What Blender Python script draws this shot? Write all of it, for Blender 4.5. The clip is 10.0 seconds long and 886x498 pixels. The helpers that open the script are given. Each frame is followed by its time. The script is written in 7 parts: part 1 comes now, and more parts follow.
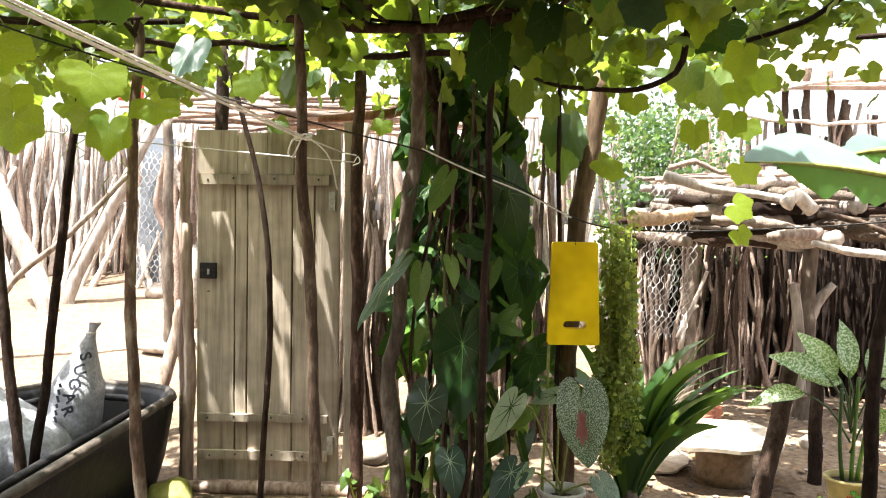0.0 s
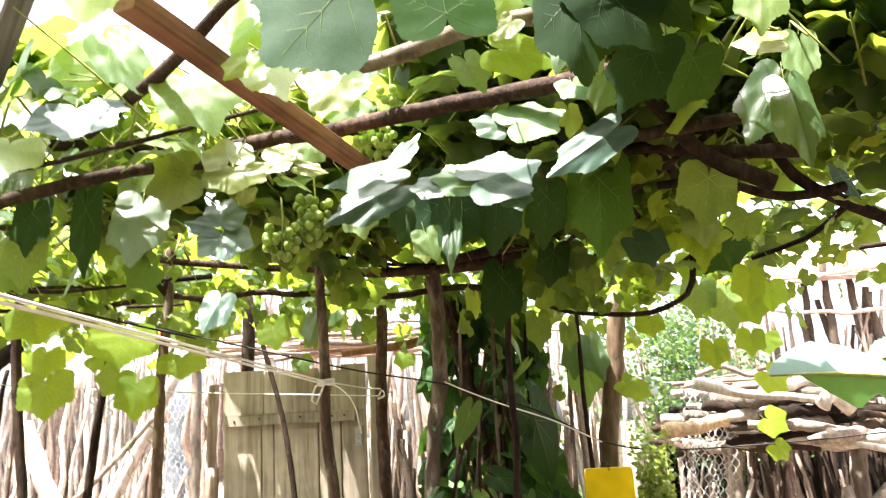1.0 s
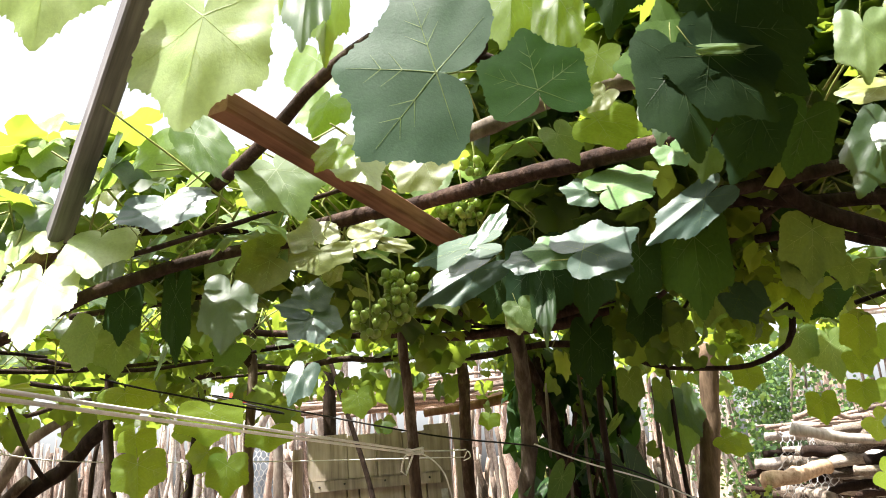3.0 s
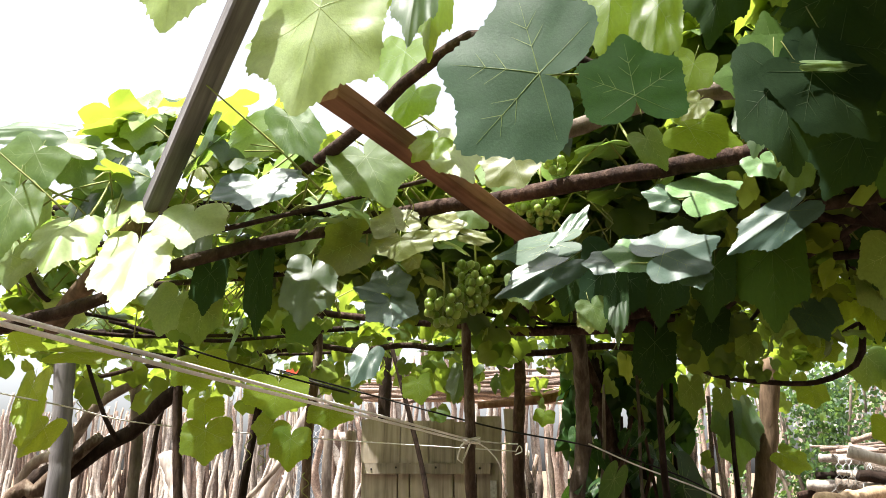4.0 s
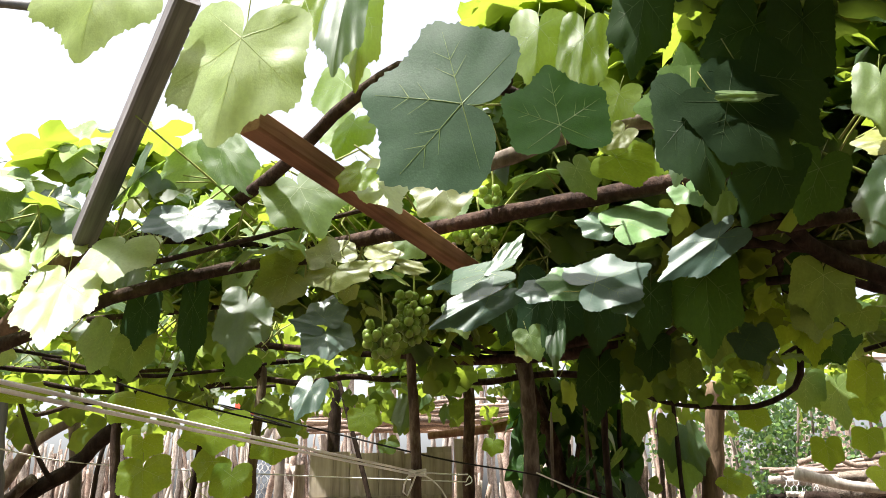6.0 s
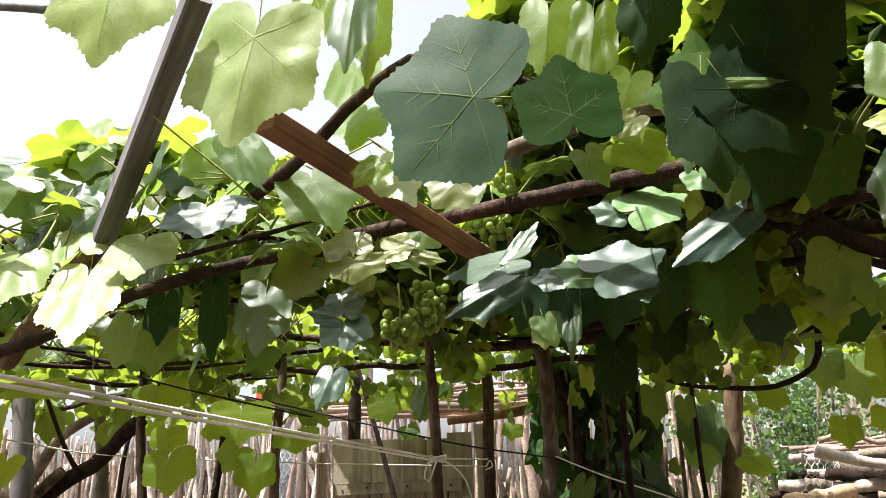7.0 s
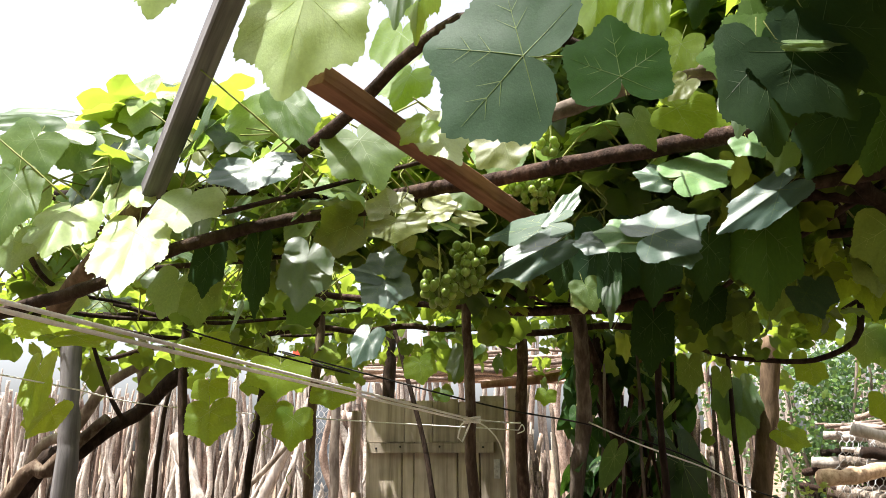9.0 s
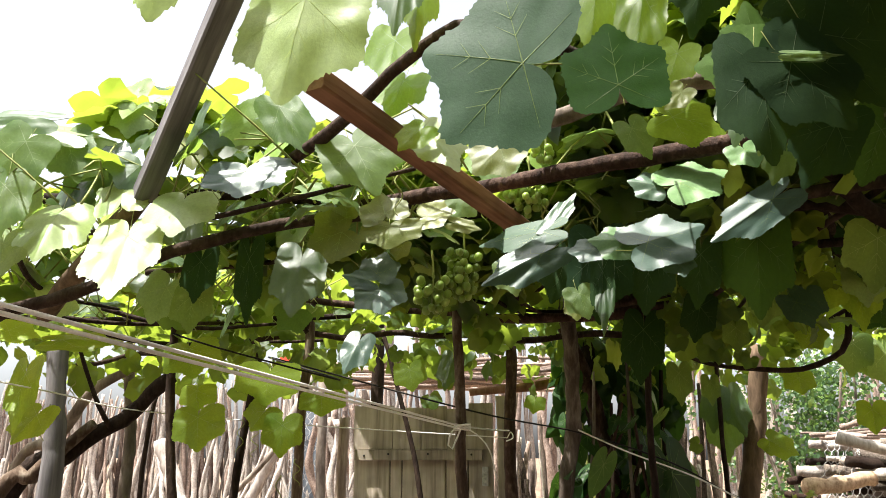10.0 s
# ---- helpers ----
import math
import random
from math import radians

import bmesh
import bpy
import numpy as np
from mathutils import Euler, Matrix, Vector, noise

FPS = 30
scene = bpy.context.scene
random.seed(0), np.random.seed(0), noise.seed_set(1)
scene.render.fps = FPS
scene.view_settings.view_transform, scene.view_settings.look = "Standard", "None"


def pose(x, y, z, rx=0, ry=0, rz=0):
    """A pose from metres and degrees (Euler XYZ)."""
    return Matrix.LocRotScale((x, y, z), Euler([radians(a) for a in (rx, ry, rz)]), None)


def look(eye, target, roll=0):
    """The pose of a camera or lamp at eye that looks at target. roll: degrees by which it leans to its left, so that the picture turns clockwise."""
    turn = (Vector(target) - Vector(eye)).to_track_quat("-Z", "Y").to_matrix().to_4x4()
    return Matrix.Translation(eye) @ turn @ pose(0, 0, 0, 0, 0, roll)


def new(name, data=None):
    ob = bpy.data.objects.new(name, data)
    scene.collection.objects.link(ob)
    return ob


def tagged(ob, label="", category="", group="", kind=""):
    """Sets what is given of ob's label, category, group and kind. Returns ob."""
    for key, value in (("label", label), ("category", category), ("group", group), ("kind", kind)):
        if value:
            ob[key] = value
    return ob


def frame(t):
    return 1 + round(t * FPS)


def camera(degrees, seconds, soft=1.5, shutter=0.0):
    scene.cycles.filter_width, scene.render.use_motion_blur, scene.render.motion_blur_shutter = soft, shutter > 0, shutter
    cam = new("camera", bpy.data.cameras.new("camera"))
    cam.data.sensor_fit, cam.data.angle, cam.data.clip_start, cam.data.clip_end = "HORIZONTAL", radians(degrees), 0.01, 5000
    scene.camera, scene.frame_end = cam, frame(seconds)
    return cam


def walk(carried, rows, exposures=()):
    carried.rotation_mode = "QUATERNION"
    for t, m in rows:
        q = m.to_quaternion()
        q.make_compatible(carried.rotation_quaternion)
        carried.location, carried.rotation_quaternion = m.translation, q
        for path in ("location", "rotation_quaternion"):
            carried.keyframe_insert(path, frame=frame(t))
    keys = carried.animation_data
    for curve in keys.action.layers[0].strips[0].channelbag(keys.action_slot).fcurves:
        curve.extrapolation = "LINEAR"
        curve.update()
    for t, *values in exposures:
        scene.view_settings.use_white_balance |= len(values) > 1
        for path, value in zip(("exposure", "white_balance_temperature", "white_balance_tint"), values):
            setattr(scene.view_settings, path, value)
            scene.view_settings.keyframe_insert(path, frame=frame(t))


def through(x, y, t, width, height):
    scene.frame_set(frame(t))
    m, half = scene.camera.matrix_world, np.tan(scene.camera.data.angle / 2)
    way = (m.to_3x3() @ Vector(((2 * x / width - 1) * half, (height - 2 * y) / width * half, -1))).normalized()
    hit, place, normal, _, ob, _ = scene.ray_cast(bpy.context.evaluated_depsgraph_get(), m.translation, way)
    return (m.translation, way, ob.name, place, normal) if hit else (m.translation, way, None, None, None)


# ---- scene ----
cam = camera(57.5, 10.0, soft=0.7, shutter=0.18)
PATH = [
    (0, (0.135, 0.042, 1.485), (0.071, 2.04, 1.414), 0.8),
    (0.5, (0.164, 0.02, 1.495), (0.159, 2.015, 1.627), -0.1),
    (1, (0.165, 0.002, 1.601), (0.046, 1.952, 2.032), -3.0),
    (1.5, (0.137, -0.005, 1.657), (-0.142, 1.913, 2.153), -5.9),
    (2, (0.125, -0.004, 1.663), (-0.159, 1.918, 2.14), -5.4),
    (2.5, (0.129, -0.001, 1.652), (-0.081, 1.924, 2.154), -3.7),
    (3, (0.1, 0.031, 1.701), (-0.166, 1.94, 2.237), -4.9),
    (3.2, (0.064, 0.014, 1.711), (-0.239, 1.914, 2.254), -3.9),
    (4.3, (0.044, -0.039, 1.675), (-0.367, 1.847, 2.198), 0.8),
    (4.5, (0.047, -0.044, 1.667), (-0.388, 1.835, 2.197), 0.5),
    (5, (0.09, 0.004, 1.619), (-0.24, 1.898, 2.171), 1.5),
    (5.5, (0.097, 0.0, 1.68), (-0.175, 1.887, 2.283), -0.9),
    (7, (0.102, -0.029, 1.702), (-0.229, 1.863, 2.259), -2.5),
    (7.5, (0.105, -0.036, 1.706), (-0.267, 1.847, 2.266), -3.1),
    (8, (0.109, -0.028, 1.703), (-0.345, 1.852, 2.211), -3.6),
    (8.5, (0.088, -0.029, 1.691), (-0.322, 1.868, 2.174), -0.8),
    (9, (0.087, -0.04, 1.683), (-0.335, 1.855, 2.164), -0.2),
    (9.5, (0.092, -0.04, 1.681), (-0.297, 1.862, 2.161), -0.2),
    (10, (0.066, -0.044, 1.68), (-0.321, 1.854, 2.179), 0.0),
]
walk(cam, [(t, look(eye, target, roll)) for t, eye, target, roll in PATH], exposures=[(0.0, 2.45), (0.5, 2.65), (1.0, 2.95), (1.5, 2.38), (2.5, 2.15), (4.5, 1.78), (5.5, 1.8), (7.0, 1.6), (8.5, 1.7), (10.0, 1.72)])

# ---- daylight: a high hazy sun and the sky ----
SUN_ELEVATION, SUN_TURN = 73.0, 236.0   # degrees; turn counted clockwise from +y
world = bpy.data.worlds.new("sky")
world.use_nodes = True
scene.world = world
wn = world.node_tree
sky = wn.nodes.new("ShaderNodeTexSky")
sky.sky_type, sky.sun_disc = "NISHITA", False
sky.sun_elevation, sky.sun_rotation = radians(SUN_ELEVATION), radians(SUN_TURN)
sky.dust_density, sky.air_density = 5.0, 0.8
haze = wn.nodes.new("ShaderNodeHueSaturation")   # white haze takes most of the blue
haze.inputs["Saturation"].default_value = 0.3
wn.links.new(sky.outputs[0], haze.inputs["Color"])
wn.links.new(haze.outputs[0], wn.nodes["Background"].inputs[0])
wn.nodes["Background"].inputs[1].default_value = 0.12
sun = new("sun", bpy.data.lights.new("sun", "SUN"))
sun.data.energy, sun.data.angle, sun.data.color = 5.0, radians(0.6), (1.0, 0.96, 0.88)
sun_way = Vector((math.sin(radians(SUN_TURN)) * math.cos(radians(SUN_ELEVATION)), math.cos(radians(SUN_TURN)) * math.cos(radians(SUN_ELEVATION)), math.sin(radians(SUN_ELEVATION))))
sun.matrix_world = look(sun_way * 30, (0, 0, 0))

# ---- materials ----
def material(name):
    m = bpy.data.materials.new(name)
    m.use_nodes = True
    return m, m.node_tree.nodes, m.node_tree.links, m.node_tree.nodes["Principled BSDF"]


def ramp(nodes, links, source, stops):
    r = nodes.new("ShaderNodeValToRGB")
    while len(r.color_ramp.elements) < len(stops):
        r.color_ramp.elements.new(0.5)
    for e, (p, c) in zip(r.color_ramp.elements, stops):
        e.position, e.color = p, (*c, 1)
    links.new(source, r.inputs[0])
    return r.outputs[0]


def noise_node(nodes, links, scale, detail=4, rough=0.6, stretch=(1, 1, 1), coords="Object", kind="ShaderNodeTexNoise"):
    co, mp, n = nodes.new("ShaderNodeTexCoord"), nodes.new("ShaderNodeMapping"), nodes.new(kind)
    mp.inputs["Scale"].default_value = stretch
    links.new(co.outputs[coords], mp.inputs[0])
    links.new(mp.outputs[0], n.inputs["Vector"])
    n.inputs["Scale"].default_value = scale
    if kind == "ShaderNodeTexNoise":
        n.inputs["Detail"].default_value, n.inputs["Roughness"].default_value = detail, rough
    return n


def blend(nodes, links, kind, a, b, fac=1.0):
    x = nodes.new("ShaderNodeMix")
    x.data_type, x.blend_type = "RGBA", kind
    for s, v in ((x.inputs[0], fac), (x.inputs[6], a), (x.inputs[7], b)):
        if isinstance(v, (int, float)):
            s.default_value = v
        elif isinstance(v, tuple):
            s.default_value = (*v, 1)
        else:
            links.new(v, s)
    return x.outputs[2]


def rough_surface(name, dark, mid, light, scale=20, stretch=(1, 1, 1), rough=0.85, bump=0.4, depth=0.01, coords="Object", vary=0.35, spec=0.16, metal=0.0, stains=2.5, dust=None):
    """Two scales of colour, fine relief, and a tone of its own for each piece."""
    m, n, l, p = material(name)
    fine = noise_node(n, l, scale, 6, 0.65, stretch, coords)
    broad = noise_node(n, l, stains, 3, 0.6, (1, 1, 1), coords)
    col = ramp(n, l, fine.outputs[0], ((0.28, dark), (0.5, mid), (0.75, light)))
    patch = ramp(n, l, broad.outputs[0], ((0.3, (0.62, 0.6, 0.58)), (0.65, (1.1, 1.08, 1.05))))
    col = blend(n, l, "MULTIPLY", col, patch)
    info = n.new("ShaderNodeObjectInfo")
    tone = ramp(n, l, info.outputs["Random"], ((0.0, (1 - vary,) * 3), (1.0, (1 + vary,) * 3)))
    col = blend(n, l, "MULTIPLY", col, tone)
    if dust:
        spot = noise_node(n, l, scale * 0.35, 5, 0.7, (1, 1, 1), coords)
        mask = ramp(n, l, spot.outputs[0], ((0.5, (0, 0, 0)), (0.68, (1, 1, 1))))
        col = blend(n, l, "MIX", col, dust, mask)
    l.new(col, p.inputs["Base Color"])
    p.inputs["Roughness"].default_value, p.inputs["Metallic"].default_value = rough, metal
    p.inputs["Specular IOR Level"].default_value = spec
    b = n.new("ShaderNodeBump")
    b.inputs["Strength"].default_value, b.inputs["Distance"].default_value = bump, depth
    l.new(fine.outputs[0], b.inputs["Height"])
    l.new(b.outputs[0], p.inputs["Normal"])
    return m


def leaf_surface(name, low, high, glow, through=0.4, rough=0.42, islands=False, spec=0.5, speckle=None, speckle_scale=60, cover=(0.5, 0.56), vary=0.8, relief=0.1):
    """Thin leaf: glossy skin over a body that lets light through."""
    m, n, l, p = material(name)
    out = n["Material Output"]
    if islands:
        rnd = n.new("ShaderNodeNewGeometry").outputs["Random Per Island"]
    else:
        rnd = n.new("ShaderNodeObjectInfo").outputs["Random"]
    base = ramp(n, l, rnd, ((0.0, low), (vary, high), (1.0, tuple(0.5 * (h + g) for h, g in zip(high, glow)))))
    mott = noise_node(n, l, 14, 5, 0.65)
    base = blend(n, l, "MULTIPLY", base, ramp(n, l, mott.outputs[0], ((0.3, (0.84, 0.85, 0.84)), (0.7, (1.1, 1.08, 1.06)))))
    if speckle:
        sp = noise_node(n, l, speckle_scale, 3, 0.6)
        base = blend(n, l, "MIX", base, speckle, ramp(n, l, sp.outputs[0], ((cover[0], (0, 0, 0)), (cover[1], (1, 1, 1)))))
    l.new(base, p.inputs["Base Color"])
    p.inputs["Roughness"].default_value, p.inputs["Specular IOR Level"].default_value = rough, spec
    b = n.new("ShaderNodeBump")
    b.inputs["Strength"].default_value, b.inputs["Distance"].default_value = relief, 0.006
    fine = noise_node(n, l, 45, 4, 0.6)
    l.new(fine.outputs[0], b.inputs["Height"])
    l.new(b.outputs[0], p.inputs["Normal"])
    tr, mix = n.new("ShaderNodeBsdfTranslucent"), n.new("ShaderNodeMixShader")
    l.new(blend(n, l, "MULTIPLY", glow, ramp(n, l, mott.outputs[0], ((0.3, (0.88, 0.88, 0.88)), (0.7, (1.08, 1.08, 1.08))))), tr.inputs[0])
    l.new(b.outputs[0], tr.inputs["Normal"])
    mix.inputs[0].default_value = through
    l.new(p.outputs[0], mix.inputs[1])
    l.new(tr.outputs[0], mix.inputs[2])
    l.new(mix.outputs[0], out.inputs[0])
    return m


EARTH = rough_surface("earth", (0.1, 0.07, 0.05), (0.19, 0.14, 0.1), (0.3, 0.235, 0.175), 26, rough=0.95, bump=0.7, depth=0.02, vary=0, stains=0.9)
BARK_DARK = rough_surface("dark_bark", (0.016, 0.01, 0.008), (0.036, 0.024, 0.019), (0.075, 0.052, 0.041), 40, (1, 1, 0.4), bump=1.0, depth=0.016, spec=0.1)
BARK_RED = rough_surface("reddish_bark", (0.018, 0.01, 0.008), (0.05, 0.028, 0.021), (0.13, 0.085, 0.065), 40, (1, 1, 0.4), bump=0.9, depth=0.014)
BARK_TAN = rough_surface("tan_bark", (0.05, 0.034, 0.022), (0.13, 0.09, 0.06), (0.24, 0.17, 0.12), 26, (1, 1, 0.25), bump=0.8)
BARK_PALE = rough_surface("pale_bark", (0.09, 0.07, 0.055), (0.22, 0.18, 0.15), (0.4, 0.36, 0.31), 22, (1, 1, 0.3), bump=0.7)
BARK_PEEL = rough_surface("peeling_bark", (0.034, 0.022, 0.016), (0.11, 0.075, 0.055), (0.36, 0.31, 0.25), 24, (1, 1, 0.3), bump=1.0, depth=0.014, stains=7)
STICK = rough_surface("weathered_stick", (0.11, 0.07, 0.055), (0.33, 0.25, 0.21), (0.6, 0.5, 0.45), 30, (1, 1, 0.1), bump=0.6, vary=0.55)
DRIFT = rough_surface("bleached_wood", (0.22, 0.18, 0.16), (0.5, 0.45, 0.41), (0.72, 0.67, 0.63), 26, (1, 1, 0.2), bump=0.5, vary=0.3)
GREY_PLANK = rough_surface("grey_plank", (0.22, 0.185, 0.15), (0.43, 0.375, 0.31), (0.57, 0.51, 0.44), 34, (1, 1, 0.045), bump=0.55, depth=0.006, vary=0.2, stains=4)
STEM_GREY = rough_surface("shedding_grey_bark", (0.05, 0.04, 0.033), (0.15, 0.12, 0.1), (0.4, 0.35, 0.3), 22, (1, 1, 0.25), bump=1.0, depth=0.014, stains=6)
TIMBER = rough_surface("sawn_timber", (0.12, 0.06, 0.036), (0.225, 0.12, 0.074), (0.32, 0.19, 0.125), 40, (1, 1, 0.06), bump=0.4, depth=0.004, vary=0.1, stains=5)
GREY_TIMBER = rough_surface("grey_timber", (0.1, 0.096, 0.104), (0.19, 0.182, 0.195), (0.3, 0.29, 0.305), 40, (1, 1, 0.06), bump=0.4, depth=0.004, vary=0.1)
LOG_END = rough_surface("log_end", (0.2, 0.13, 0.08), (0.4, 0.29, 0.19), (0.55, 0.43, 0.31), 40, bump=0.3)
BLACK_RUBBER = rough_surface("black_plastic", (0.005, 0.005, 0.006), (0.009, 0.009, 0.01), (0.02, 0.02, 0.022), 18, rough=0.45, bump=0.4, spec=0.22, vary=0, dust=(0.014, 0.0135, 0.0135))
# tan of sun on the outer rim put in its colour, with dust
RIM = rough_surface("dusty_sunlit_rim", (0.03, 0.027, 0.024), (0.08, 0.068, 0.058), (0.17, 0.145, 0.12), 18, rough=0.6, bump=0.4, spec=0.3, vary=0)
SACK = rough_surface("woven_plastic", (0.26, 0.27, 0.32), (0.42, 0.44, 0.51), (0.6, 0.63, 0.7), 60, rough=0.5, bump=0.4, spec=0.4, vary=0, stains=9)
INK = rough_surface("dark_ink", (0.02, 0.025, 0.04), (0.04, 0.045, 0.06), (0.12, 0.12, 0.14), 70, rough=0.6, bump=0.1, vary=0)
YELLOW = rough_surface("yellow_plastic", (0.86, 0.64, 0.008), (0.9, 0.68, 0.01), (0.92, 0.72, 0.02), 12, rough=0.45, bump=0.08, vary=0, stains=3)
ROPE = rough_surface("pale_rope", (0.72, 0.72, 0.71), (0.84, 0.84, 0.83), (0.9, 0.9, 0.89), 160, bump=0.5, depth=0.002, vary=0.05)
WIRE = rough_surface("black_wire", (0.01, 0.01, 0.01), (0.018, 0.017, 0.016), (0.04, 0.035, 0.03), 60, rough=0.5, vary=0)
GALVANISED = rough_surface("galvanised_wire", (0.3, 0.31, 0.32), (0.5, 0.51, 0.52), (0.66, 0.67, 0.68), 60, rough=0.45, metal=0.6, vary=0)
SHEET = rough_surface("blue_grey_sheet", (0.11, 0.13, 0.16), (0.17, 0.2, 0.24), (0.25, 0.28, 0.32), 14, rough=0.6, bump=0.3, vary=0)
IRON = rough_surface("dark_iron", (0.015, 0.015, 0.018), (0.03, 0.03, 0.034), (0.07, 0.065, 0.06), 50, rough=0.55, metal=0.4, vary=0)
CLAY = rough_surface("clay_pot", (0.16, 0.11, 0.07), (0.27, 0.2, 0.13), (0.36, 0.28, 0.2), 22, vary=0.1, stains=5)
BRICK_RED = rough_surface("red_brick", (0.22, 0.08, 0.05), (0.36, 0.14, 0.09), (0.46, 0.22, 0.15), 30, vary=0.2)
SLAB = rough_surface("pale_board", (0.42, 0.36, 0.28), (0.58, 0.51, 0.42), (0.72, 0.66, 0.56), 16, vary=0.1, stains=3)
WHITE_POT = rough_surface("white_plastic", (0.55, 0.54, 0.5), (0.68, 0.67, 0.63), (0.76, 0.75, 0.72), 18, rough=0.5, bump=0.15, vary=0.05, stains=6)
YELLOW_POT = rough_surface("cream_pot", (0.4, 0.33, 0.14), (0.52, 0.44, 0.2), (0.6, 0.54, 0.32), 18, rough=0.6, bump=0.2, vary=0.05, stains=6)
LABEL_GREEN = rough_surface("green_print", (0.06, 0.2, 0.03), (0.1, 0.32, 0.05), (0.2, 0.42, 0.1), 40, rough=0.5, bump=0.1, vary=0.2)
SOIL = rough_surface("potting_soil", (0.02, 0.015, 0.01), (0.05, 0.036, 0.026), (0.11, 0.08, 0.06), 60, bump=0.9, vary=0)
STONE = rough_surface("field_stone", (0.2, 0.17, 0.14), (0.36, 0.31, 0.27), (0.5, 0.46, 0.41), 14, bump=0.6, vary=0.25)
LITTER = rough_surface("dry_leaf", (0.12, 0.07, 0.035), (0.26, 0.17, 0.09), (0.42, 0.31, 0.19), 25, vary=0.4)
TILE = rough_surface("faded_roof_tile", (0.34, 0.2, 0.16), (0.5, 0.36, 0.3), (0.62, 0.5, 0.44), 16, vary=0.2)
RED_CLOTH = rough_surface("red_cloth", (0.5, 0.05, 0.03), (0.62, 0.09, 0.05), (0.7, 0.16, 0.1), 20, vary=0)
# dull brown for the added wall and backing that block light
DULL_BROWN = rough_surface("dull_brown", (0.06, 0.042, 0.03), (0.1, 0.072, 0.053), (0.15, 0.11, 0.082), 12, vary=0)

VINE_LEAF = leaf_surface("vine_leaf", (0.022, 0.046, 0.022), (0.042, 0.08, 0.036), (0.36, 0.56, 0.08), 0.3, rough=0.36)
# pale copy of the leaf, mostly given to leaves in the light
VINE_LEAF_PALE = leaf_surface("pale_vine_leaf", (0.1, 0.17, 0.06), (0.16, 0.245, 0.095), (0.52, 0.66, 0.17), 0.46)
# shaded copy of the vine leaf: the roof's shade is put in its colour
VINE_LEAF_DARK = leaf_surface("shaded_vine_leaf", (0.011, 0.028, 0.014), (0.02, 0.042, 0.016), (0.16, 0.3, 0.03), 0.16, rough=0.6, spec=0.05)
VINE_LEAF_DEEP = leaf_surface("thick_vine_leaf", (0.014, 0.04, 0.014), (0.022, 0.055, 0.02), (0.16, 0.36, 0.03), 0.3, rough=0.55, spec=0.07)
VINE_LEAF_GREEN = leaf_surface("green_vine_leaf", (0.042, 0.085, 0.032), (0.074, 0.125, 0.042), (0.44, 0.6, 0.1), 0.46, rough=0.5, spec=0.16)
VINE_LEAF_SHEEN = leaf_surface("waxy_vine_leaf", (0.025, 0.058, 0.034), (0.036, 0.076, 0.044), (0.16, 0.34, 0.06), 0.16, rough=0.5, spec=0.16)
VINE_LEAF_GLOSSY = leaf_surface("glossy_vine_leaf", (0.036, 0.068, 0.055), (0.05, 0.085, 0.07), (0.2, 0.38, 0.1), 0.14, rough=0.4, spec=0.5)
# sunlit copy of the vine leaf, whitened to show sun falling on it
VINE_LEAF_SUN = leaf_surface("sunlit_vine_leaf", (0.17, 0.25, 0.07), (0.22, 0.3, 0.1), (0.6, 0.72, 0.2), 0.36)
VEIN_DIM = leaf_surface("dim_leaf_vein", (0.05, 0.085, 0.035), (0.075, 0.12, 0.045), (0.3, 0.42, 0.1), 0.3)
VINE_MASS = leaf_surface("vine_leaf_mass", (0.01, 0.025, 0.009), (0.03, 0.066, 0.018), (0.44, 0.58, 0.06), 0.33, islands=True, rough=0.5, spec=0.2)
VINE_YELLOW = leaf_surface("yellowing_vine_leaf", (0.1, 0.125, 0.03), (0.16, 0.185, 0.05), (0.46, 0.48, 0.09), 0.4)
VINE_LIME = leaf_surface("lime_vine_leaf", (0.06, 0.11, 0.02), (0.1, 0.165, 0.03), (0.5, 0.66, 0.05), 0.55, spec=0.2)
VEIN = leaf_surface("leaf_vein", (0.14, 0.2, 0.08), (0.2, 0.27, 0.1), (0.66, 0.76, 0.2), 0.5)
PETIOLE = rough_surface("green_stalk", (0.16, 0.2, 0.05), (0.26, 0.3, 0.09), (0.36, 0.36, 0.14), 40, rough=0.5, bump=0.1, vary=0.2)
GRAPE = leaf_surface("green_grape", (0.16, 0.24, 0.05), (0.26, 0.36, 0.09), (0.5, 0.62, 0.16), 0.35, rough=0.3)
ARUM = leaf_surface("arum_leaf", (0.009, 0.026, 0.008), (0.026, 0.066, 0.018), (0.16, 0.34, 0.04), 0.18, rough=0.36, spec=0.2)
ARUM_LIGHT = leaf_surface("light_arum_leaf", (0.05, 0.11, 0.03), (0.1, 0.19, 0.05), (0.4, 0.58, 0.1), 0.38, rough=0.4)
TARO_GREY = leaf_surface("grey_taro_leaf", (0.016, 0.036, 0.026), (0.038, 0.075, 0.055), (0.16, 0.3, 0.12), 0.15, rough=0.34, spec=0.4)
CALADIUM = leaf_surface("caladium_leaf", (0.014, 0.05, 0.026), (0.03, 0.085, 0.045), (0.25, 0.4, 0.16), 0.25, speckle=(0.5, 0.6, 0.52), speckle_scale=52, cover=(0.5, 0.55))
CALADIUM_PINK = leaf_surface("pink_caladium_heart", (0.3, 0.1, 0.1), (0.42, 0.18, 0.17), (0.5, 0.3, 0.25), 0.3)
CALADIUM_WHITE = leaf_surface("white_caladium_leaf", (0.24, 0.34, 0.2), (0.32, 0.42, 0.27), (0.6, 0.7, 0.4), 0.3)
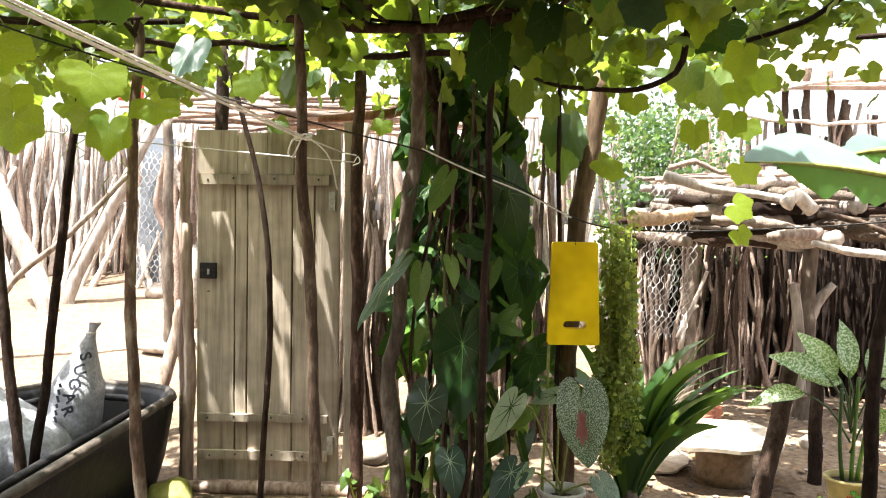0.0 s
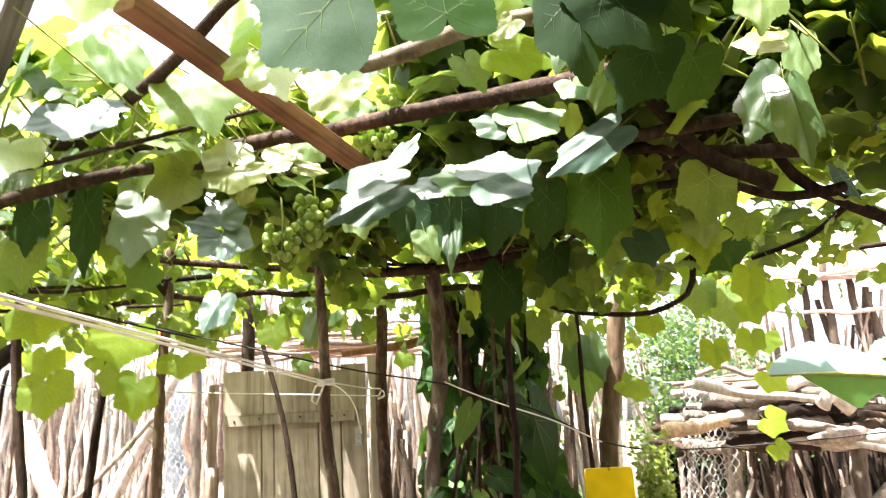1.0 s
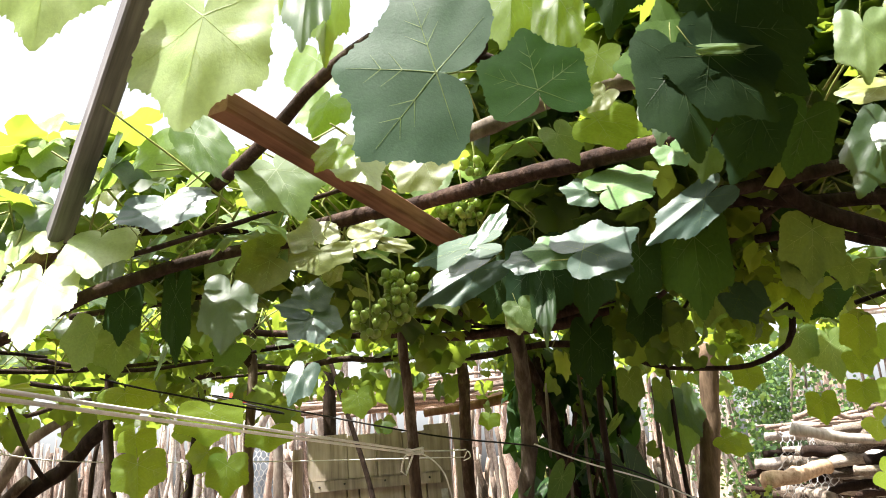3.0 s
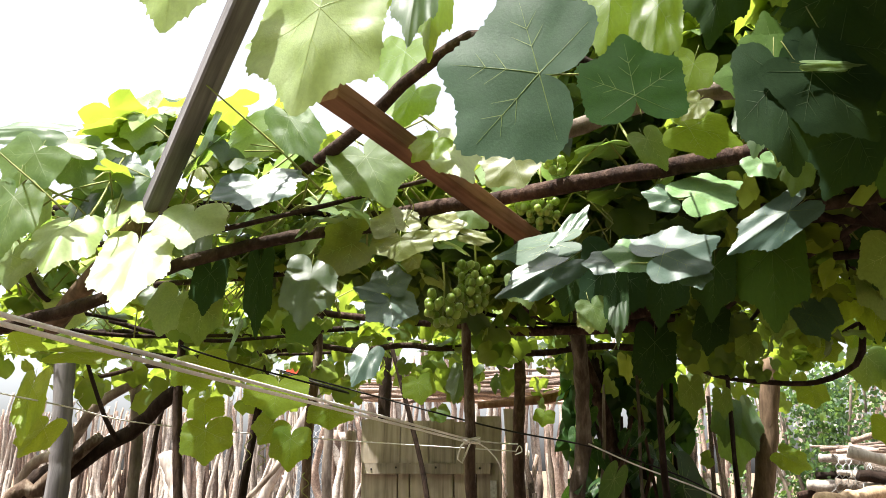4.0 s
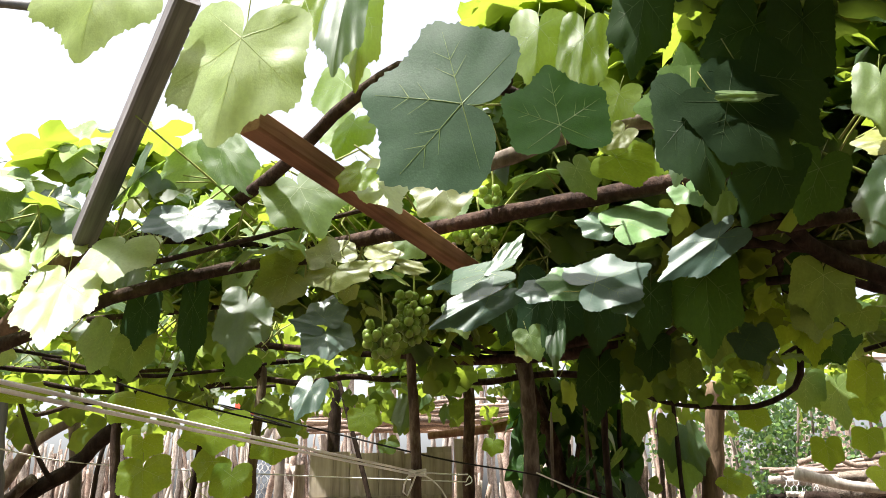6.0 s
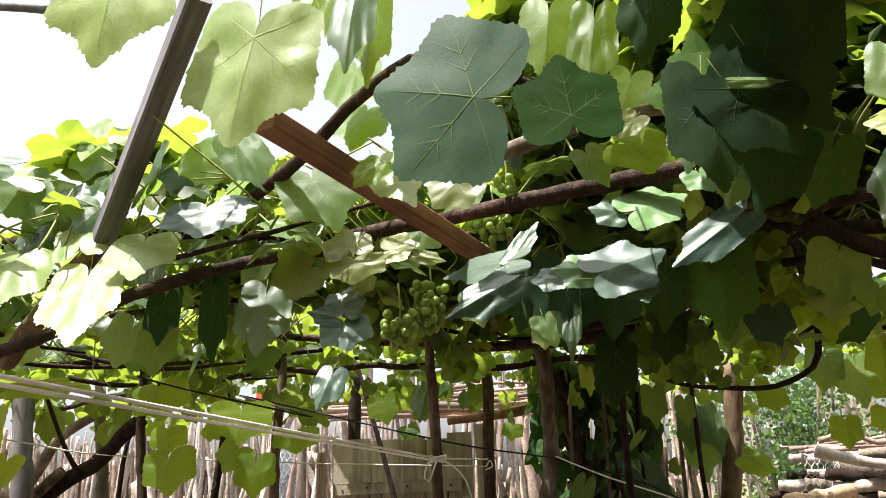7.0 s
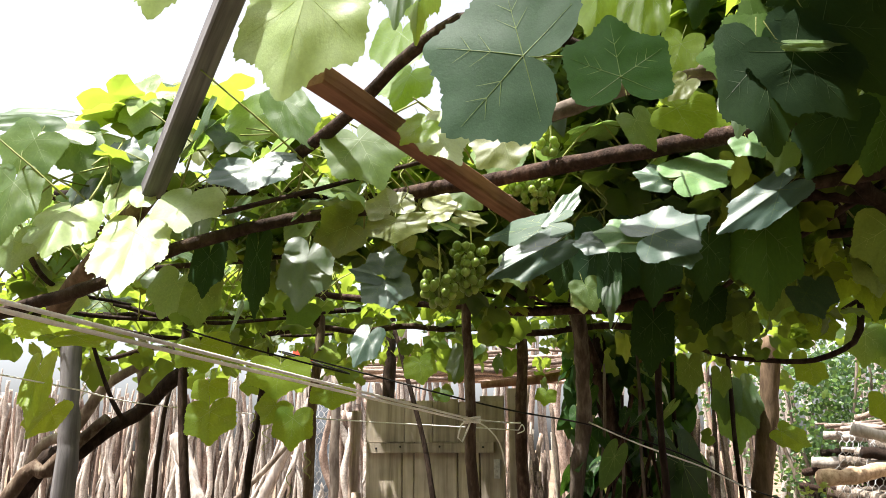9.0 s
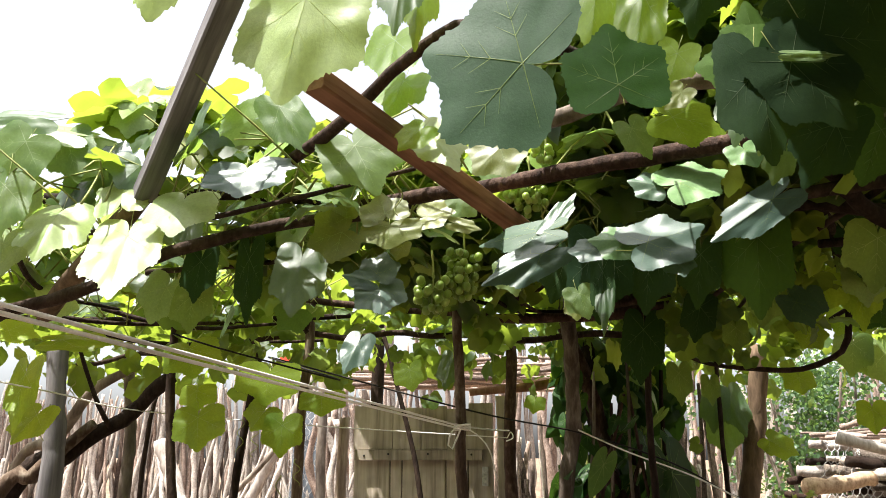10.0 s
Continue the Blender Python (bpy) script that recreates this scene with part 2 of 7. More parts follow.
STRAP = leaf_surface("strap_leaf", (0.015, 0.048, 0.013), (0.04, 0.1, 0.026), (0.28, 0.46, 0.06), 0.22, rough=0.28, spec=0.5)
DUMB_CANE = leaf_surface("dumb_cane_leaf", (0.03, 0.1, 0.025), (0.06, 0.15, 0.04), (0.3, 0.5, 0.1), 0.3, speckle=(0.5, 0.58, 0.4), speckle_scale=24, cover=(0.47, 0.56))
# lower half coloured lime as if backlit, upper half paled for its sheen
BANANA_LOW = leaf_surface("banana_leaf_backlit", (0.04, 0.11, 0.025), (0.06, 0.15, 0.035), (0.26, 0.52, 0.04), 0.34, rough=0.4, relief=0.04)
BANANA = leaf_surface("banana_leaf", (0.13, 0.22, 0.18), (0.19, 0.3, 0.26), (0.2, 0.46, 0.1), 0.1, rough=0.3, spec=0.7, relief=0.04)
SHRUB = leaf_surface("shrub_leaf", (0.016, 0.048, 0.016), (0.05, 0.105, 0.036), (0.26, 0.42, 0.08), 0.22, islands=True)
MOSSY = leaf_surface("trailing_leaf", (0.06, 0.12, 0.02), (0.3, 0.38, 0.09), (0.5, 0.6, 0.1), 0.35, islands=True)

# ---- building blocks ----
class Build:
    """Gathers the faces of one mesh."""
    def __init__(self):
        self.v, self.f, self.m = [], [], []

    def add(self, verts, faces, slot=0):
        k = len(self.v)
        self.v.extend(tuple(p) for p in verts)
        self.f.extend(tuple(i + k for i in f) for f in faces)
        self.m.extend([slot] * len(faces))
        return self

    def mesh(self, name, *mats, smooth=True):
        me = bpy.data.meshes.new(name)
        me.from_pydata(self.v, [], self.f)
        for m in mats:
            me.materials.append(m)
        me.polygons.foreach_set("material_index", self.m)
        me.polygons.foreach_set("use_smooth", [smooth] * len(self.f))
        me.update()
        return me

    def tube(self, pts, radii, sides=8, step=0.08, wob=0.0, rough=0.0, slot=0, caps=True, seed=0.0):
        """A tapered limb along a smooth line; wob bends it, rough dents its skin."""
        pts = [Vector(p) for p in pts]
        if len(pts) == 2:
            pts = [pts[0], pts[0].lerp(pts[1], 0.5), pts[1]]
        ext = [2 * pts[0] - pts[1], *pts, 2 * pts[-1] - pts[-2]]
        rr = np.interp(np.linspace(0, 1, len(pts)), np.linspace(0, 1, len(radii)), radii)
        line, rad = [], []
        for i in range(1, len(ext) - 2):
            a, b, c, d = ext[i - 1:i + 3]
            n = max(1, int((c - b).length / step))
            for k in range(n):
                u = k / n
                line.append(0.5 * (2 * b + (c - a) * u + (2 * a - 5 * b + 4 * c - d) * u * u + (3 * b - a - 3 * c + d) * u ** 3))
                rad.append(rr[i - 1] + (rr[i] - rr[i - 1]) * u)
        line.append(pts[-1]), rad.append(rr[-1])
        if wob:
            line = [p + wob * noise.noise_vector(p * 3.1 + Vector((seed, 7 * seed, 0))) for p in line]
        side = None
        verts, faces = [], []
        for i, (p, r) in enumerate(zip(line, rad)):
            way = (line[min(i + 1, len(line) - 1)] - line[max(i - 1, 0)]).normalized()
            side = way.orthogonal().normalized() if side is None else (side - way * side.dot(way)).normalized()
            up = way.cross(side)
            for k in range(sides):
                a = 2 * math.pi * k / sides
                q = side * math.cos(a) + up * math.sin(a)
                s = r * (1 + rough * noise.noise((p + q * r) * (0.55 / max(r, 0.004)) + Vector((seed, 0, 0))))
                verts.append(p + q * s)
        n = len(line)
        for i in range(n - 1):
            for k in range(sides):
                j = (k + 1) % sides
                faces.append((i * sides + k, i * sides + j, (i + 1) * sides + j, (i + 1) * sides + k))
        if caps:
            faces.append(tuple(range(sides - 1, -1, -1)))
            faces.append(tuple((n - 1) * sides + k for k in range(sides)))
        return self.add(verts, faces, slot)

    def box(self, size, at=(0, 0, 0), turn=None, slot=0, worn=0.0, cuts=1):
        """A board; worn rounds its corners and lets its edges wander."""
        sx, sy, sz = (s / 2 for s in size)
        c = min(sx, sy, sz) * 0.22
        rings = []
        for i in range(cuts + 1):
            z = -sz + 2 * sz * i / cuts
            e = Vector([worn * noise.noise(Vector((at[0] * 3, at[1] * 3, z * 5 + k * 9))) for k in range(3)])
            rings.append([Vector((x, y, z)) + Vector((e.x, e.y, 0)) for x, y in ((-sx + c, -sy), (sx - c, -sy), (sx, -sy + c), (sx, sy - c), (sx - c, sy), (-sx + c, sy), (-sx, sy - c), (-sx, -sy + c))])
        verts = [p for r in rings for p in r]
        faces = [(i * 8 + k, i * 8 + (k + 1) % 8, i * 8 + 8 + (k + 1) % 8, i * 8 + 8 + k) for i in range(cuts) for k in range(8)]
        faces += [tuple(range(7, -1, -1)), tuple(cuts * 8 + k for k in range(8))]
        m = Matrix.Translation(at) @ (turn or Matrix())
        return self.add([m @ p for p in verts], faces, slot)

    def lathe(self, profile, sides=24, at=(0, 0, 0), slot=0, ribs=0.0):
        """Turned body from (radius, height) pairs."""
        verts = [(at[0] + r * (1 + ribs * (k % 2)) * math.cos(2 * math.pi * k / sides), at[1] + r * (1 + ribs * (k % 2)) * math.sin(2 * math.pi * k / sides), at[2] + z) for r, z in profile for k in range(sides)]
        faces = [(i * sides + k, i * sides + (k + 1) % sides, (i + 1) * sides + (k + 1) % sides, (i + 1) * sides + k) for i in range(len(profile) - 1) for k in range(sides)]
        faces.append(tuple(range(sides - 1, -1, -1)))
        return self.add(verts, faces, slot)


def part(name, built, mats, parent=None, label="", smooth=True):
    mats = mats if isinstance(mats, tuple) else (mats,)
    ob = new(name, built.mesh(name, *mats, smooth=smooth) if isinstance(built, Build) else built)
    ob.parent = parent
    return tagged(ob, label)


def thing(name, label, category, group="", kind="", at=(0, 0, 0)):
    ob = new(name)
    ob.location = at
    ob.empty_display_size = 0.05
    return tagged(ob, label, category, group, kind)


def land(x, y):
    """Height of the yard's earth: level underfoot, rising towards the back, more so behind the gate."""
    back = max(0.0, y - 4.7)
    left = 1 / (1 + math.exp((x + 0.2) * 1.6))
    rise = min(back, 5.0) * (0.045 + 0.165 * left)
    bumps = 0.03 * noise.noise((x * 0.9, y * 0.9, 0)) + 0.012 * noise.noise((x * 4, y * 4, 3))
    return rise + bumps * max(0.0, 1 - max(0, math.hypot(x, y) - 15) / 20)


def rot_to(way, up=(0, 0, 1)):
    """Turns z onto way."""
    return Vector(way).to_track_quat("Z", "Y").to_matrix().to_4x4()


# ---- ground ----
spread = [-400, -150, -60, -30, -18] + [-12 + 0.16 * i for i in range(151)] + [18, 30, 60, 150, 400]
earth = Build()
n_line = len(spread)
earth.add([(x, y + 5, land(x, y + 5)) for y in spread for x in spread],
          [(j * n_line + i, j * n_line + i + 1, (j + 1) * n_line + i + 1, (j + 1) * n_line + i) for j in range(n_line - 1) for i in range(n_line - 1)])
ground = tagged(part("ground", earth, EARTH), "bare trodden brown earth of a farmyard, sunlit in patches", "ground", "", "structure")


def pole(name, pts, r0, r1, mat, label, category="pole", group="", foot=True, sides=9, wob=0.012, rough=0.22, kind=""):
    """A cut sapling or post; foot carries its lower end on into the ground."""
    pts = [Vector(p) for p in pts]
    if foot:
        a, b = pts[-2], pts[-1]
        way = (b - a).normalized()
        way = (way + Vector((0, 0, -2.0))).normalized()
        drop = b.z - land(b.x, b.y) + 0.05
        if drop > 0.02:
            pts.append(b + way * (drop / -way.z))
    ob = part(name, Build().tube(pts, (r0, (r0 + r1) / 2, r1), sides, 0.05, wob, rough, seed=pts[0].x * 3), mat)
    return tagged(ob, label, category, group, kind)


# ---- the gate of grey planks ----
DOOR_Y = 4.4
gate = thing("plank_gate", "closed weathered grey wooden plank gate with ledges and a black padlock", "gate", at=(-0.97, DOOR_Y, 0))
left, right, foot, top = -1.345, -0.56, 0.05, 1.945
edges = (left, -1.135, -1.067, -0.822, -0.7, right)
for i in range(5):
    w = edges[i + 1] - edges[i] - 0.007
    h = top - foot - (0.012 * (i % 2)) + (0.02 if i == 4 else 0)
    b = Build().box((w, 0.026, h), ((edges[i] + edges[i + 1]) / 2 + 0.97, 0.0, foot + h / 2), None, 0, 0.004, 8)
    part("plank", b, GREY_PLANK, gate, smooth=False)
# added dark sheet: keeps bright ground behind out of the plank gaps
part("backing", Build().box((right - left - 0.04, 0.006, top - foot - 0.08), (0.017, 0.0185, (top + foot) / 2)), BARK_DARK, gate, "dark sheet added to close the joints against light", smooth=False)
for z, hh in ((1.69, 0.055), (0.395, 0.04), (0.19, 0.05)):
    b = Build().box((right - left - 0.07, 0.024, hh), (-0.005, -0.0265, z), None, 0, 0.004, 1)
    part("ledge", b, GREY_PLANK, gate, smooth=False)
for x in (-0.3, -0.16, 0.05, 0.22, 0.3):
    for z in (1.69, 0.395, 0.19):
        b = Build().lathe([(0.006, 0), (0.005, 0.003), (0.0, 0.004)], 8)
        b.v = [(px, -pz, py) for px, py, pz in b.v]
        nail = part("nail", b, IRON, gate)
        nail.location = (x + 0.008 * math.sin(40 * (x + z)), -0.0385, z + 0.006 * math.sin(30 * x))
for x0, x1, drop in ((left, -1.117, 0.0), (-1.117, -0.957, 0.012), (-0.957, -0.812, 0.004), (-0.812, right, 0.02)):
    b = Build().box((x1 - x0 - 0.006, 0.009, 0.235 - drop), ((x0 + x1) / 2 + 0.97, -0.018, 1.838 - drop / 2), None, 0, 0.003, 3)
    part("top_board", b, GREY_PLANK, gate, "short grey board nailed over the top of the planks", smooth=False)
b = Build().box((0.1, 0.01, 0.12), (-0.13, -0.0185, 0.1), None, 0, 0.003, 1)
part("patch_board", b, GREY_PLANK, gate, "small patch board at the foot", smooth=False)
for z in (1.58, 0.25):
    h = part("hinge", Build().box((0.035, 0.012, 0.1), (0.365, -0.022, z)), GALVANISED, gate, "pale galvanised hinge", smooth=False)
lock = part("lock", Build().box((0.088, 0.03, 0.085), (-0.305, -0.03, 1.195), None, 0, 0.001), IRON, gate, "black iron box lock", smooth=False)
part("keyhole", Build().box((0.012, 0.006, 0.03), (-0.3, -0.047, 1.19)), GALVANISED, lock, smooth=False)
part("nail_hole", Build().lathe([(0.008, 0.0), (0.008, 0.004), (0.0, 0.004)], 8, (-0.31, -0.0145, 1.08)), IRON, gate)

gate_frame = thing("gate_frame", "rough pole gate frame with a split timber post", "gate frame")
b = Build().box((0.065, 0.06, 2.0), (-0.505, 4.38, 1.0), None, 0, 0.012, 10)
part("jamb", b, GREY_PLANK, gate_frame, "split grey timber jamb", smooth=False)
part("post", Build().tube([(-1.40, 4.4, 1.45), (-1.385, 4.38, 0.8), (-1.39, 4.38, -0.05)], (0.028, 0.032, 0.036), 8, 0.05, 0.012, 0.25, seed=2), STICK, gate_frame)
part("post", Build().tube([(-1.445, 4.5, 1.9), (-1.44, 4.48, 1.0), (-1.43, 4.47, -0.05)], (0.03, 0.035, 0.04), 8, 0.05, 0.012, 0.25, seed=3), STICK, gate_frame)
part("sill", Build().tube([(-1.5, 4.33, 0.02), (-0.9, 4.31, 0.03), (-0.2, 4.3, 0.02)], (0.035, 0.04, 0.03), 8, 0.06, 0.01, 0.2, seed=4), STICK, gate_frame)

# ---- poles that carry the vine ----
POLES = "poles of the vine trellis"
pole("trellis_pole", [(-1.806, 3.200, 2.282), (-1.791, 3.200, 1.819), (-1.685, 3.200, 0.753), (-1.641, 3.200, 0.346)], 0.018, 0.026, BARK_DARK, "slim dark trellis pole of unpeeled sapling wood", "pole", POLES)
pole("trellis_pole", [(-1.561, 3.550, 2.174), (-1.632, 3.550, 1.672), (-1.684, 3.550, 1.228), (-1.727, 3.550, 0.832), (-1.805, 3.550, 0.229)], 0.017, 0.024, BARK_DARK, "thin crooked dark trellis pole of sapling wood", "pole", POLES)
pole("trellis_pole", [(-1.210, 3.300, 2.423), (-1.232, 3.300, 1.880), (-1.253, 3.300, 1.242), (-1.240, 3.300, 0.875), (-1.206, 3.300, 0.319)], 0.020, 0.027, BARK_PEEL, "knotty brown trellis pole forked at its top", "pole", POLES)
pole("trellis_pole", [(-1.002, 3.700, 2.271), (-0.886, 3.700, 1.890), (-0.803, 3.700, 1.533), (-0.772, 3.700, 1.022), (-0.809, 3.700, 0.194)], 0.010, 0.016, BARK_DARK, "thin bent dark sapling leaning before the gate", "pole", POLES)
pole("trellis_pole", [(-0.527, 3.120, 2.342), (-0.517, 3.120, 2.024), (-0.506, 3.120, 1.640), (-0.475, 3.120, 1.255), (-0.454, 3.120, 0.782), (-0.442, 3.120, 0.389)], 0.020, 0.024, BARK_PEEL, "brown trellis pole with pale rope knotted round it", "pole", POLES)
pole("trellis_pole", [(-0.437, 4.200, 2.247), (-0.447, 4.200, 1.584), (-0.432, 4.200, 0.859), (-0.436, 4.200, 0.188)], 0.030, 0.038, BARK_RED, "thick reddish trellis post beside the gate", "pole", POLES)
pole("trellis_pole", [(0.208, 3.100, 2.208), (0.207, 3.100, 1.746), (0.199, 3.100, 1.260), (0.192, 3.100, 0.792), (0.181, 3.100, 0.404)], 0.012, 0.018, BARK_DARK, "slim dark trellis pole among arum leaves", "pole", POLES)
pole("trellis_pole", [(0.531, 3.750, 2.128), (0.538, 3.750, 1.822), (0.552, 3.750, 1.336), (0.552, 3.750, 0.667)], 0.009, 0.012, BARK_DARK, "thin dark trellis stick", "pole", POLES)
pole("trellis_pole", [(0.307, 3.900, 2.079), (0.296, 3.900, 1.706), (0.328, 3.900, 0.904)], 0.009, 0.013, BARK_DARK, "thin dark trellis stick", "pole", POLES)
pole("trellis_pole", [(0.752, 3.890, 2.183), (0.717, 3.890, 1.918), (0.662, 3.890, 1.574), (0.623, 3.890, 1.121), (0.611, 3.890, 0.372)], 0.040, 0.052, BARK_TAN, "stout tan-brown trellis post overgrown with trailing plants", "pole", POLES)
pole("trellis_pole", [(-1.285, 4.650, 2.532), (-1.291, 4.650, 1.955), (-1.278, 4.650, 1.117)], 0.036, 0.042, BARK_DARK, "dark trellis post standing behind the gate", "pole", POLES)
pole("trellis_pole", [(-2.305, 3.100, 2.171), (-2.275, 3.100, 1.776), (-2.268, 3.100, 1.490)], 0.042, 0.05, GREY_TIMBER, "thick grey peeled trellis post", "pole", POLES)
pole("trellis_pole", [(-2.474, 3.900, 2.279), (-2.416, 3.900, 1.795), (-2.416, 3.900, 1.444)], 0.028, 0.034, BARK_PALE, "pale brown trellis post", "pole", POLES)
pole("trellis_pole", [(-2.467, 4.200, 2.024), (-2.501, 4.200, 1.802), (-2.521, 4.200, 1.426)], 0.012, 0.016, BARK_DARK, "thin dark trellis stick", "pole", POLES)
pole("trellis_pole", [(1.771, 3.100, 2.903), (1.751, 3.100, 2.540), (1.723, 3.100, 2.182), (1.723, 3.100, 1.679), (1.714, 3.100, 1.315), (1.660, 3.100, 0.979), (1.654, 3.100, 0.726)], 0.019, 0.028, BARK_DARK, "knotty dark trellis post at the edge of the yard", "pole", POLES)
# fallen limbs propped in the trellis
pole("prop_branch", [(-1.871, 3.300, 2.027), (-2.102, 3.300, 1.842), (-2.323, 3.250, 1.681), (-2.576, 3.200, 1.475)], 0.03, 0.045, BARK_DARK, "dark crooked limb propped against the trellis", "branch", "propped limbs", wob=0.035, rough=0.4, sides=12)
pole("prop_branch", [(-2.103, 3.400, 2.108), (-2.286, 3.400, 1.993), (-2.475, 3.400, 1.785), (-2.718, 3.400, 1.526)], 0.02, 0.03, BARK_PALE, "brown crooked limb propped against the trellis", "branch", "propped limbs", wob=0.03, rough=0.4, sides=12)

pole("prop_branch", [(-2.152, 3.200, 1.807), (-2.275, 3.200, 1.721), (-2.387, 3.150, 1.595), (-2.546, 3.100, 1.457)], 0.024, 0.04, BARK_PEEL, "broken grey-brown limb propped in the trellis", "branch", "propped limbs", wob=0.03, rough=0.4, sides=12)
pole("prop_branch", [(-2.148, 3.000, 2.167), (-2.128, 3.050, 2.052), (-2.075, 3.100, 1.888), (-2.044, 3.150, 1.795)], 0.008, 0.011, BARK_DARK, "thin forked twig hanging from a propped limb", "branch", "propped limbs", foot=False, wob=0.02)

# overhead timbers
BEAMS = "overhead timbers of the trellis"


def beam(name, a, b, w, h, mat, label):
    a, b = Vector(a), Vector(b)
    ob = part(name, Build().box((w, h, (b - a).length), (0, 0, 0), None, 0, 0.0025, 12), mat, smooth=False)
    ob.matrix_world = Matrix.Translation((a + b) / 2) @ rot_to(b - a)
    return tagged(ob, label, "beam", BEAMS)


beam("roof_beam", (-0.422, 1.200, 2.332), (-0.001, 2.500, 2.249), 0.047, 0.042, TIMBER, "sawn reddish-brown timber beam of the trellis")
beam("roof_beam", (-0.720, 1.500, 2.827), (-1.237, 1.980, 2.422), 0.06, 0.055, GREY_TIMBER, "grey square timber beam of the trellis")


def rail(pts, r0, r1, mat, label, wob=0.02):
    return tagged(part("roof_pole", Build().tube(pts, (r0, (r0 + r1) / 2, r1), 9, 0.05, wob, 0.25, seed=pts[0][0]), mat), label, "pole", BEAMS)


rail([(-0.514, 2.050, 2.385), (-0.278, 2.000, 2.384), (-0.029, 1.930, 2.380), (0.222, 1.870, 2.405), (0.407, 1.800, 2.399), (0.660, 1.700, 2.371)], 0.020, 0.024, BARK_RED, "rough brown pole laid across the trellis")
rail([(-1.252, 2.020, 2.453), (-1.425, 2.100, 2.327), (-1.618, 2.200, 2.208), (-1.732, 2.260, 2.142)], 0.03, 0.034, BARK_TAN, "thick brown pole slanting under the grey beam")
rail([(-0.204, 1.750, 2.426), (-0.038, 1.720, 2.441), (0.131, 1.680, 2.463), (0.385, 1.600, 2.457)], 0.018, 0.022, BARK_PALE, "pale brown pole laid across the trellis")
rail([(-2.101, 2.200, 2.539), (-1.736, 2.250, 2.528), (-1.276, 2.300, 2.520), (-0.731, 2.400, 2.496), (-0.253, 2.500, 2.457)], 0.020, 0.018, BARK_DARK, "long dark pole laid across the trellis")
rail([(-1.776, 1.980, 2.056), (-1.647, 2.000, 2.100), (-1.409, 2.020, 2.168), (-1.175, 2.040, 2.255), (-0.957, 2.060, 2.308), (-0.762, 2.100, 2.347), (-0.607, 2.200, 2.388)], 0.022, 0.016, BARK_DARK, "dark vine limb lying along the trellis")
rail([(-1.195, 3.200, 2.343), (-0.690, 3.200, 2.272), (-0.350, 3.150, 2.221), (0.009, 3.100, 2.214), (0.300, 3.000, 2.217)], 0.014, 0.022, BARK_RED, "reddish cross pole tied over the upright poles")
rail([(0.008, 3.200, 2.250), (0.148, 3.180, 2.277), (0.304, 3.150, 2.315)], 0.028, 0.034, BARK_RED, "thick reddish log under the leaf roof")
rail([(-3.004, 3.300, 2.332), (-2.131, 3.300, 2.297), (-1.554, 3.350, 2.282), (-1.054, 3.400, 2.301)], 0.015, 0.013, BARK_DARK, "dark cross pole of the trellis")
rail([(-0.691, 4.450, 2.024), (-0.317, 4.400, 2.062), (0.341, 4.300, 2.150)], 0.02, 0.03, TIMBER, "reddish cross pole behind the trellis")
rail([(0.024, 1.400, 2.471), (-0.104, 1.450, 2.542), (-0.215, 1.500, 2.581), (-0.309, 1.550, 2.560), (-0.389, 1.600, 2.538), (-0.472, 1.650, 2.491), (-0.578, 1.750, 2.476), (-0.762, 1.900, 2.454), (-0.906, 2.000, 2.425)], 0.014, 0.018, BARK_DARK, "dark curved vine limb over the trellis", 0.006)
rail([(-1.453, 1.500, 2.917), (-1.249, 1.500, 2.874), (-1.118, 1.520, 2.853)], 0.011, 0.011, GREY_TIMBER, "thin grey pole of the trellis")
rail([(-0.035, 1.450, 2.520), (0.075, 1.500, 2.476), (0.177, 1.600, 2.441)], 0.013, 0.012, BARK_DARK, "thin dark pole of the trellis")
rail([(0.354, 2.300, 2.425), (0.474, 2.300, 2.381), (0.650, 2.280, 2.371), (0.808, 2.250, 2.329), (1.048, 2.200, 2.309)], 0.016, 0.022, BARK_DARK, "dark pole laid across the trellis")
rail([(1.184, 3.200, 2.190), (1.295, 3.100, 2.210), (1.355, 3.000, 2.231), (1.408, 2.900, 2.276), (1.454, 2.800, 2.331)], 0.009, 0.013, BARK_DARK, "thin dark vine limb", 0.006)

rail([(-2.6, 3.62, 2.155), (-0.98, 3.41, 2.205), (0.15, 3.53, 2.185), (0.3, 3.4, 2.165)], 0.011, 0.018, BARK_DARK, "dark cross pole of the trellis", 0.05)

rail([(0.961, 2.350, 2.443), (1.080, 2.380, 2.273), (1.203, 2.400, 2.205), (1.299, 2.420, 2.169), (1.509, 2.450, 2.081), (1.767, 2.500, 2.050)], 0.017, 0.02, BARK_DARK, "thick dark forked limb over the trellis", 0.02)
rail([(0.658, 2.300, 2.256), (0.844, 2.320, 2.278), (1.054, 2.360, 2.230), (1.239, 2.400, 2.253)], 0.012, 0.016, BARK_DARK, "dark crooked limb over the trellis", 0.03)
rail([(-1.218, 3.290, 2.212), (-1.262, 3.280, 2.275), (-1.306, 3.280, 2.374), (-1.303, 3.280, 2.464)], 0.011, 0.015, BARK_DARK, "short forked side limb of a trellis pole")
rail([(-1.223, 3.290, 2.230), (-1.180, 3.290, 2.371), (-1.162, 3.290, 2.585), (-1.128, 3.280, 2.724)], 0.012, 0.017, BARK_DARK, "forked upper limb of a trellis pole")

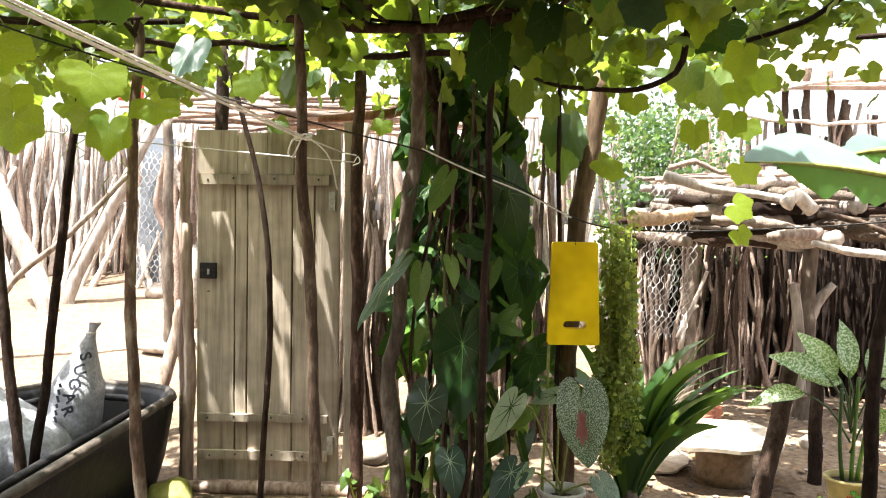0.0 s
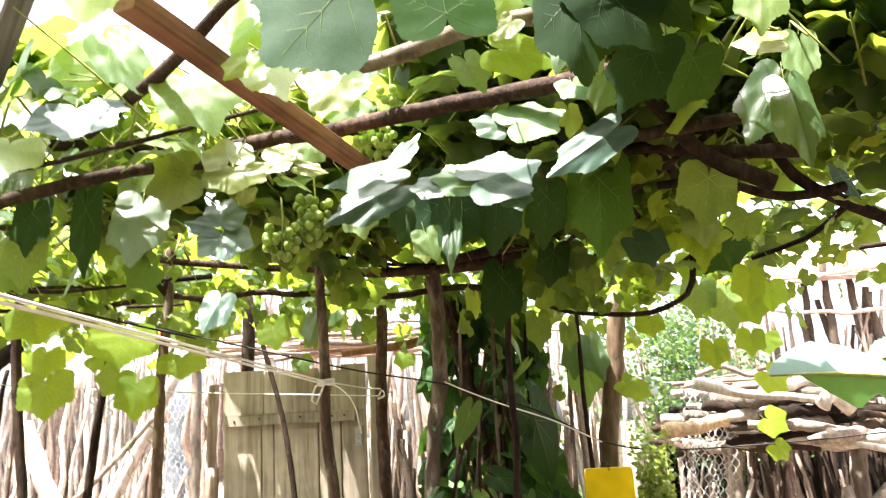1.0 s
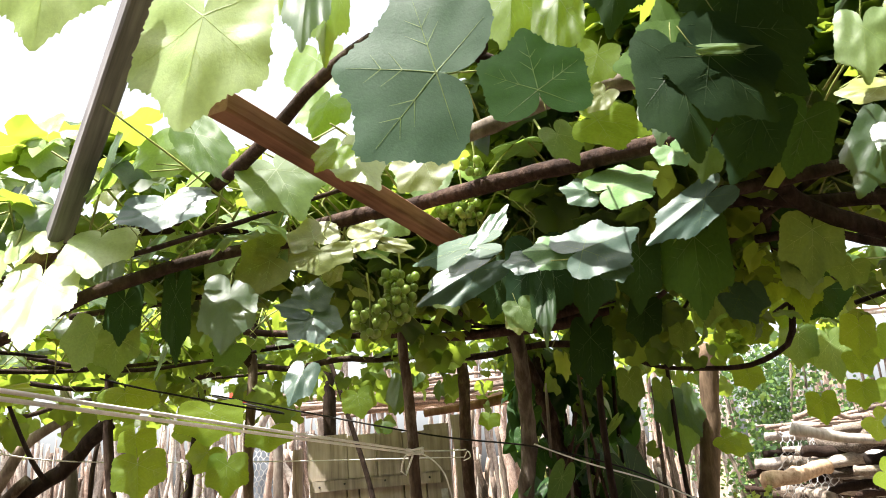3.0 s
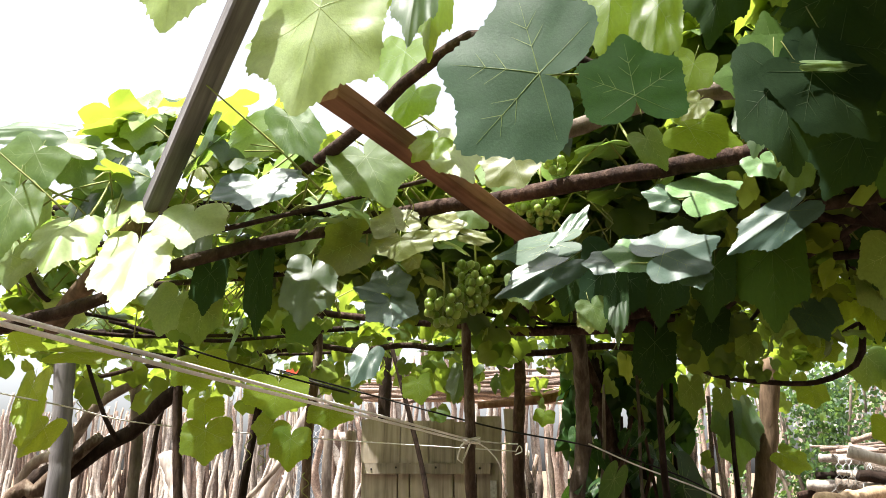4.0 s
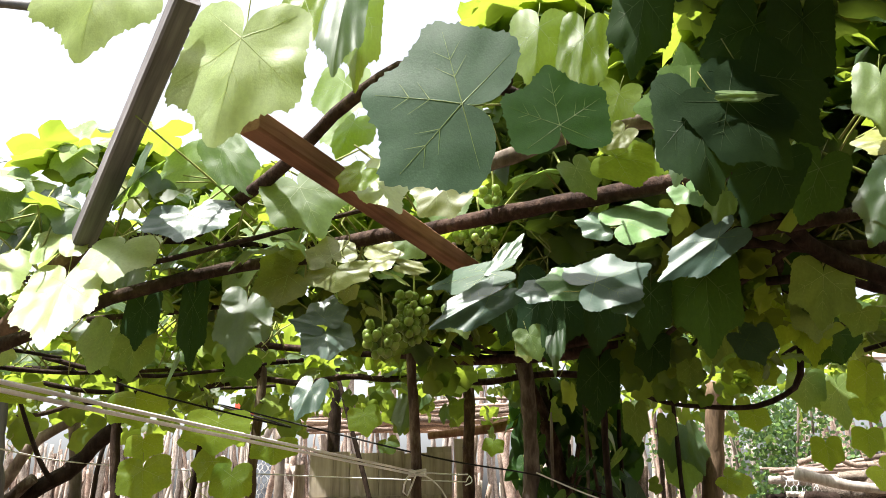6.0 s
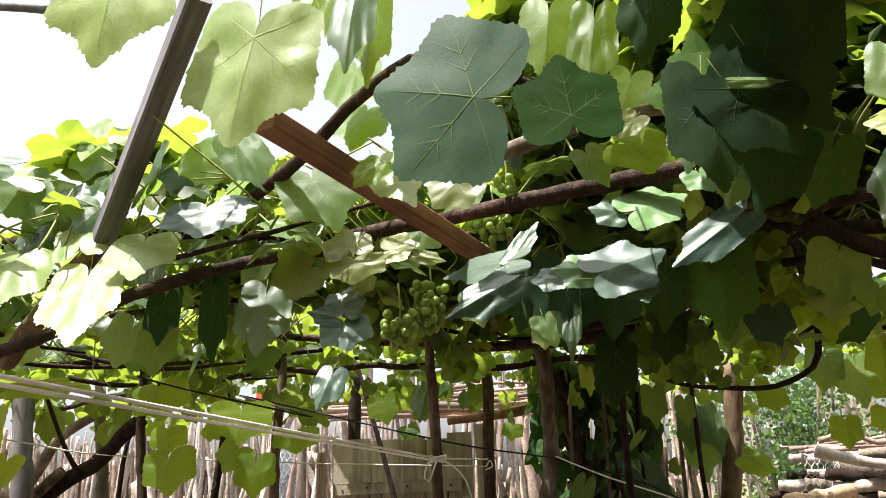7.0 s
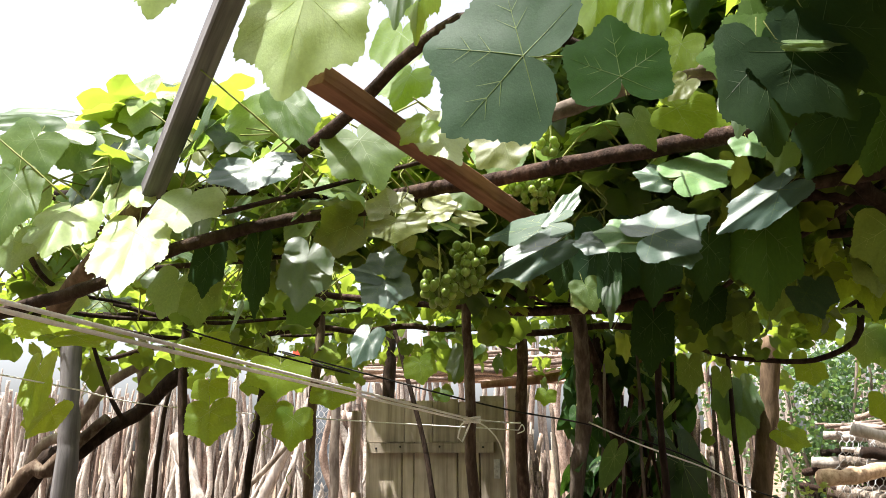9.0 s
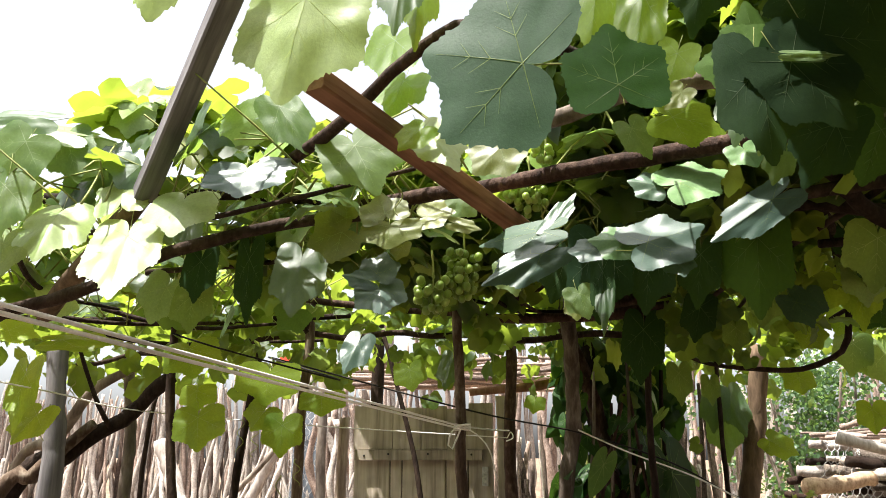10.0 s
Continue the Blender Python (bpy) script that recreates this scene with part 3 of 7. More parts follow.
# ---- vine stem on its trunk ----
vine = thing("grapevine", "leafy grapevine with green grapes trained over a pole trellis", "grapevine")
part("stem", Build().tube([(-0.122, 3.400, 2.451), (-0.096, 3.500, 2.126), (-0.091, 3.560, 1.799), (-0.139, 3.560, 1.555), (-0.161, 3.560, 1.139), (-0.180, 3.560, 0.943), (-0.209, 3.560, 0.795), (-0.184, 3.560, 0.549), (-0.165, 3.560, 0.249), (-0.19, 3.56, -0.05)], (0.032, 0.034, 0.030, 0.036, 0.04), 10, 0.04, 0.012, 0.3, seed=1), STEM_GREY, vine, "pale peeling vine stem")
part("stem", Build().tube([(-0.198, 3.700, 2.396), (-0.047, 3.750, 2.077), (0.031, 3.800, 1.749), (0.098, 3.800, 1.385), (0.114, 3.850, 0.802), (0.104, 3.850, 0.158), (0.08, 3.85, -0.05)], (0.03, 0.04, 0.05), 10, 0.05, 0.02, 0.3, seed=2), BARK_RED, vine, "reddish-brown vine stem")
part("stem", Build().tube([(-0.028, 3.900, 2.265), (-0.014, 3.950, 1.871), (0.056, 3.950, 1.384), (0.035, 3.950, 0.349), (0.0, 3.95, -0.05)], (0.03, 0.04), 9, 0.05, 0.02, 0.3, seed=5), BARK_DARK, vine)
part("cane", Build().tube([(0.875, 2.950, 2.396), (0.914, 3.050, 2.293), (0.935, 3.120, 2.159), (0.908, 3.150, 2.056), (0.772, 3.180, 1.993), (0.604, 3.250, 2.006), (0.430, 3.350, 2.052), (0.310, 3.450, 2.132)], (0.014, 0.0115, 0.007), 8, 0.04, 0.008, 0.2, seed=6), BARK_DARK, vine, "dark looping cane")
part("cane", Build().tube([(0.638, 2.200, 2.486), (0.735, 2.500, 2.425), (0.836, 2.800, 2.370), (0.886, 2.980, 2.308)], (0.02, 0.014), 8, 0.04, 0.006, 0.2, seed=7), BARK_DARK, vine)

part("cane", Build().tube([(0.955, 2.200, 2.209), (0.789, 2.200, 2.293), (0.681, 2.100, 2.381), (0.586, 2.000, 2.444), (0.522, 1.900, 2.513)], (0.026, 0.022, 0.016), 9, 0.05, 0.02, 0.3, seed=17), BARK_DARK, vine)
part("cane", Build().tube([(0.451, 2.150, 2.353), (0.600, 2.120, 2.348), (0.705, 2.100, 2.352), (0.847, 2.050, 2.350)], (0.014, 0.02, 0.018), 9, 0.05, 0.02, 0.3, seed=18), BARK_DARK, vine)

# ---- ropes and wires ----
rope = thing("clothes_line", "doubled pale rope stretched to a knot on a trellis pole", "rope")
KN = Vector((-0.497, 3.085, 1.794))
part("strand", Build().tube([(-0.763, 0.300, 1.896), (-0.669, 1.280, 1.858), KN + Vector((0, -0.02, 0))], (0.0042,), 6, 0.05, 0.0), ROPE, rope)
part("strand", Build().tube([(-0.763, 0.320, 1.885), (-0.669, 1.300, 1.846), KN + Vector((0, -0.02, -0.01))], (0.0042,), 6, 0.05, 0.0), ROPE, rope)
part("strand", Build().tube([KN, (-0.482, 3.900, 1.805), (-0.448, 4.160, 1.811)], (0.0035,), 6, 0.05), ROPE, rope)
for i in range(3):
    ring = [KN + Vector((0.031 * math.cos(a), 0.031 * math.sin(a) , 0.008 * i - 0.01 + 0.003 * math.sin(2 * a + i))) for a in np.linspace(0, 2 * math.pi, 13)]
    part("knot", Build().tube(ring, (0.004,), 6, 0.01), ROPE, rope)
part("loose_end", Build().tube([KN + Vector((0, -0.03, 0)), KN + Vector((-0.03, -0.05, -0.02)), KN + Vector((-0.045, -0.05, -0.07)), KN + Vector((-0.03, -0.045, -0.085)), KN + Vector((-0.015, -0.04, -0.05)), KN + Vector((0, -0.03, -0.01))], (0.0035,), 6, 0.02), ROPE, rope)
part("loose_end", Build().tube([KN + Vector((0, -0.03, 0)), KN + Vector((0.06, -0.03, -0.03)), KN + Vector((0.11, -0.03, -0.09)), KN + Vector((0.135, -0.02, -0.2))], (0.003,), 6, 0.02), ROPE, rope)
line2 = thing("thin_line", "thin pale cord strung between the trellis poles", "rope")
part("strand", Build().tube([(-2.6, 2.2, 2.05), (-1.972, 2.600, 1.917), (-2.020, 3.300, 1.883), (-1.410, 3.800, 1.832), (-0.457, 4.160, 1.775)], (0.003,), 6, 0.06), ROPE, line2)
part("loop", Build().tube([(-0.457, 4.160, 1.775), (-0.437, 4.150, 1.803), (-0.425, 4.140, 1.774), (-0.460, 4.140, 1.758)], (0.003,), 6, 0.01), ROPE, line2)
cable = thing("black_cable", "thin black wire sagging across the yard", "cable")
part("strand", Build().tube([(-1.358, 2.400, 2.082), (-1.252, 2.500, 2.045), (-0.882, 2.750, 1.948), (-1.288, 3.080, 2.075), (-0.461, 3.200, 1.854), (-0.071, 3.500, 1.780), (0.306, 3.600, 1.657), (0.590, 3.700, 1.509), (0.862, 3.800, 1.454), (1.317, 3.700, 1.459), (1.877, 3.500, 1.504), (2.6, 3.2, 1.62)], (0.0035,), 6, 0.06), WIRE, cable)
cable2 = thing("twisted_rope", "pale twisted rope running down from the vine stem", "rope")
part("strand", Build().tube([(-0.071, 3.500, 1.792), (0.133, 3.520, 1.698), (0.380, 3.600, 1.608), (0.593, 3.680, 1.506)], (0.0035,), 6, 0.04, 0.004), ROPE, cable2)

# ---- stick fences ----
rng = random.Random(5)
STICKS = [Build().tube([(0, 0, 0), (1.0 * rng.uniform(-1, 1), 0.6 * rng.uniform(-1, 1), 8), (1.2 * rng.uniform(-1, 1), 0.6 * rng.uniform(-1, 1), 16), (1.0 * rng.uniform(-1, 1), 0, 24)], (0.5, 0.46, 0.3), 6, 1.1, 0.15, 0.55, seed=i).mesh("stick", STICK) for i in range(7)]
BLEACHED = [m.copy() for m in STICKS]
for m in BLEACHED:
    m.materials[0] = DRIFT
# darker stick copy; in the shelter and beside the gate it stands for shade
DARK_STICKS = [m.copy() for m in STICKS]
for m in DARK_STICKS:
    m.materials[0] = BARK_PEEL
# near-black stick copy: shade deep in the shelter put in its colour
SHADE_STICKS = [m.copy() for m in STICKS]
for m in SHADE_STICKS:
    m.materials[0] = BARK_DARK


def stick(parent, x, y, z, h, r, lean=(0, 0), pale=False):
    ob = new("stick", rng.choice(BLEACHED if pale else (DARK_STICKS if parent.name == "fence_gate" and rng.random() < 0.4 else STICKS)))
    ob.parent = parent
    way = Vector((lean[0], lean[1], 1))
    ob.matrix_basis = Matrix.Translation((x, y, z)) @ rot_to(way) @ Matrix.Rotation(rng.uniform(0, 6.28), 4, "Z") @ Matrix.Diagonal((2 * r, 2 * r, h / 24, 1))
    return ob


fence_back = tagged(new("fence_back"), "old palisade of grey-brown upright sticks across the back of the yard", "fence", "", "structure")
x = -10.2
while x < -2.35:
    y = 8.6 + 0.25 * math.sin(x * 1.3) + rng.uniform(-0.1, 0.1)
    stick(fence_back, x, y, land(x, y) - 0.05, rng.uniform(1.35, 1.95), rng.uniform(0.014, 0.042), (rng.uniform(-0.14, 0.14), rng.uniform(-0.05, 0.08)), rng.random() < 0.75)
    stick(fence_back, x, y + 0.16, land(x, y) - 0.05, rng.uniform(1.2, 1.7), rng.uniform(0.02, 0.04), (rng.uniform(-0.1, 0.1), 0))
    x += rng.uniform(0.022, 0.05)
for i in range(16):
    x, y = rng.uniform(-6.8, -2.6), 8.25
    stick(fence_back, x, y, land(x, y) - 0.05, rng.uniform(1.0, 1.7), rng.uniform(0.02, 0.04), (rng.uniform(-0.4, 0.4), 0.2), True)
fence_gate = tagged(new("fence_gate"), "palisade of thin reddish-grey sticks beside the gate", "fence", "", "structure")
x = -0.85
while x < 0.8:
    y = 5.3 + rng.uniform(-0.08, 0.08)
    stick(fence_gate, x, y, land(x, y) - 0.05, rng.uniform(1.5, 2.15), rng.uniform(0.01, 0.03), (rng.uniform(-0.12, 0.12), rng.uniform(-0.04, 0.04)), rng.random() < 0.2)
    stick(fence_gate, x, y + 0.14, land(x, y) - 0.05, rng.uniform(1.3, 1.9), rng.uniform(0.015, 0.03), (rng.uniform(-0.07, 0.07), 0), rng.random() < 0.2)
    x += rng.uniform(0.03, 0.06)
fence_far = tagged(new("fence_far"), "tall palisade of bleached sticks behind the shed", "fence", "", "structure")
x = -2.6
while x < 3.2:
    y = 9.6 + rng.uniform(-0.1, 0.1)
    stick(fence_far, x, y, land(x, y) - 0.05, rng.uniform(2.0, 2.75), rng.uniform(0.02, 0.05), (rng.uniform(-0.1, 0.1), 0), rng.random() < 0.45)
    x += rng.uniform(0.045, 0.085)
fence_left = tagged(new("fence_left"), "short run of upright sticks and posts where the back fence turns", "fence", "", "structure")
for i in range(11):
    x, y = -2.72 + 0.045 * i, 7.6 - 0.05 * i + rng.uniform(-0.05, 0.05)
    stick(fence_left, x, y, land(x, y) - 0.05, rng.uniform(1.45, 1.75), rng.uniform(0.03, 0.06), (rng.uniform(-0.06, 0.06), 0), rng.random() < 0.4)

# ---- leaves ----
def leaf_outline(kind, a):
    """Radius of the blade at angle a from its tip (petiole at the origin)."""
    d = abs(math.degrees(a))
    if kind == "vine":
        r = float(np.interp(d, (0, 9, 20, 29, 40, 50, 57, 66, 82, 96, 110, 119, 134, 150, 165, 175, 180), (1.06, 0.94, 0.84, 0.8, 0.85, 0.94, 0.97, 0.87, 0.78, 0.77, 0.8, 0.77, 0.6, 0.43, 0.28, 0.13, 0.04)))
        big, small = 1 - 2 * abs((d / 11.0) % 1 - 0.5), 1 - 2 * abs((d / 4.6) % 1 - 0.5)
        return r * (1 + 0.034 * big + 0.024 * small * (1 + 0.7 * math.sin(d * 1.7)) - 0.032)
    if kind == "heart":
        return float(np.interp(d, (0, 8, 20, 35, 50, 65, 80, 95, 110, 125, 140, 152, 163, 172, 180), (1.0, 0.93, 0.83, 0.74, 0.69, 0.66, 0.645, 0.64, 0.64, 0.63, 0.6, 0.55, 0.45, 0.3, 0.12)))
    return 1.0


def blade(b, kind, sides, rings, cup=0.1, fold=0.1, wave=0.06, seed=0.0, m=None, slot=0, vein=None, droop=0.25, width=1.0, ridge=1.0):
    """A leaf of unit length lying in xy, tip towards +y, petiole at the origin."""
    m = m or Matrix()

    def lift(x, y):
        r2 = x * x + y * y
        return cup * r2 - fold * abs(x) - droop * max(0, y) ** 2 + wave * noise.noise((x * 3.2 + seed, y * 3.2, seed * 1.7)) * min(1, 2.5 * r2 ** 0.5)
    verts = [(0, 0, lift(0, 0))]
    for k in range(1, rings + 1):
        for i in range(sides):
            a = -math.pi + 2 * math.pi * i / sides
            r = leaf_outline(kind, a) * k / rings
            x, y = r * math.sin(a) * width, r * math.cos(a)
            verts.append((x, y, lift(x, y)))
    faces = [(0, 1 + (i + 1) % sides, 1 + i) for i in range(sides)]
    for k in range(rings - 1):
        o = 1 + k * sides
        faces += [(o + i, o + (i + 1) % sides, o + sides + (i + 1) % sides, o + sides + i) for i in range(sides)]
    b.add([m @ Vector(v) for v in verts], faces, slot)
    if vein is not None:
        angles = (0, 60, -60, 120, -120) if kind == "vine" else (0, 36, -36, 74, -74, 120, -120, 150, -150)
        for deg in angles:
            a = 2 * math.pi * round(deg * sides / 360) / sides
            ln = leaf_outline(kind, a) * 0.88
            rows = [(k / rings * leaf_outline(kind, a) * math.sin(a) * width, k / rings * leaf_outline(kind, a) * math.cos(a), 0.0056 * ridge * (1 - 0.88 * k / (rings - 1))) for k in range(rings)]
            vs, px, py = [], math.cos(a), -math.sin(a)
            for sgn in (1, -1):
                for x, y, w in rows:
                    z = lift(x, y)
                    vs += [(x + px * w, y + py * w, z + sgn * 0.002), (x, y, z + sgn * (0.0035 + w * 0.1)), (x - px * w, y - py * w, z + sgn * 0.002)]
            fs = []
            for s in range(2):
                for i in range(rings - 1):
                    o = s * 3 * rings + i * 3
                    for c in range(2):
                        fs.append((o + c, o + c + 1, o + c + 4, o + c + 3))
            b.add([m @ Vector(v) for v in vs], fs, vein)
            if kind == "vine" and abs(deg) < 100:
                for t0 in (0.35, 0.58):
                    for s2 in (1, -1):
                        a2 = a + s2 * radians(42)
                        x0, y0 = t0 * ln * math.sin(a), t0 * ln * math.cos(a)
                        ll = 0.3 * (1 - t0 * 0.6)
                        p = [(x0 + t * ll * math.sin(a2), y0 + t * ll * math.cos(a2)) for t in (0, 0.5, 1)]
                        vs = []
                        for (x, y), w in zip(p, (0.0035, 0.0025, 0.0008)):
                            z = lift(x, y)
                            vs += [(x + w * math.cos(a2), y - w * math.sin(a2), z + 0.005), (x - w * math.cos(a2), y + w * math.sin(a2), z + 0.005), (x + w * math.cos(a2), y - w * math.sin(a2), z - 0.005), (x - w * math.cos(a2), y + w * math.sin(a2), z - 0.005)]
                        b.add([m @ Vector(v) for v in vs], [(0, 1, 5, 4), (4, 5, 9, 8), (2, 3, 7, 6), (6, 7, 11, 10)], vein)
    return b


def stalk(b, length, slot, r=0.012, hook=0.3):
    return b.tube([(0, 0, 0), (0, -0.12 * length, -0.35 * length * hook), (0.04, -0.55 * length, -0.3 * length * hook), (0.02, -length, 0.1 * length)], (r, r * 0.8, r), 5, 0.25, 0, 0, slot)


rng = random.Random(11)


def leaf_set(mats, n, detail=True, kind="vine", calm=1.0, droop=0.45, **kw):
    out = []
    for i in range(n):
        b = Build()
        blade(b, kind, 156 if detail else 26, 7 if detail else 2, calm * rng.uniform(-0.12, 0.16), calm * rng.uniform(0.02, 0.25), calm * rng.uniform(0.03, 0.11), i * 3.7 + 1, None, 0, 1 if detail else None, rng.uniform(0.0, droop), **kw)
        if detail:
            stalk(b, rng.uniform(0.35, 0.6), 2, 0.009)
        out.append(b.mesh("leaf", *mats))
    return out


HERO = {
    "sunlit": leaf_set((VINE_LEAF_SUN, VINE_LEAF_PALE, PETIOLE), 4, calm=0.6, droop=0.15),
    "mid": leaf_set((VINE_LEAF, VEIN_DIM, PETIOLE), 6, calm=0.7, droop=0.2),
    "leafy": leaf_set((VINE_LEAF_GREEN, VEIN, PETIOLE), 5, calm=0.7, droop=0.2),
    "pale": leaf_set((VINE_LEAF_PALE, VEIN, PETIOLE), 5, calm=0.7, droop=0.2),
    "lime": leaf_set((VINE_LIME, VEIN, PETIOLE), 5, calm=0.7, droop=0.2),
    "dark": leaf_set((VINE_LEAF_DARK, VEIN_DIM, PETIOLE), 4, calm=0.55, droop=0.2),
    "deep": leaf_set((VINE_LEAF_DEEP, VEIN, PETIOLE), 3, calm=0.5, droop=0.1),
    "sheen": leaf_set((VINE_LEAF_SHEEN, VEIN, PETIOLE), 2, calm=0.25, droop=0.1),
    "glossy": leaf_set((VINE_LEAF_GLOSSY, VEIN_DIM, PETIOLE), 4, calm=0.7, droop=0.1),
    "yellow": leaf_set((VINE_YELLOW, VEIN, PETIOLE), 3, calm=0.8, droop=0.15),
}


def leaf_pose(at, size, tip, tilt=0.0, turn=0.0):
    """tip: degrees clockwise from straight up as seen from the yard's front; tilt: the face tips up (minus: down); turn: about the upright."""
    face = Matrix.Rotation(radians(90), 4, "X")          # blade upright, upper side towards -y
    spin = Matrix.Rotation(radians(tip), 4, "Y")
    return Matrix.Translation(at) @ Matrix.Rotation(radians(turn), 4, "Z") @ Matrix.Rotation(radians(-tilt), 4, "X") @ spin @ face @ Matrix.Scale(size, 4)


leaf_count = 0


def vine_leaf(at, size, tip, tilt, turn, tone):
    global leaf_count
    leaf_count += 1
    meshes = HERO[tone]
    ob = new("leaf", meshes[leaf_count % len(meshes)])
    ob.parent = vine
    ob.matrix_basis = leaf_pose(at, size, tip, tilt, turn)
    return ob


def hung_leaf(base, tip, side, tone):
    """One leaf from its stalk's end, the way to its tip and the way to its widest edge."""
    global leaf_count
    leaf_count += 1
    meshes = HERO[tone]
    tip, side = Vector(tip), Vector(side)
    up = side.cross(tip).normalized() * (tip.length + side.length) / 2
    ob = new("leaf", meshes[leaf_count % len(meshes)])
    ob.parent = vine
    ob.matrix_basis = Matrix((side, tip, up)).transposed().to_4x4()
    ob.matrix_basis.translation = base
    return ob


# large leaves hanging over the near edge of the trellis
hung_leaf((-0.660, 1.100, 2.621), (-0.001, -0.039, -0.210), (-0.147, -0.002, 0.022), "pale")
hung_leaf((-0.424, 1.150, 2.465), (-0.016, -0.040, -0.214), (-0.147, -0.001, 0.023), "pale")
hung_leaf((-0.393, 1.380, 2.693), (0.044, -0.110, -0.212), (-0.056, 0.000, 0.012), "lime")
hung_leaf((-0.279, 1.420, 2.692), (0.007, -0.129, -0.236), (-0.050, -0.006, -0.001), "lime")
hung_leaf((-0.284, 1.300, 2.618), (0.009, -0.059, -0.169), (-0.056, -0.002, 0.008), "mid")
hung_leaf((-0.573, 2.300, 3.019), (0.066, -0.216, -0.253), (-0.107, -0.009, 0.010), "lime")
hung_leaf((-0.555, 2.350, 2.895), (-0.017, -0.153, -0.162), (-0.108, -0.009, 0.009), "lime")
hung_leaf((-1.025, 2.400, 3.169), (0.001, -0.137, -0.155), (-0.124, 0.042, 0.072), "lime")
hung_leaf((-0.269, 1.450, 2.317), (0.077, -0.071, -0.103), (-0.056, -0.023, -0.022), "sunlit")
hung_leaf((-0.275, 1.400, 2.304), (-0.029, -0.032, -0.049), (-0.034, 0.013, 0.027), "lime")
hung_leaf((-0.140, 1.700, 2.401), (-0.065, -0.008, -0.035), (-0.028, 0.006, 0.039), "pale")
hung_leaf((-0.052, 1.220, 2.335), (-0.176, 0.003, 0.049), (0.051, 0.021, 0.201), "sheen")
hung_leaf((0.110, 1.360, 2.345), (-0.040, 0.011, 0.124), (0.124, 0.000, -0.009), "deep")
hung_leaf((0.082, 1.550, 2.674), (-0.019, -0.035, -0.157), (-0.087, -0.000, 0.011), "lime")
hung_leaf((0.174, 1.500, 2.608), (-0.031, -0.039, -0.172), (-0.067, -0.000, 0.008), "lime")
hung_leaf((0.232, 1.480, 2.459), (-0.021, -0.017, -0.075), (-0.052, 0.004, 0.022), "lime")
hung_leaf((0.220, 1.550, 2.353), (0.101, -0.005, -0.033), (-0.023, -0.014, -0.064), "lime")
hung_leaf((0.140, 1.600, 2.356), (0.032, -0.024, -0.073), (-0.041, -0.008, -0.019), "leafy")
hung_leaf((0.229, 1.450, 2.361), (-0.029, -0.013, -0.040), (-0.026, 0.006, 0.023), "yellow")
hung_leaf((-0.145, 1.620, 2.342), (-0.057, -0.020, -0.061), (-0.063, 0.014, 0.050), "yellow")
hung_leaf((-0.167, 1.500, 2.362), (-0.020, -0.009, -0.052), (-0.036, 0.002, 0.016), "pale")
hung_leaf((-0.057, 1.320, 2.381), (0.032, 0.003, 0.017), (0.015, -0.006, -0.036), "pale")
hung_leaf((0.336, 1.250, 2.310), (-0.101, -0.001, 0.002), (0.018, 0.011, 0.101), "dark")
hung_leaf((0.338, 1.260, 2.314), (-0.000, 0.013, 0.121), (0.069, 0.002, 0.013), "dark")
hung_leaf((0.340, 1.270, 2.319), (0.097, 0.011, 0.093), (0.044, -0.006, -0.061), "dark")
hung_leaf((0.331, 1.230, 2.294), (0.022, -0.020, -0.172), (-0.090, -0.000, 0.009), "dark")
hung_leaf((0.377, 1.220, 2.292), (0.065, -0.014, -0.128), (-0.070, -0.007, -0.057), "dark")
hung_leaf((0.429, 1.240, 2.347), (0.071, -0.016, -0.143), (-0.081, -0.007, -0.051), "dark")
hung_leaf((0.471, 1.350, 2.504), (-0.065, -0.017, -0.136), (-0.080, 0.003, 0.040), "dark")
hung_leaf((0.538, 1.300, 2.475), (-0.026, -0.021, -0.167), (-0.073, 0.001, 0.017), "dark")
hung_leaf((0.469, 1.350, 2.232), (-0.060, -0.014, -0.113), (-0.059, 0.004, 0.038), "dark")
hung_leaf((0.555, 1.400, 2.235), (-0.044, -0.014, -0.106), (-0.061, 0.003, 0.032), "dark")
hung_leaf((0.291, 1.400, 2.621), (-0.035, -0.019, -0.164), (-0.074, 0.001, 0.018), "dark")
hung_leaf((0.339, 1.400, 2.342), (-0.039, -0.053, -0.134), (-0.055, 0.003, 0.014), "mid")
hung_leaf((0.378, 1.420, 2.276), (-0.026, -0.014, -0.071), (-0.034, 0.002, 0.014), "pale")
hung_leaf((0.411, 1.500, 2.242), (-0.022, -0.029, -0.071), (-0.034, 0.005, 0.015), "mid")
hung_leaf((0.385, 1.210, 2.301), (0.067, 0.001, -0.004), (-0.005, -0.003, -0.014), "pale")
hung_leaf((0.361, 1.600, 2.290), (0.017, -0.022, -0.046), (-0.050, -0.009, -0.015), "glossy")
# glossy leaves facing up in the light under the edge
hung_leaf((-0.071, 1.780, 2.137), (-0.121, -0.049, -0.087), (-0.023, 0.026, 0.053), "glossy")
hung_leaf((-0.075, 1.820, 2.201), (-0.147, -0.024, -0.047), (0.015, 0.023, 0.054), "sheen")
hung_leaf((-0.048, 1.830, 2.223), (0.066, 0.042, 0.082), (0.030, -0.005, -0.012), "glossy")
hung_leaf((0.046, 1.760, 2.136), (-0.057, -0.004, -0.004), (-0.001, 0.019, 0.038), "glossy")
hung_leaf((0.117, 1.760, 2.151), (-0.081, 0.002, 0.009), (0.007, 0.027, 0.054), "glossy")
hung_leaf((0.165, 1.740, 2.141), (0.127, 0.021, 0.034), (0.044, -0.041, -0.078), "glossy")
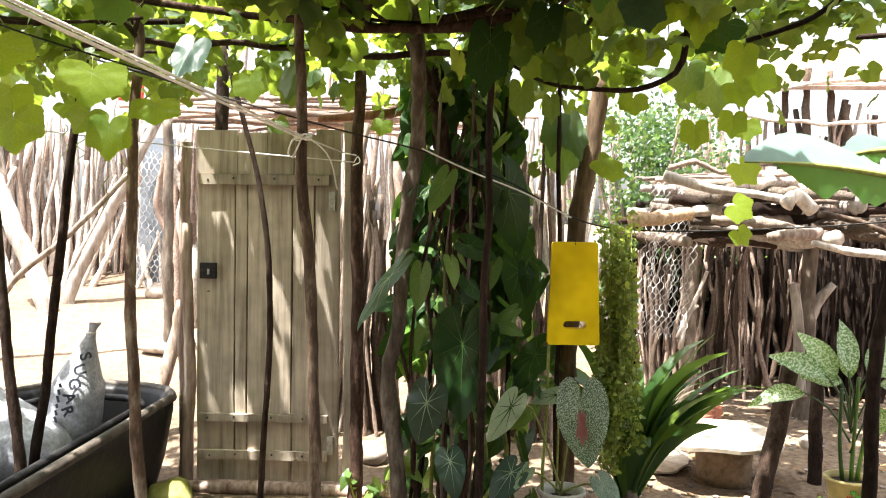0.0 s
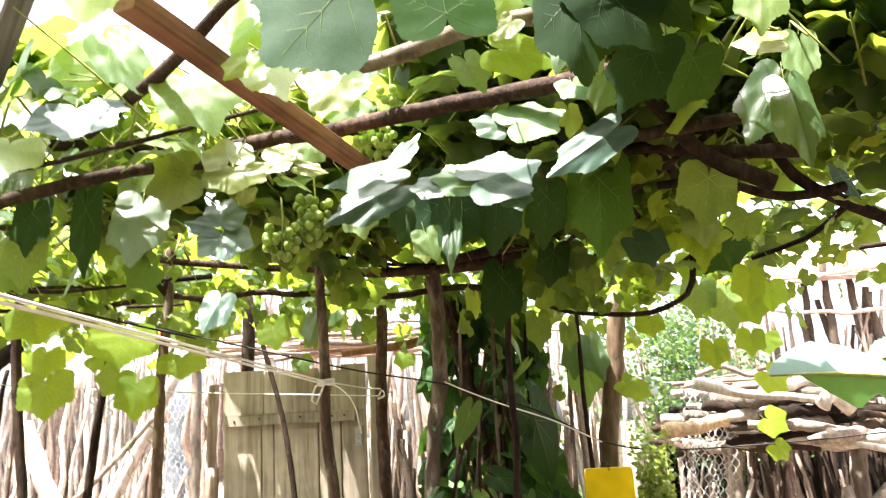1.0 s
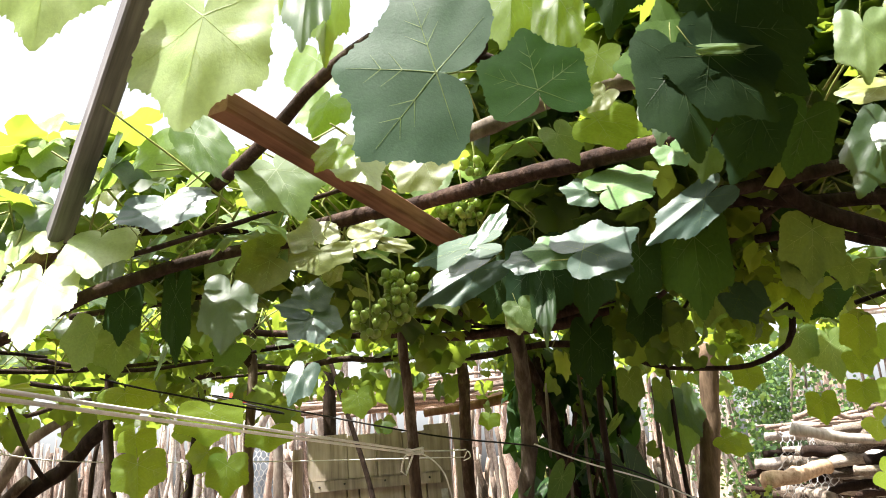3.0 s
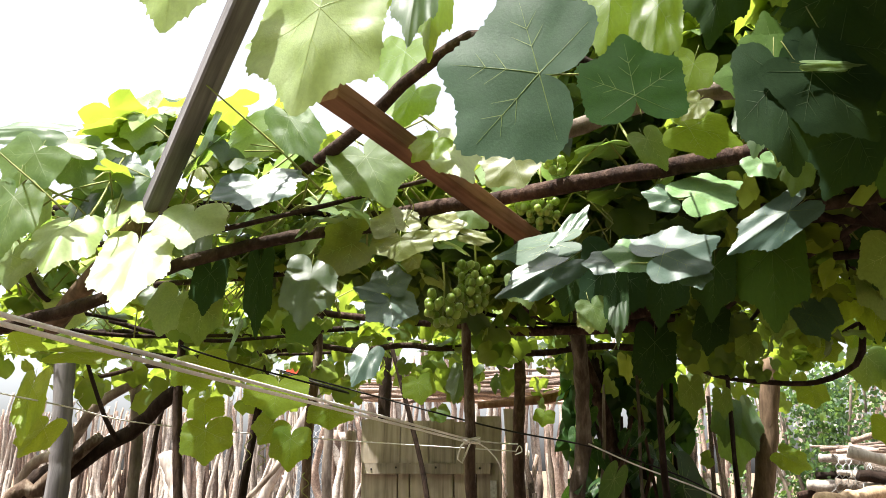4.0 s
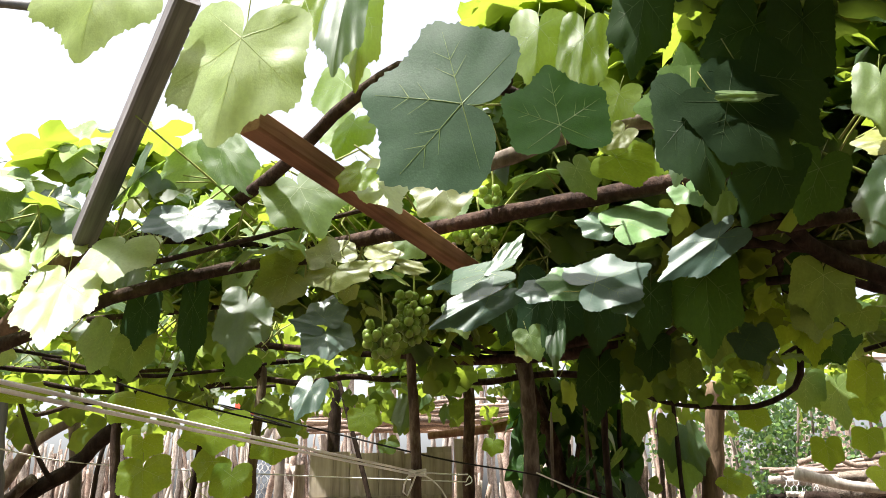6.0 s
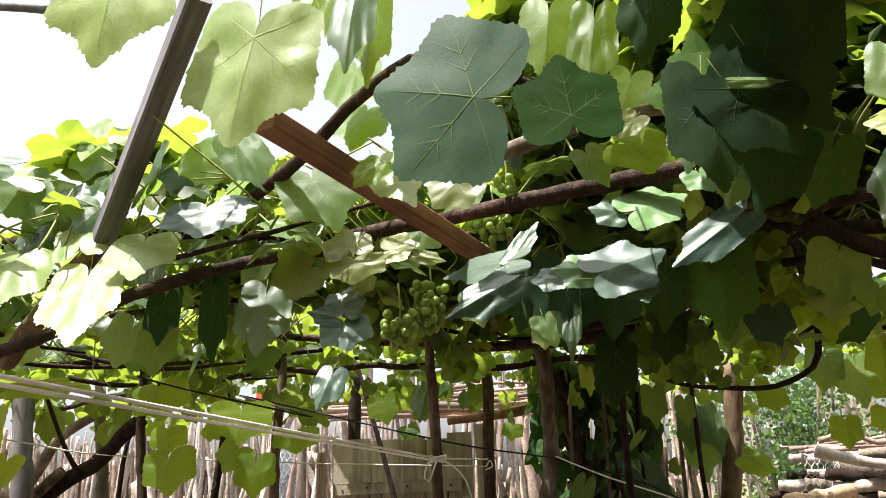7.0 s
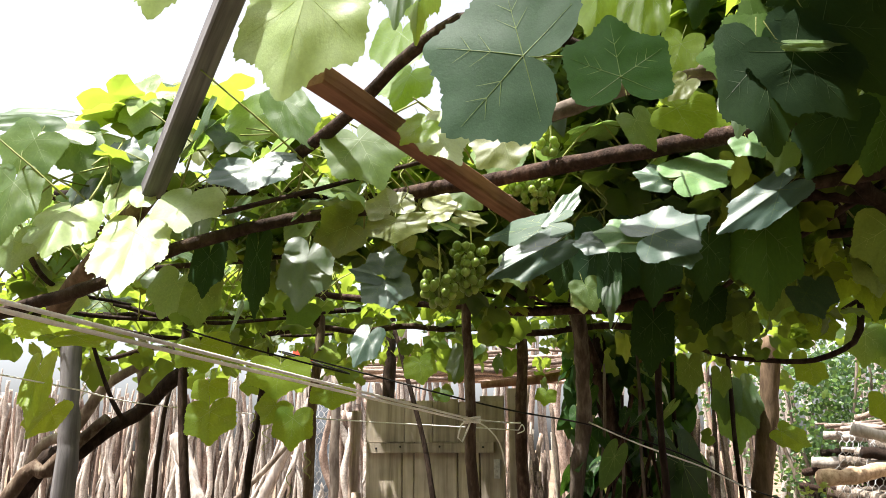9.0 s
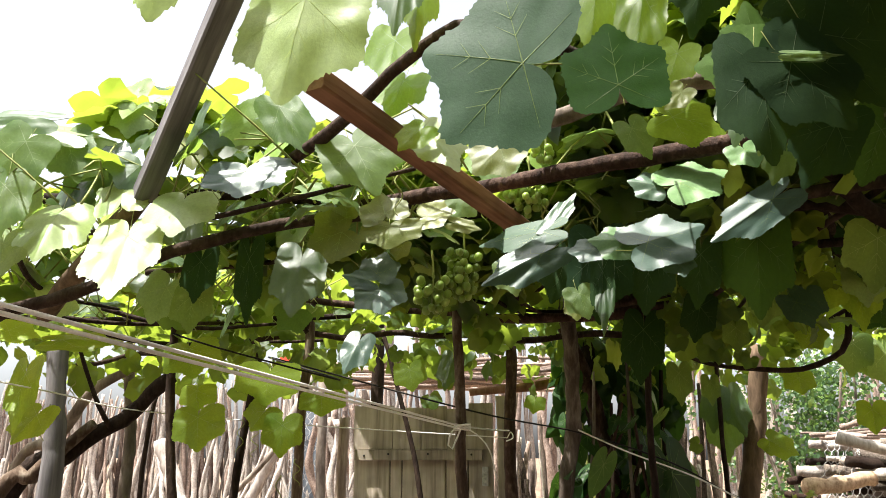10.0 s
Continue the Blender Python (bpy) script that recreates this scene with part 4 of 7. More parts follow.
hung_leaf((0.223, 1.740, 2.097), (0.020, -0.021, -0.040), (-0.047, -0.004, -0.005), "glossy")
hung_leaf((0.255, 1.850, 2.309), (0.117, 0.017, 0.026), (0.046, -0.033, -0.069), "glossy")
hung_leaf((0.200, 1.860, 2.311), (-0.064, 0.009, 0.023), (0.012, 0.023, 0.046), "glossy")
hung_leaf((0.447, 1.800, 2.242), (-0.118, -0.069, -0.121), (-0.028, 0.025, 0.050), "glossy")
hung_leaf((-0.843, 1.820, 2.409), (0.004, -0.042, -0.084), (-0.143, -0.003, 0.005), "glossy")
hung_leaf((-0.793, 1.840, 2.430), (0.089, 0.000, -0.007), (-0.019, -0.020, -0.040), "glossy")
hung_leaf((-0.540, 1.800, 2.449), (0.105, -0.038, -0.117), (-0.121, -0.014, -0.031), "leafy")
hung_leaf((-0.774, 1.850, 2.601), (0.112, -0.042, -0.133), (-0.072, -0.013, -0.034), "leafy")
hung_leaf((-1.575, 1.900, 2.660), (-0.187, 0.015, 0.057), (-0.023, 0.025, 0.067), "mid")
hung_leaf((-1.549, 1.850, 2.561), (-0.040, -0.044, -0.115), (-0.112, 0.027, 0.082), "leafy")
hung_leaf((-1.555, 1.800, 2.412), (0.067, -0.066, -0.171), (-0.102, -0.000, 0.007), "leafy")
hung_leaf((-1.526, 2.000, 2.618), (0.110, -0.042, -0.121), (-0.092, -0.012, -0.026), "leafy")
hung_leaf((-1.394, 2.050, 2.574), (-0.008, 0.034, 0.070), (0.071, -0.007, -0.019), "glossy")
hung_leaf((-0.533, 2.000, 2.159), (0.010, 0.035, 0.068), (0.069, -0.006, -0.014), "glossy")
hung_leaf((-0.520, 1.980, 2.112), (0.038, -0.037, -0.069), (-0.087, -0.006, -0.007), "glossy")
hung_leaf((-0.554, 1.980, 2.137), (-0.066, 0.011, 0.024), (0.002, 0.017, 0.032), "glossy")
# sunlit leaves where the roof opens, the sun on them put in their colour
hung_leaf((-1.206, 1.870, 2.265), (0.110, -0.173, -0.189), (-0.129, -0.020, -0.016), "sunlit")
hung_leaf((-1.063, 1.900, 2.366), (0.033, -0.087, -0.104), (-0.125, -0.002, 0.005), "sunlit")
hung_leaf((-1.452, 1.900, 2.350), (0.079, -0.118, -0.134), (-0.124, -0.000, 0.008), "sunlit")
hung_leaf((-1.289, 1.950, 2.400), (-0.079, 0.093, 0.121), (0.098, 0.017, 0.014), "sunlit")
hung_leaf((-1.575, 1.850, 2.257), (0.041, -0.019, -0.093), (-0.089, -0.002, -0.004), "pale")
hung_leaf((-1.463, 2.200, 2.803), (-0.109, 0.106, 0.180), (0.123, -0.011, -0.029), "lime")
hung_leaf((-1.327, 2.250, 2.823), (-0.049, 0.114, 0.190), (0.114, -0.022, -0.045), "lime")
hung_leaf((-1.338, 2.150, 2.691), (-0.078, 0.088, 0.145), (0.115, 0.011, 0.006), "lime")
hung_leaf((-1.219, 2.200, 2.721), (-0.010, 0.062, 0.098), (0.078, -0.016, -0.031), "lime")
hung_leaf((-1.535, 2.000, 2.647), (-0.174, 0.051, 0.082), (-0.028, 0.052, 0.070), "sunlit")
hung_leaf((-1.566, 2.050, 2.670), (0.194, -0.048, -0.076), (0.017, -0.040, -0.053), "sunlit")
hung_leaf((-1.114, 2.000, 2.590), (0.037, -0.030, -0.098), (-0.075, -0.006, -0.014), "yellow")
hung_leaf((-0.896, 1.950, 2.614), (-0.125, -0.012, -0.059), (-0.023, 0.015, 0.090), "pale")
hung_leaf((-1.377, 2.100, 2.752), (-0.006, -0.017, -0.092), (-0.094, 0.002, 0.021), "pale")
hung_leaf((-1.462, 2.000, 2.543), (-0.001, -0.012, -0.060), (-0.078, 0.003, 0.024), "pale")
hung_leaf((-1.609, 1.950, 2.451), (0.053, -0.018, -0.094), (-0.059, -0.000, 0.004), "pale")
# cream and yellowing leaves before the grapes
hung_leaf((-0.488, 1.960, 2.274), (-0.012, -0.019, -0.059), (-0.113, -0.006, -0.012), "yellow")
hung_leaf((-0.508, 1.980, 2.320), (-0.040, 0.017, 0.060), (0.087, 0.004, 0.008), "yellow")
hung_leaf((-0.387, 1.970, 2.302), (0.075, 0.006, 0.015), (-0.005, -0.017, -0.057), "yellow")
hung_leaf((-0.306, 1.960, 2.273), (0.064, -0.006, -0.022), (-0.005, -0.008, -0.025), "yellow")
hung_leaf((-0.614, 1.970, 2.311), (-0.049, 0.011, 0.038), (0.022, 0.014, 0.044), "yellow")
hung_leaf((-0.629, 1.980, 2.275), (-0.089, -0.016, -0.046), (-0.018, 0.029, 0.096), "yellow")
hung_leaf((-0.470, 2.020, 2.237), (-0.013, -0.013, -0.041), (-0.034, 0.002, 0.007), "yellow")
# darker leaves hanging in the shade of the roof, that shade put in their colour
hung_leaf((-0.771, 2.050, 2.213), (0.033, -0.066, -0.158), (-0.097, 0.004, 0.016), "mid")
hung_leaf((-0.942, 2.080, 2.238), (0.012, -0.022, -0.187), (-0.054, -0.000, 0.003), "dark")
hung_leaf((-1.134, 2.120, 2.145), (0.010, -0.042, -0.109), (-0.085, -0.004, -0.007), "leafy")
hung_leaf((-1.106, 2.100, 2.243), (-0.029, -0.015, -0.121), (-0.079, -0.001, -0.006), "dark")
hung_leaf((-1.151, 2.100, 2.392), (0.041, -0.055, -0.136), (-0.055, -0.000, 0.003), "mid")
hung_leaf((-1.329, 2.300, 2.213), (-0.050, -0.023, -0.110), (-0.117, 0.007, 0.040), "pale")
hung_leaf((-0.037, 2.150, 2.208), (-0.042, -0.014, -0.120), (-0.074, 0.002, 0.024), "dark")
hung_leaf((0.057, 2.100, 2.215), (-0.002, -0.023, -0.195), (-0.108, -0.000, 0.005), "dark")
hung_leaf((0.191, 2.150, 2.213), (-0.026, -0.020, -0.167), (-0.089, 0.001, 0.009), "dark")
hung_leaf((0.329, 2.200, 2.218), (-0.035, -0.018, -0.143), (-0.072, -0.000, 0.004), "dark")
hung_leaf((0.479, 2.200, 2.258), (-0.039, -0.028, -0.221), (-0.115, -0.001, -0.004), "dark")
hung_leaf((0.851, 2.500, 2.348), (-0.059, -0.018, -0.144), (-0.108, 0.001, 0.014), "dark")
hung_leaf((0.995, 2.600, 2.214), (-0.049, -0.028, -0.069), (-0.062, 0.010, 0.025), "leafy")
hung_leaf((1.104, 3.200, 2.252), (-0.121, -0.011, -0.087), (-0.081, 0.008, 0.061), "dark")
hung_leaf((0.970, 3.300, 2.210), (-0.048, -0.019, -0.072), (-0.074, 0.006, 0.021), "lime")
hung_leaf((1.011, 2.700, 2.041), (-0.031, -0.027, -0.095), (-0.067, 0.003, 0.011), "lime")
hung_leaf((0.771, 3.000, 2.104), (0.046, -0.012, -0.045), (-0.072, -0.005, -0.020), "lime")
hung_leaf((1.005, 3.350, 2.108), (-0.041, -0.051, -0.120), (-0.091, 0.006, 0.014), "leafy")
hung_leaf((1.116, 3.350, 2.069), (-0.042, -0.063, -0.144), (-0.090, -0.006, -0.014), "leafy")
hung_leaf((0.971, 3.100, 1.842), (-0.021, -0.024, -0.083), (-0.067, -0.002, -0.007), "lime")
hung_leaf((1.082, 3.000, 1.870), (-0.021, -0.020, -0.070), (-0.065, -0.000, -0.001), "lime")
hung_leaf((1.092, 3.000, 1.976), (0.017, -0.019, -0.069), (-0.066, -0.007, -0.025), "lime")
hung_leaf((0.330, 3.200, 1.992), (-0.000, -0.048, -0.118), (-0.061, -0.000, -0.000), "leafy")
hung_leaf((0.454, 3.300, 1.964), (0.000, -0.036, -0.086), (-0.046, -0.000, -0.000), "leafy")
hung_leaf((0.706, 3.600, 1.748), (0.065, -0.011, -0.038), (-0.053, -0.012, -0.043), "lime")
hung_leaf((0.070, 2.050, 2.133), (-0.016, -0.063, -0.152), (-0.031, -0.000, 0.001), "mid")
hung_leaf((-0.010, 2.100, 2.075), (0.008, -0.015, -0.046), (-0.041, 0.002, 0.005), "yellow")
hung_leaf((0.566, 2.600, 2.183), (-0.035, -0.042, -0.108), (-0.070, 0.005, 0.013), "leafy")
hung_leaf((0.508, 2.900, 2.117), (0.005, -0.033, -0.084), (-0.057, 0.003, 0.007), "leafy")
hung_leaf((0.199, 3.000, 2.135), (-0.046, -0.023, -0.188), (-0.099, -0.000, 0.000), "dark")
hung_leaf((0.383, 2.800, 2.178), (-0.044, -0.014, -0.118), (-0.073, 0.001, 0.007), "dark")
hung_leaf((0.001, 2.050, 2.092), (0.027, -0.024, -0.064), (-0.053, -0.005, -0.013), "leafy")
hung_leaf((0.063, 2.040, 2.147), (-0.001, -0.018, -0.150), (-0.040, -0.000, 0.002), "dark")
hung_leaf((0.626, 2.500, 2.129), (0.022, -0.050, -0.085), (-0.063, -0.014, -0.021), "glossy")
hung_leaf((0.845, 2.600, 2.240), (0.015, -0.024, -0.114), (-0.078, -0.000, 0.004), "pale")
hung_leaf((-0.173, 2.000, 2.155), (0.026, -0.013, -0.070), (-0.058, -0.002, -0.007), "pale")
hung_leaf((0.819, 2.900, 2.302), (-0.099, -0.130, -0.166), (-0.104, 0.011, 0.020), "lime")
hung_leaf((0.951, 3.000, 2.286), (-0.076, -0.144, -0.180), (-0.083, -0.000, 0.004), "lime")
# curled and lit leaves at the far side of the roof
hung_leaf((0.834, 1.750, 2.423), (-0.085, -0.007, -0.012), (0.033, 0.017, 0.051), "yellow")
hung_leaf((0.878, 1.800, 2.310), (-0.052, -0.075, -0.173), (-0.065, -0.008, -0.013), "mid")
hung_leaf((0.811, 1.700, 2.544), (-0.050, -0.025, -0.127), (-0.074, -0.002, 0.000), "pale")
hung_leaf((0.956, 1.900, 2.476), (-0.028, -0.022, -0.110), (-0.056, -0.001, 0.002), "pale")
hung_leaf((0.885, 1.900, 2.373), (-0.090, -0.072, -0.165), (-0.071, 0.017, 0.050), "mid")
hung_leaf((0.779, 2.200, 2.239), (-0.052, -0.053, -0.135), (-0.101, 0.002, 0.016), "leafy")
hung_leaf((0.681, 2.600, 2.169), (-0.003, -0.051, -0.092), (-0.070, -0.003, -0.000), "glossy")
hung_leaf((1.005, 1.900, 2.672), (-0.023, -0.017, -0.088), (-0.070, 0.001, 0.015), "pale")
# leaves on low shoots between the poles
hung_leaf((-1.878, 2.550, 2.093), (0.215, -0.011, -0.020), (0.022, -0.040, -0.052), "lime")
hung_leaf((-2.066, 2.500, 2.126), (0.117, -0.024, -0.034), (0.009, -0.038, -0.048), "lime")
hung_leaf((-2.053, 2.600, 1.978), (0.160, -0.145, -0.164), (-0.070, -0.007, -0.007), "lime")
hung_leaf((-1.984, 2.600, 1.828), (0.030, -0.094, -0.102), (-0.084, 0.023, 0.026), "lime")
hung_leaf((-1.543, 2.950, 1.935), (0.013, -0.020, -0.074), (-0.098, -0.000, 0.002), "lime")
hung_leaf((-1.504, 2.900, 1.828), (0.031, -0.033, -0.121), (-0.133, -0.002, -0.005), "lime")
hung_leaf((-1.218, 2.900, 1.990), (0.003, -0.030, -0.115), (-0.164, 0.003, 0.017), "lime")
hung_leaf((-1.134, 2.850, 1.795), (0.018, -0.029, -0.109), (-0.097, 0.003, 0.013), "lime")
hung_leaf((-1.231, 2.900, 1.849), (-0.052, -0.018, -0.067), (-0.096, 0.009, 0.033), "lime")
hung_leaf((-1.562, 2.900, 2.096), (0.055, -0.025, -0.097), (-0.145, -0.004, -0.010), "lime")
hung_leaf((-1.110, 3.200, 1.921), (0.010, -0.019, -0.074), (-0.127, -0.000, 0.002), "lime")
hung_leaf((-0.761, 3.300, 2.037), (0.032, -0.021, -0.085), (-0.089, -0.002, -0.006), "lime")
hung_leaf((-0.577, 3.300, 2.069), (-0.025, -0.054, -0.121), (-0.067, 0.003, 0.009), "mid")
hung_leaf((-0.928, 3.100, 2.129), (-0.017, -0.073, -0.127), (-0.077, 0.013, 0.025), "glossy")
hung_leaf((-0.287, 3.900, 1.943), (-0.019, -0.015, -0.056), (-0.066, 0.001, 0.006), "lime")
hung_leaf((1.515, 4.200, 1.778), (0.085, -0.019, -0.070), (-0.098, -0.012, -0.046), "lime")
hung_leaf((1.296, 3.600, 1.562), (0.074, -0.009, -0.033), (-0.063, -0.016, -0.061), "lime")
hung_leaf((1.313, 3.600, 1.448), (0.048, -0.011, -0.042), (-0.061, -0.006, -0.023), "lime")
hung_leaf((1.260, 3.400, 1.891), (-0.004, -0.017, -0.066), (-0.078, -0.004, -0.015), "lime")
hung_leaf((0.530, 3.800, 1.939), (-0.033, -0.063, -0.144), (-0.081, 0.004, 0.009), "mid")
hung_leaf((0.602, 3.850, 1.939), (0.038, -0.073, -0.168), (-0.075, -0.007, -0.017), "mid")
hung_leaf((0.566, 3.900, 1.863), (0.003, -0.086, -0.195), (-0.100, -0.000, 0.000), "mid")
hung_leaf((0.751, 3.700, 1.734), (0.087, -0.009, -0.035), (-0.032, -0.014, -0.055), "lime")
hung_leaf((0.782, 3.300, 1.975), (0.006, -0.016, -0.065), (-0.075, -0.000, -0.001), "lime")
hung_leaf((0.975, 3.000, 2.229), (0.079, -0.013, -0.103), (-0.086, -0.004, -0.032), "dark")
hung_leaf((1.238, 3.200, 2.070), (-0.014, -0.025, -0.094), (-0.085, -0.000, -0.001), "lime")

# the near part of the leaf roof, leaf by leaf
def roof_height(x, y):
    return 2.53 + 0.03 * math.sin(2 * x + y) - 0.15 * (min(y, 3.0) - 1.8) - 0.03 * max(0, y - 3.0)


def open_sky(x, y):
    """Gaps that the vine leaves bare."""
    return (x < 0.15 and y < 1.62) or (x < -0.4 and y < 1.95 + 0.25 * noise.noise((x * 2, y * 2, 4)))


SUN_GAPS = ((0.6, 3.75, 0.17), (-0.3, 3.6, 0.14), (-0.98, 2.95, 0.26), (-1.5, 2.45, 0.24), (-1.95, 2.9, 0.28), (-1.35, 2.8, 0.16), (0.16, 1.72, 0.3), (1.55, 3.2, 0.36), (1.85, 3.25, 0.36), (1.0, 3.35, 0.28), (0.9, 1.75, 0.3), (0.9, 2.2, 0.14))


def sunny_gap(x, y):
    """Holes placed in the leaf roof so that sun reaches chosen leaves below."""
    return any((x - cx) ** 2 + (y - cy) ** 2 < rr * rr for cx, cy, rr in SUN_GAPS)


def bare_above(x, y, z):
    """No upper leaves beside the sawn beam, cut to fit the camera's view."""
    return -0.9 < x < -0.12 and y > 0.75 and z > max(2.5, 2.5 + 0.42 * (y - 1.95))


for _ in range(70):
    x, y = rng.uniform(-2.1, 0.0), rng.uniform(1.95, 2.7)
    z = roof_height(x, y) + rng.gauss(-0.02, 0.07)
    if bare_above(x, y, z):
        continue
    vine_leaf((x, y, z), rng.uniform(0.06, 0.1), rng.uniform(110, 250), rng.uniform(0, 75), rng.uniform(-70, 70), "pale" if rng.random() < 0.5 else "mid")
placed = 0
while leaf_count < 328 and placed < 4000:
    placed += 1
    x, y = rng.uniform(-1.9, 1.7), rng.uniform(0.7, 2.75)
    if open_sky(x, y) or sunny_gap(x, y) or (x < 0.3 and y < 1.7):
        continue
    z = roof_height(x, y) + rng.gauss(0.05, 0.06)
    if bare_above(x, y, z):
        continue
    # light and shade put in leaf colour: more pale where sunny, dark elsewhere
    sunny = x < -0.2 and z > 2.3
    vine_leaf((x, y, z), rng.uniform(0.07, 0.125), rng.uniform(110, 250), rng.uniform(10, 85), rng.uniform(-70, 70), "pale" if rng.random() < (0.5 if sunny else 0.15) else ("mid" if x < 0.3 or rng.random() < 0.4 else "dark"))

# the rest of the leaf roof, with layers added out of view for shade
SMALL = [blade(Build(), "vine", 22, 2, rng.uniform(-0.1, 0.15), rng.uniform(0, 0.3), 0.25, i * 2.3, None, 0, None, rng.uniform(0, 0.5)) for i in range(8)]
SMALL_V = [np.array(b.v) for b in SMALL]


def leaf_mass(name, mat, spots, parent, label, meshes=None):
    meshes = meshes or list(zip(SMALL_V, [b.f for b in SMALL]))
    vs, fs, k = [], [], 0
    for m in spots:
        v, f = rng.choice(meshes)
        q = np.array(m)
        vs.append(v @ q[:3, :3].T + q[:3, 3])
        fs.extend(tuple(i + k for i in face) for face in f)
        k += len(v)
    me = bpy.data.meshes.new(name)
    me.from_pydata(np.concatenate(vs).tolist(), [], fs)
    me.materials.append(mat)
    me.polygons.foreach_set("use_smooth", [True] * len(fs))
    ob = new(name, me)
    ob.parent = parent
    return tagged(ob, label, "", "", "stuff")


spots = []


def off_stems(x, y):
    """Thins the leaves that hang before the stems."""
    return grown(x, y) and (abs(x - 0.02) > 0.17 or y > 3.6 or rng.random() < 0.25)


def layer(count, x0, x1, y0, y1, up, sd, keep, flat=(25, 90), size=(0.05, 0.105)):
    made, fray = 0, min(0.5, 0.22 * min(x1 - x0, y1 - y0))
    while made < count:
        x, y = rng.uniform(x0 - fray / 2, x1 + fray / 2), rng.uniform(y0 - fray / 2, y1 + fray / 2)
        edge = min(x - x0, x1 - x, y - y0, y1 - y) + fray / 2
        if edge < fray * (0.5 + 1.1 * noise.noise((x * 1.8, y * 1.8, count * 0.37))) or sunny_gap(x, y) or not keep(x, y):
            made += 0.2
            continue
        made += 1
        z = roof_height(x, y) + rng.gauss(up, sd)
        if bare_above(x, y, z):
            continue
        spots.append(leaf_pose((x, y, z), rng.uniform(*size), rng.uniform(110, 250), rng.uniform(*flat), rng.uniform(-180, 180)))


def grown(x, y):
    return not (open_sky(x, y) or (x < 0.3 and y < 1.75)) and noise.noise((x * 1.5, y * 1.5, 9)) > -0.22 and not (x > 0.9 and y > 2.5 and rng.random() < 0.6) and not (y > 3.0 and x < 0.1 and rng.random() < 0.4)


layer(1450, -3.6, 1.9, 1.7, 4.7, 0.1, 0.05, grown)
layer(300, -0.5, 1.6, 2.0, 4.3, -0.06, 0.07, off_stems)
layer(170, -3.0, 0.0, 2.35, 3.2, 0.24, 0.06, grown, (40, 90))
layer(300, -3.2, -0.2, 2.45, 3.4, -0.03, 0.06, grown)
layer(130, -3.2, -0.5, 2.9, 4.3, -0.06, 0.07, grown)
layer(800, -0.1, 1.15, 1.6, 3.0, 0.22, 0.06, grown)
layer(220, 0.0, 0.8, 2.5, 4.0, 0.04, 0.09, off_stems)
layer(150, -2.8, 2.0, 3.2, 4.6, -0.14, 0.08, lambda x, y: abs(x - 0.02) > 0.2 or y > 4.0, (-10, 60), (0.035, 0.08))
layer(140, -3.0, 0.0, 3.8, 4.7, -0.02, 0.09, lambda x, y: True, (0, 70), (0.04, 0.085))
layer(80, -0.15, 0.75, 2.9, 3.9, -0.18, 0.1, off_stems, (-10, 40), (0.04, 0.08))
# next six: upper leaves, mostly out of view, added to darken what hangs below
layer(1100, -0.15, 1.6, 0.9, 3.3, 0.36, 0.07, lambda x, y: x > 0.25 or y > 2.1, (45, 90), (0.08, 0.13))
layer(120, -0.4, 1.1, 2.6, 3.2, 0.36, 0.06, lambda x, y: True, (45, 90), (0.08, 0.13))
layer(130, -0.2, 0.5, 3.2, 4.0, 0.5, 0.06, lambda x, y: True, (50, 90), (0.08, 0.13))
layer(120, -0.5, 1.3, 4.55, 5.2, 0.45, 0.06, lambda x, y: noise.noise((x * 2.5, y * 2.5, 7)) > -0.15, (50, 90), (0.08, 0.13))
layer(520, 0.1, 1.5, 2.2, 3.1, 0.64, 0.05, lambda x, y: True, (55, 90), (0.08, 0.13))
layer(560, -0.1, 1.1, 1.95, 3.25, 0.52, 0.06, lambda x, y: True, (50, 90), (0.08, 0.13))
layer(110, 1.3, 2.0, 3.5, 4.5, 0.14, 0.06, lambda x, y: True, (30, 90))
# high leaves above the view, added to shade the earth and pots
layer(190, 1.15, 2.4, 3.9, 4.8, 0.62, 0.06, lambda x, y: noise.noise((x * 1.7, y * 1.7, 2)) > -0.1, (60, 90), (0.08, 0.13))
layer(110, -1.8, -0.5, 2.6, 3.7, 0.0, 0.09, lambda x, y: True, (0, 80), (0.045, 0.095))
layer(40, -2.6, -0.4, 2.9, 3.9, -0.25, 0.08, lambda x, y: True, (-10, 40), (0.05, 0.09))
# unseen leaves over and behind the camera, added to block sky light
layer(2900, 0.25, 3.0, -1.6, 2.3, 0.14, 0.09, lambda x, y: x > 0.35 or y < 0.5, size=(0.08, 0.13))
layer(2200, -3.6, 0.3, -1.6, 0.5, 0.1, 0.08, lambda x, y: y < 0.28 + 0.25 * noise.noise((x * 2, 0, 0)), size=(0.08, 0.13))
# upper cover leaves added to darken the foliage underneath
layer(300, -1.5, 0.1, 2.15, 3.1, 0.3, 0.05, lambda x, y: True, (55, 90), (0.08, 0.13))
# out-of-view leaves added to keep front sky light off the hanging leaves
layer(1500, -3.6, 0.35, 0.1, 0.95, 0.16, 0.07, lambda x, y: True, (50, 90), (0.08, 0.13))
layer(140, -1.2, -0.3, 2.4, 3.0, -0.06, 0.06, lambda x, y: True)
# raised leaves added to shade the gate
layer(95, -2.2, -0.5, 3.6, 4.4, 0.36, 0.06, lambda x, y: noise.noise((x * 3, y * 3, 5)) > -0.35, (60, 90), (0.08, 0.13))
# more leaves above the view, added to shade the ground
layer(230, 1.2, 2.2, 3.65, 4.8, 0.62, 0.06, lambda x, y: True, (60, 90), (0.08, 0.13))
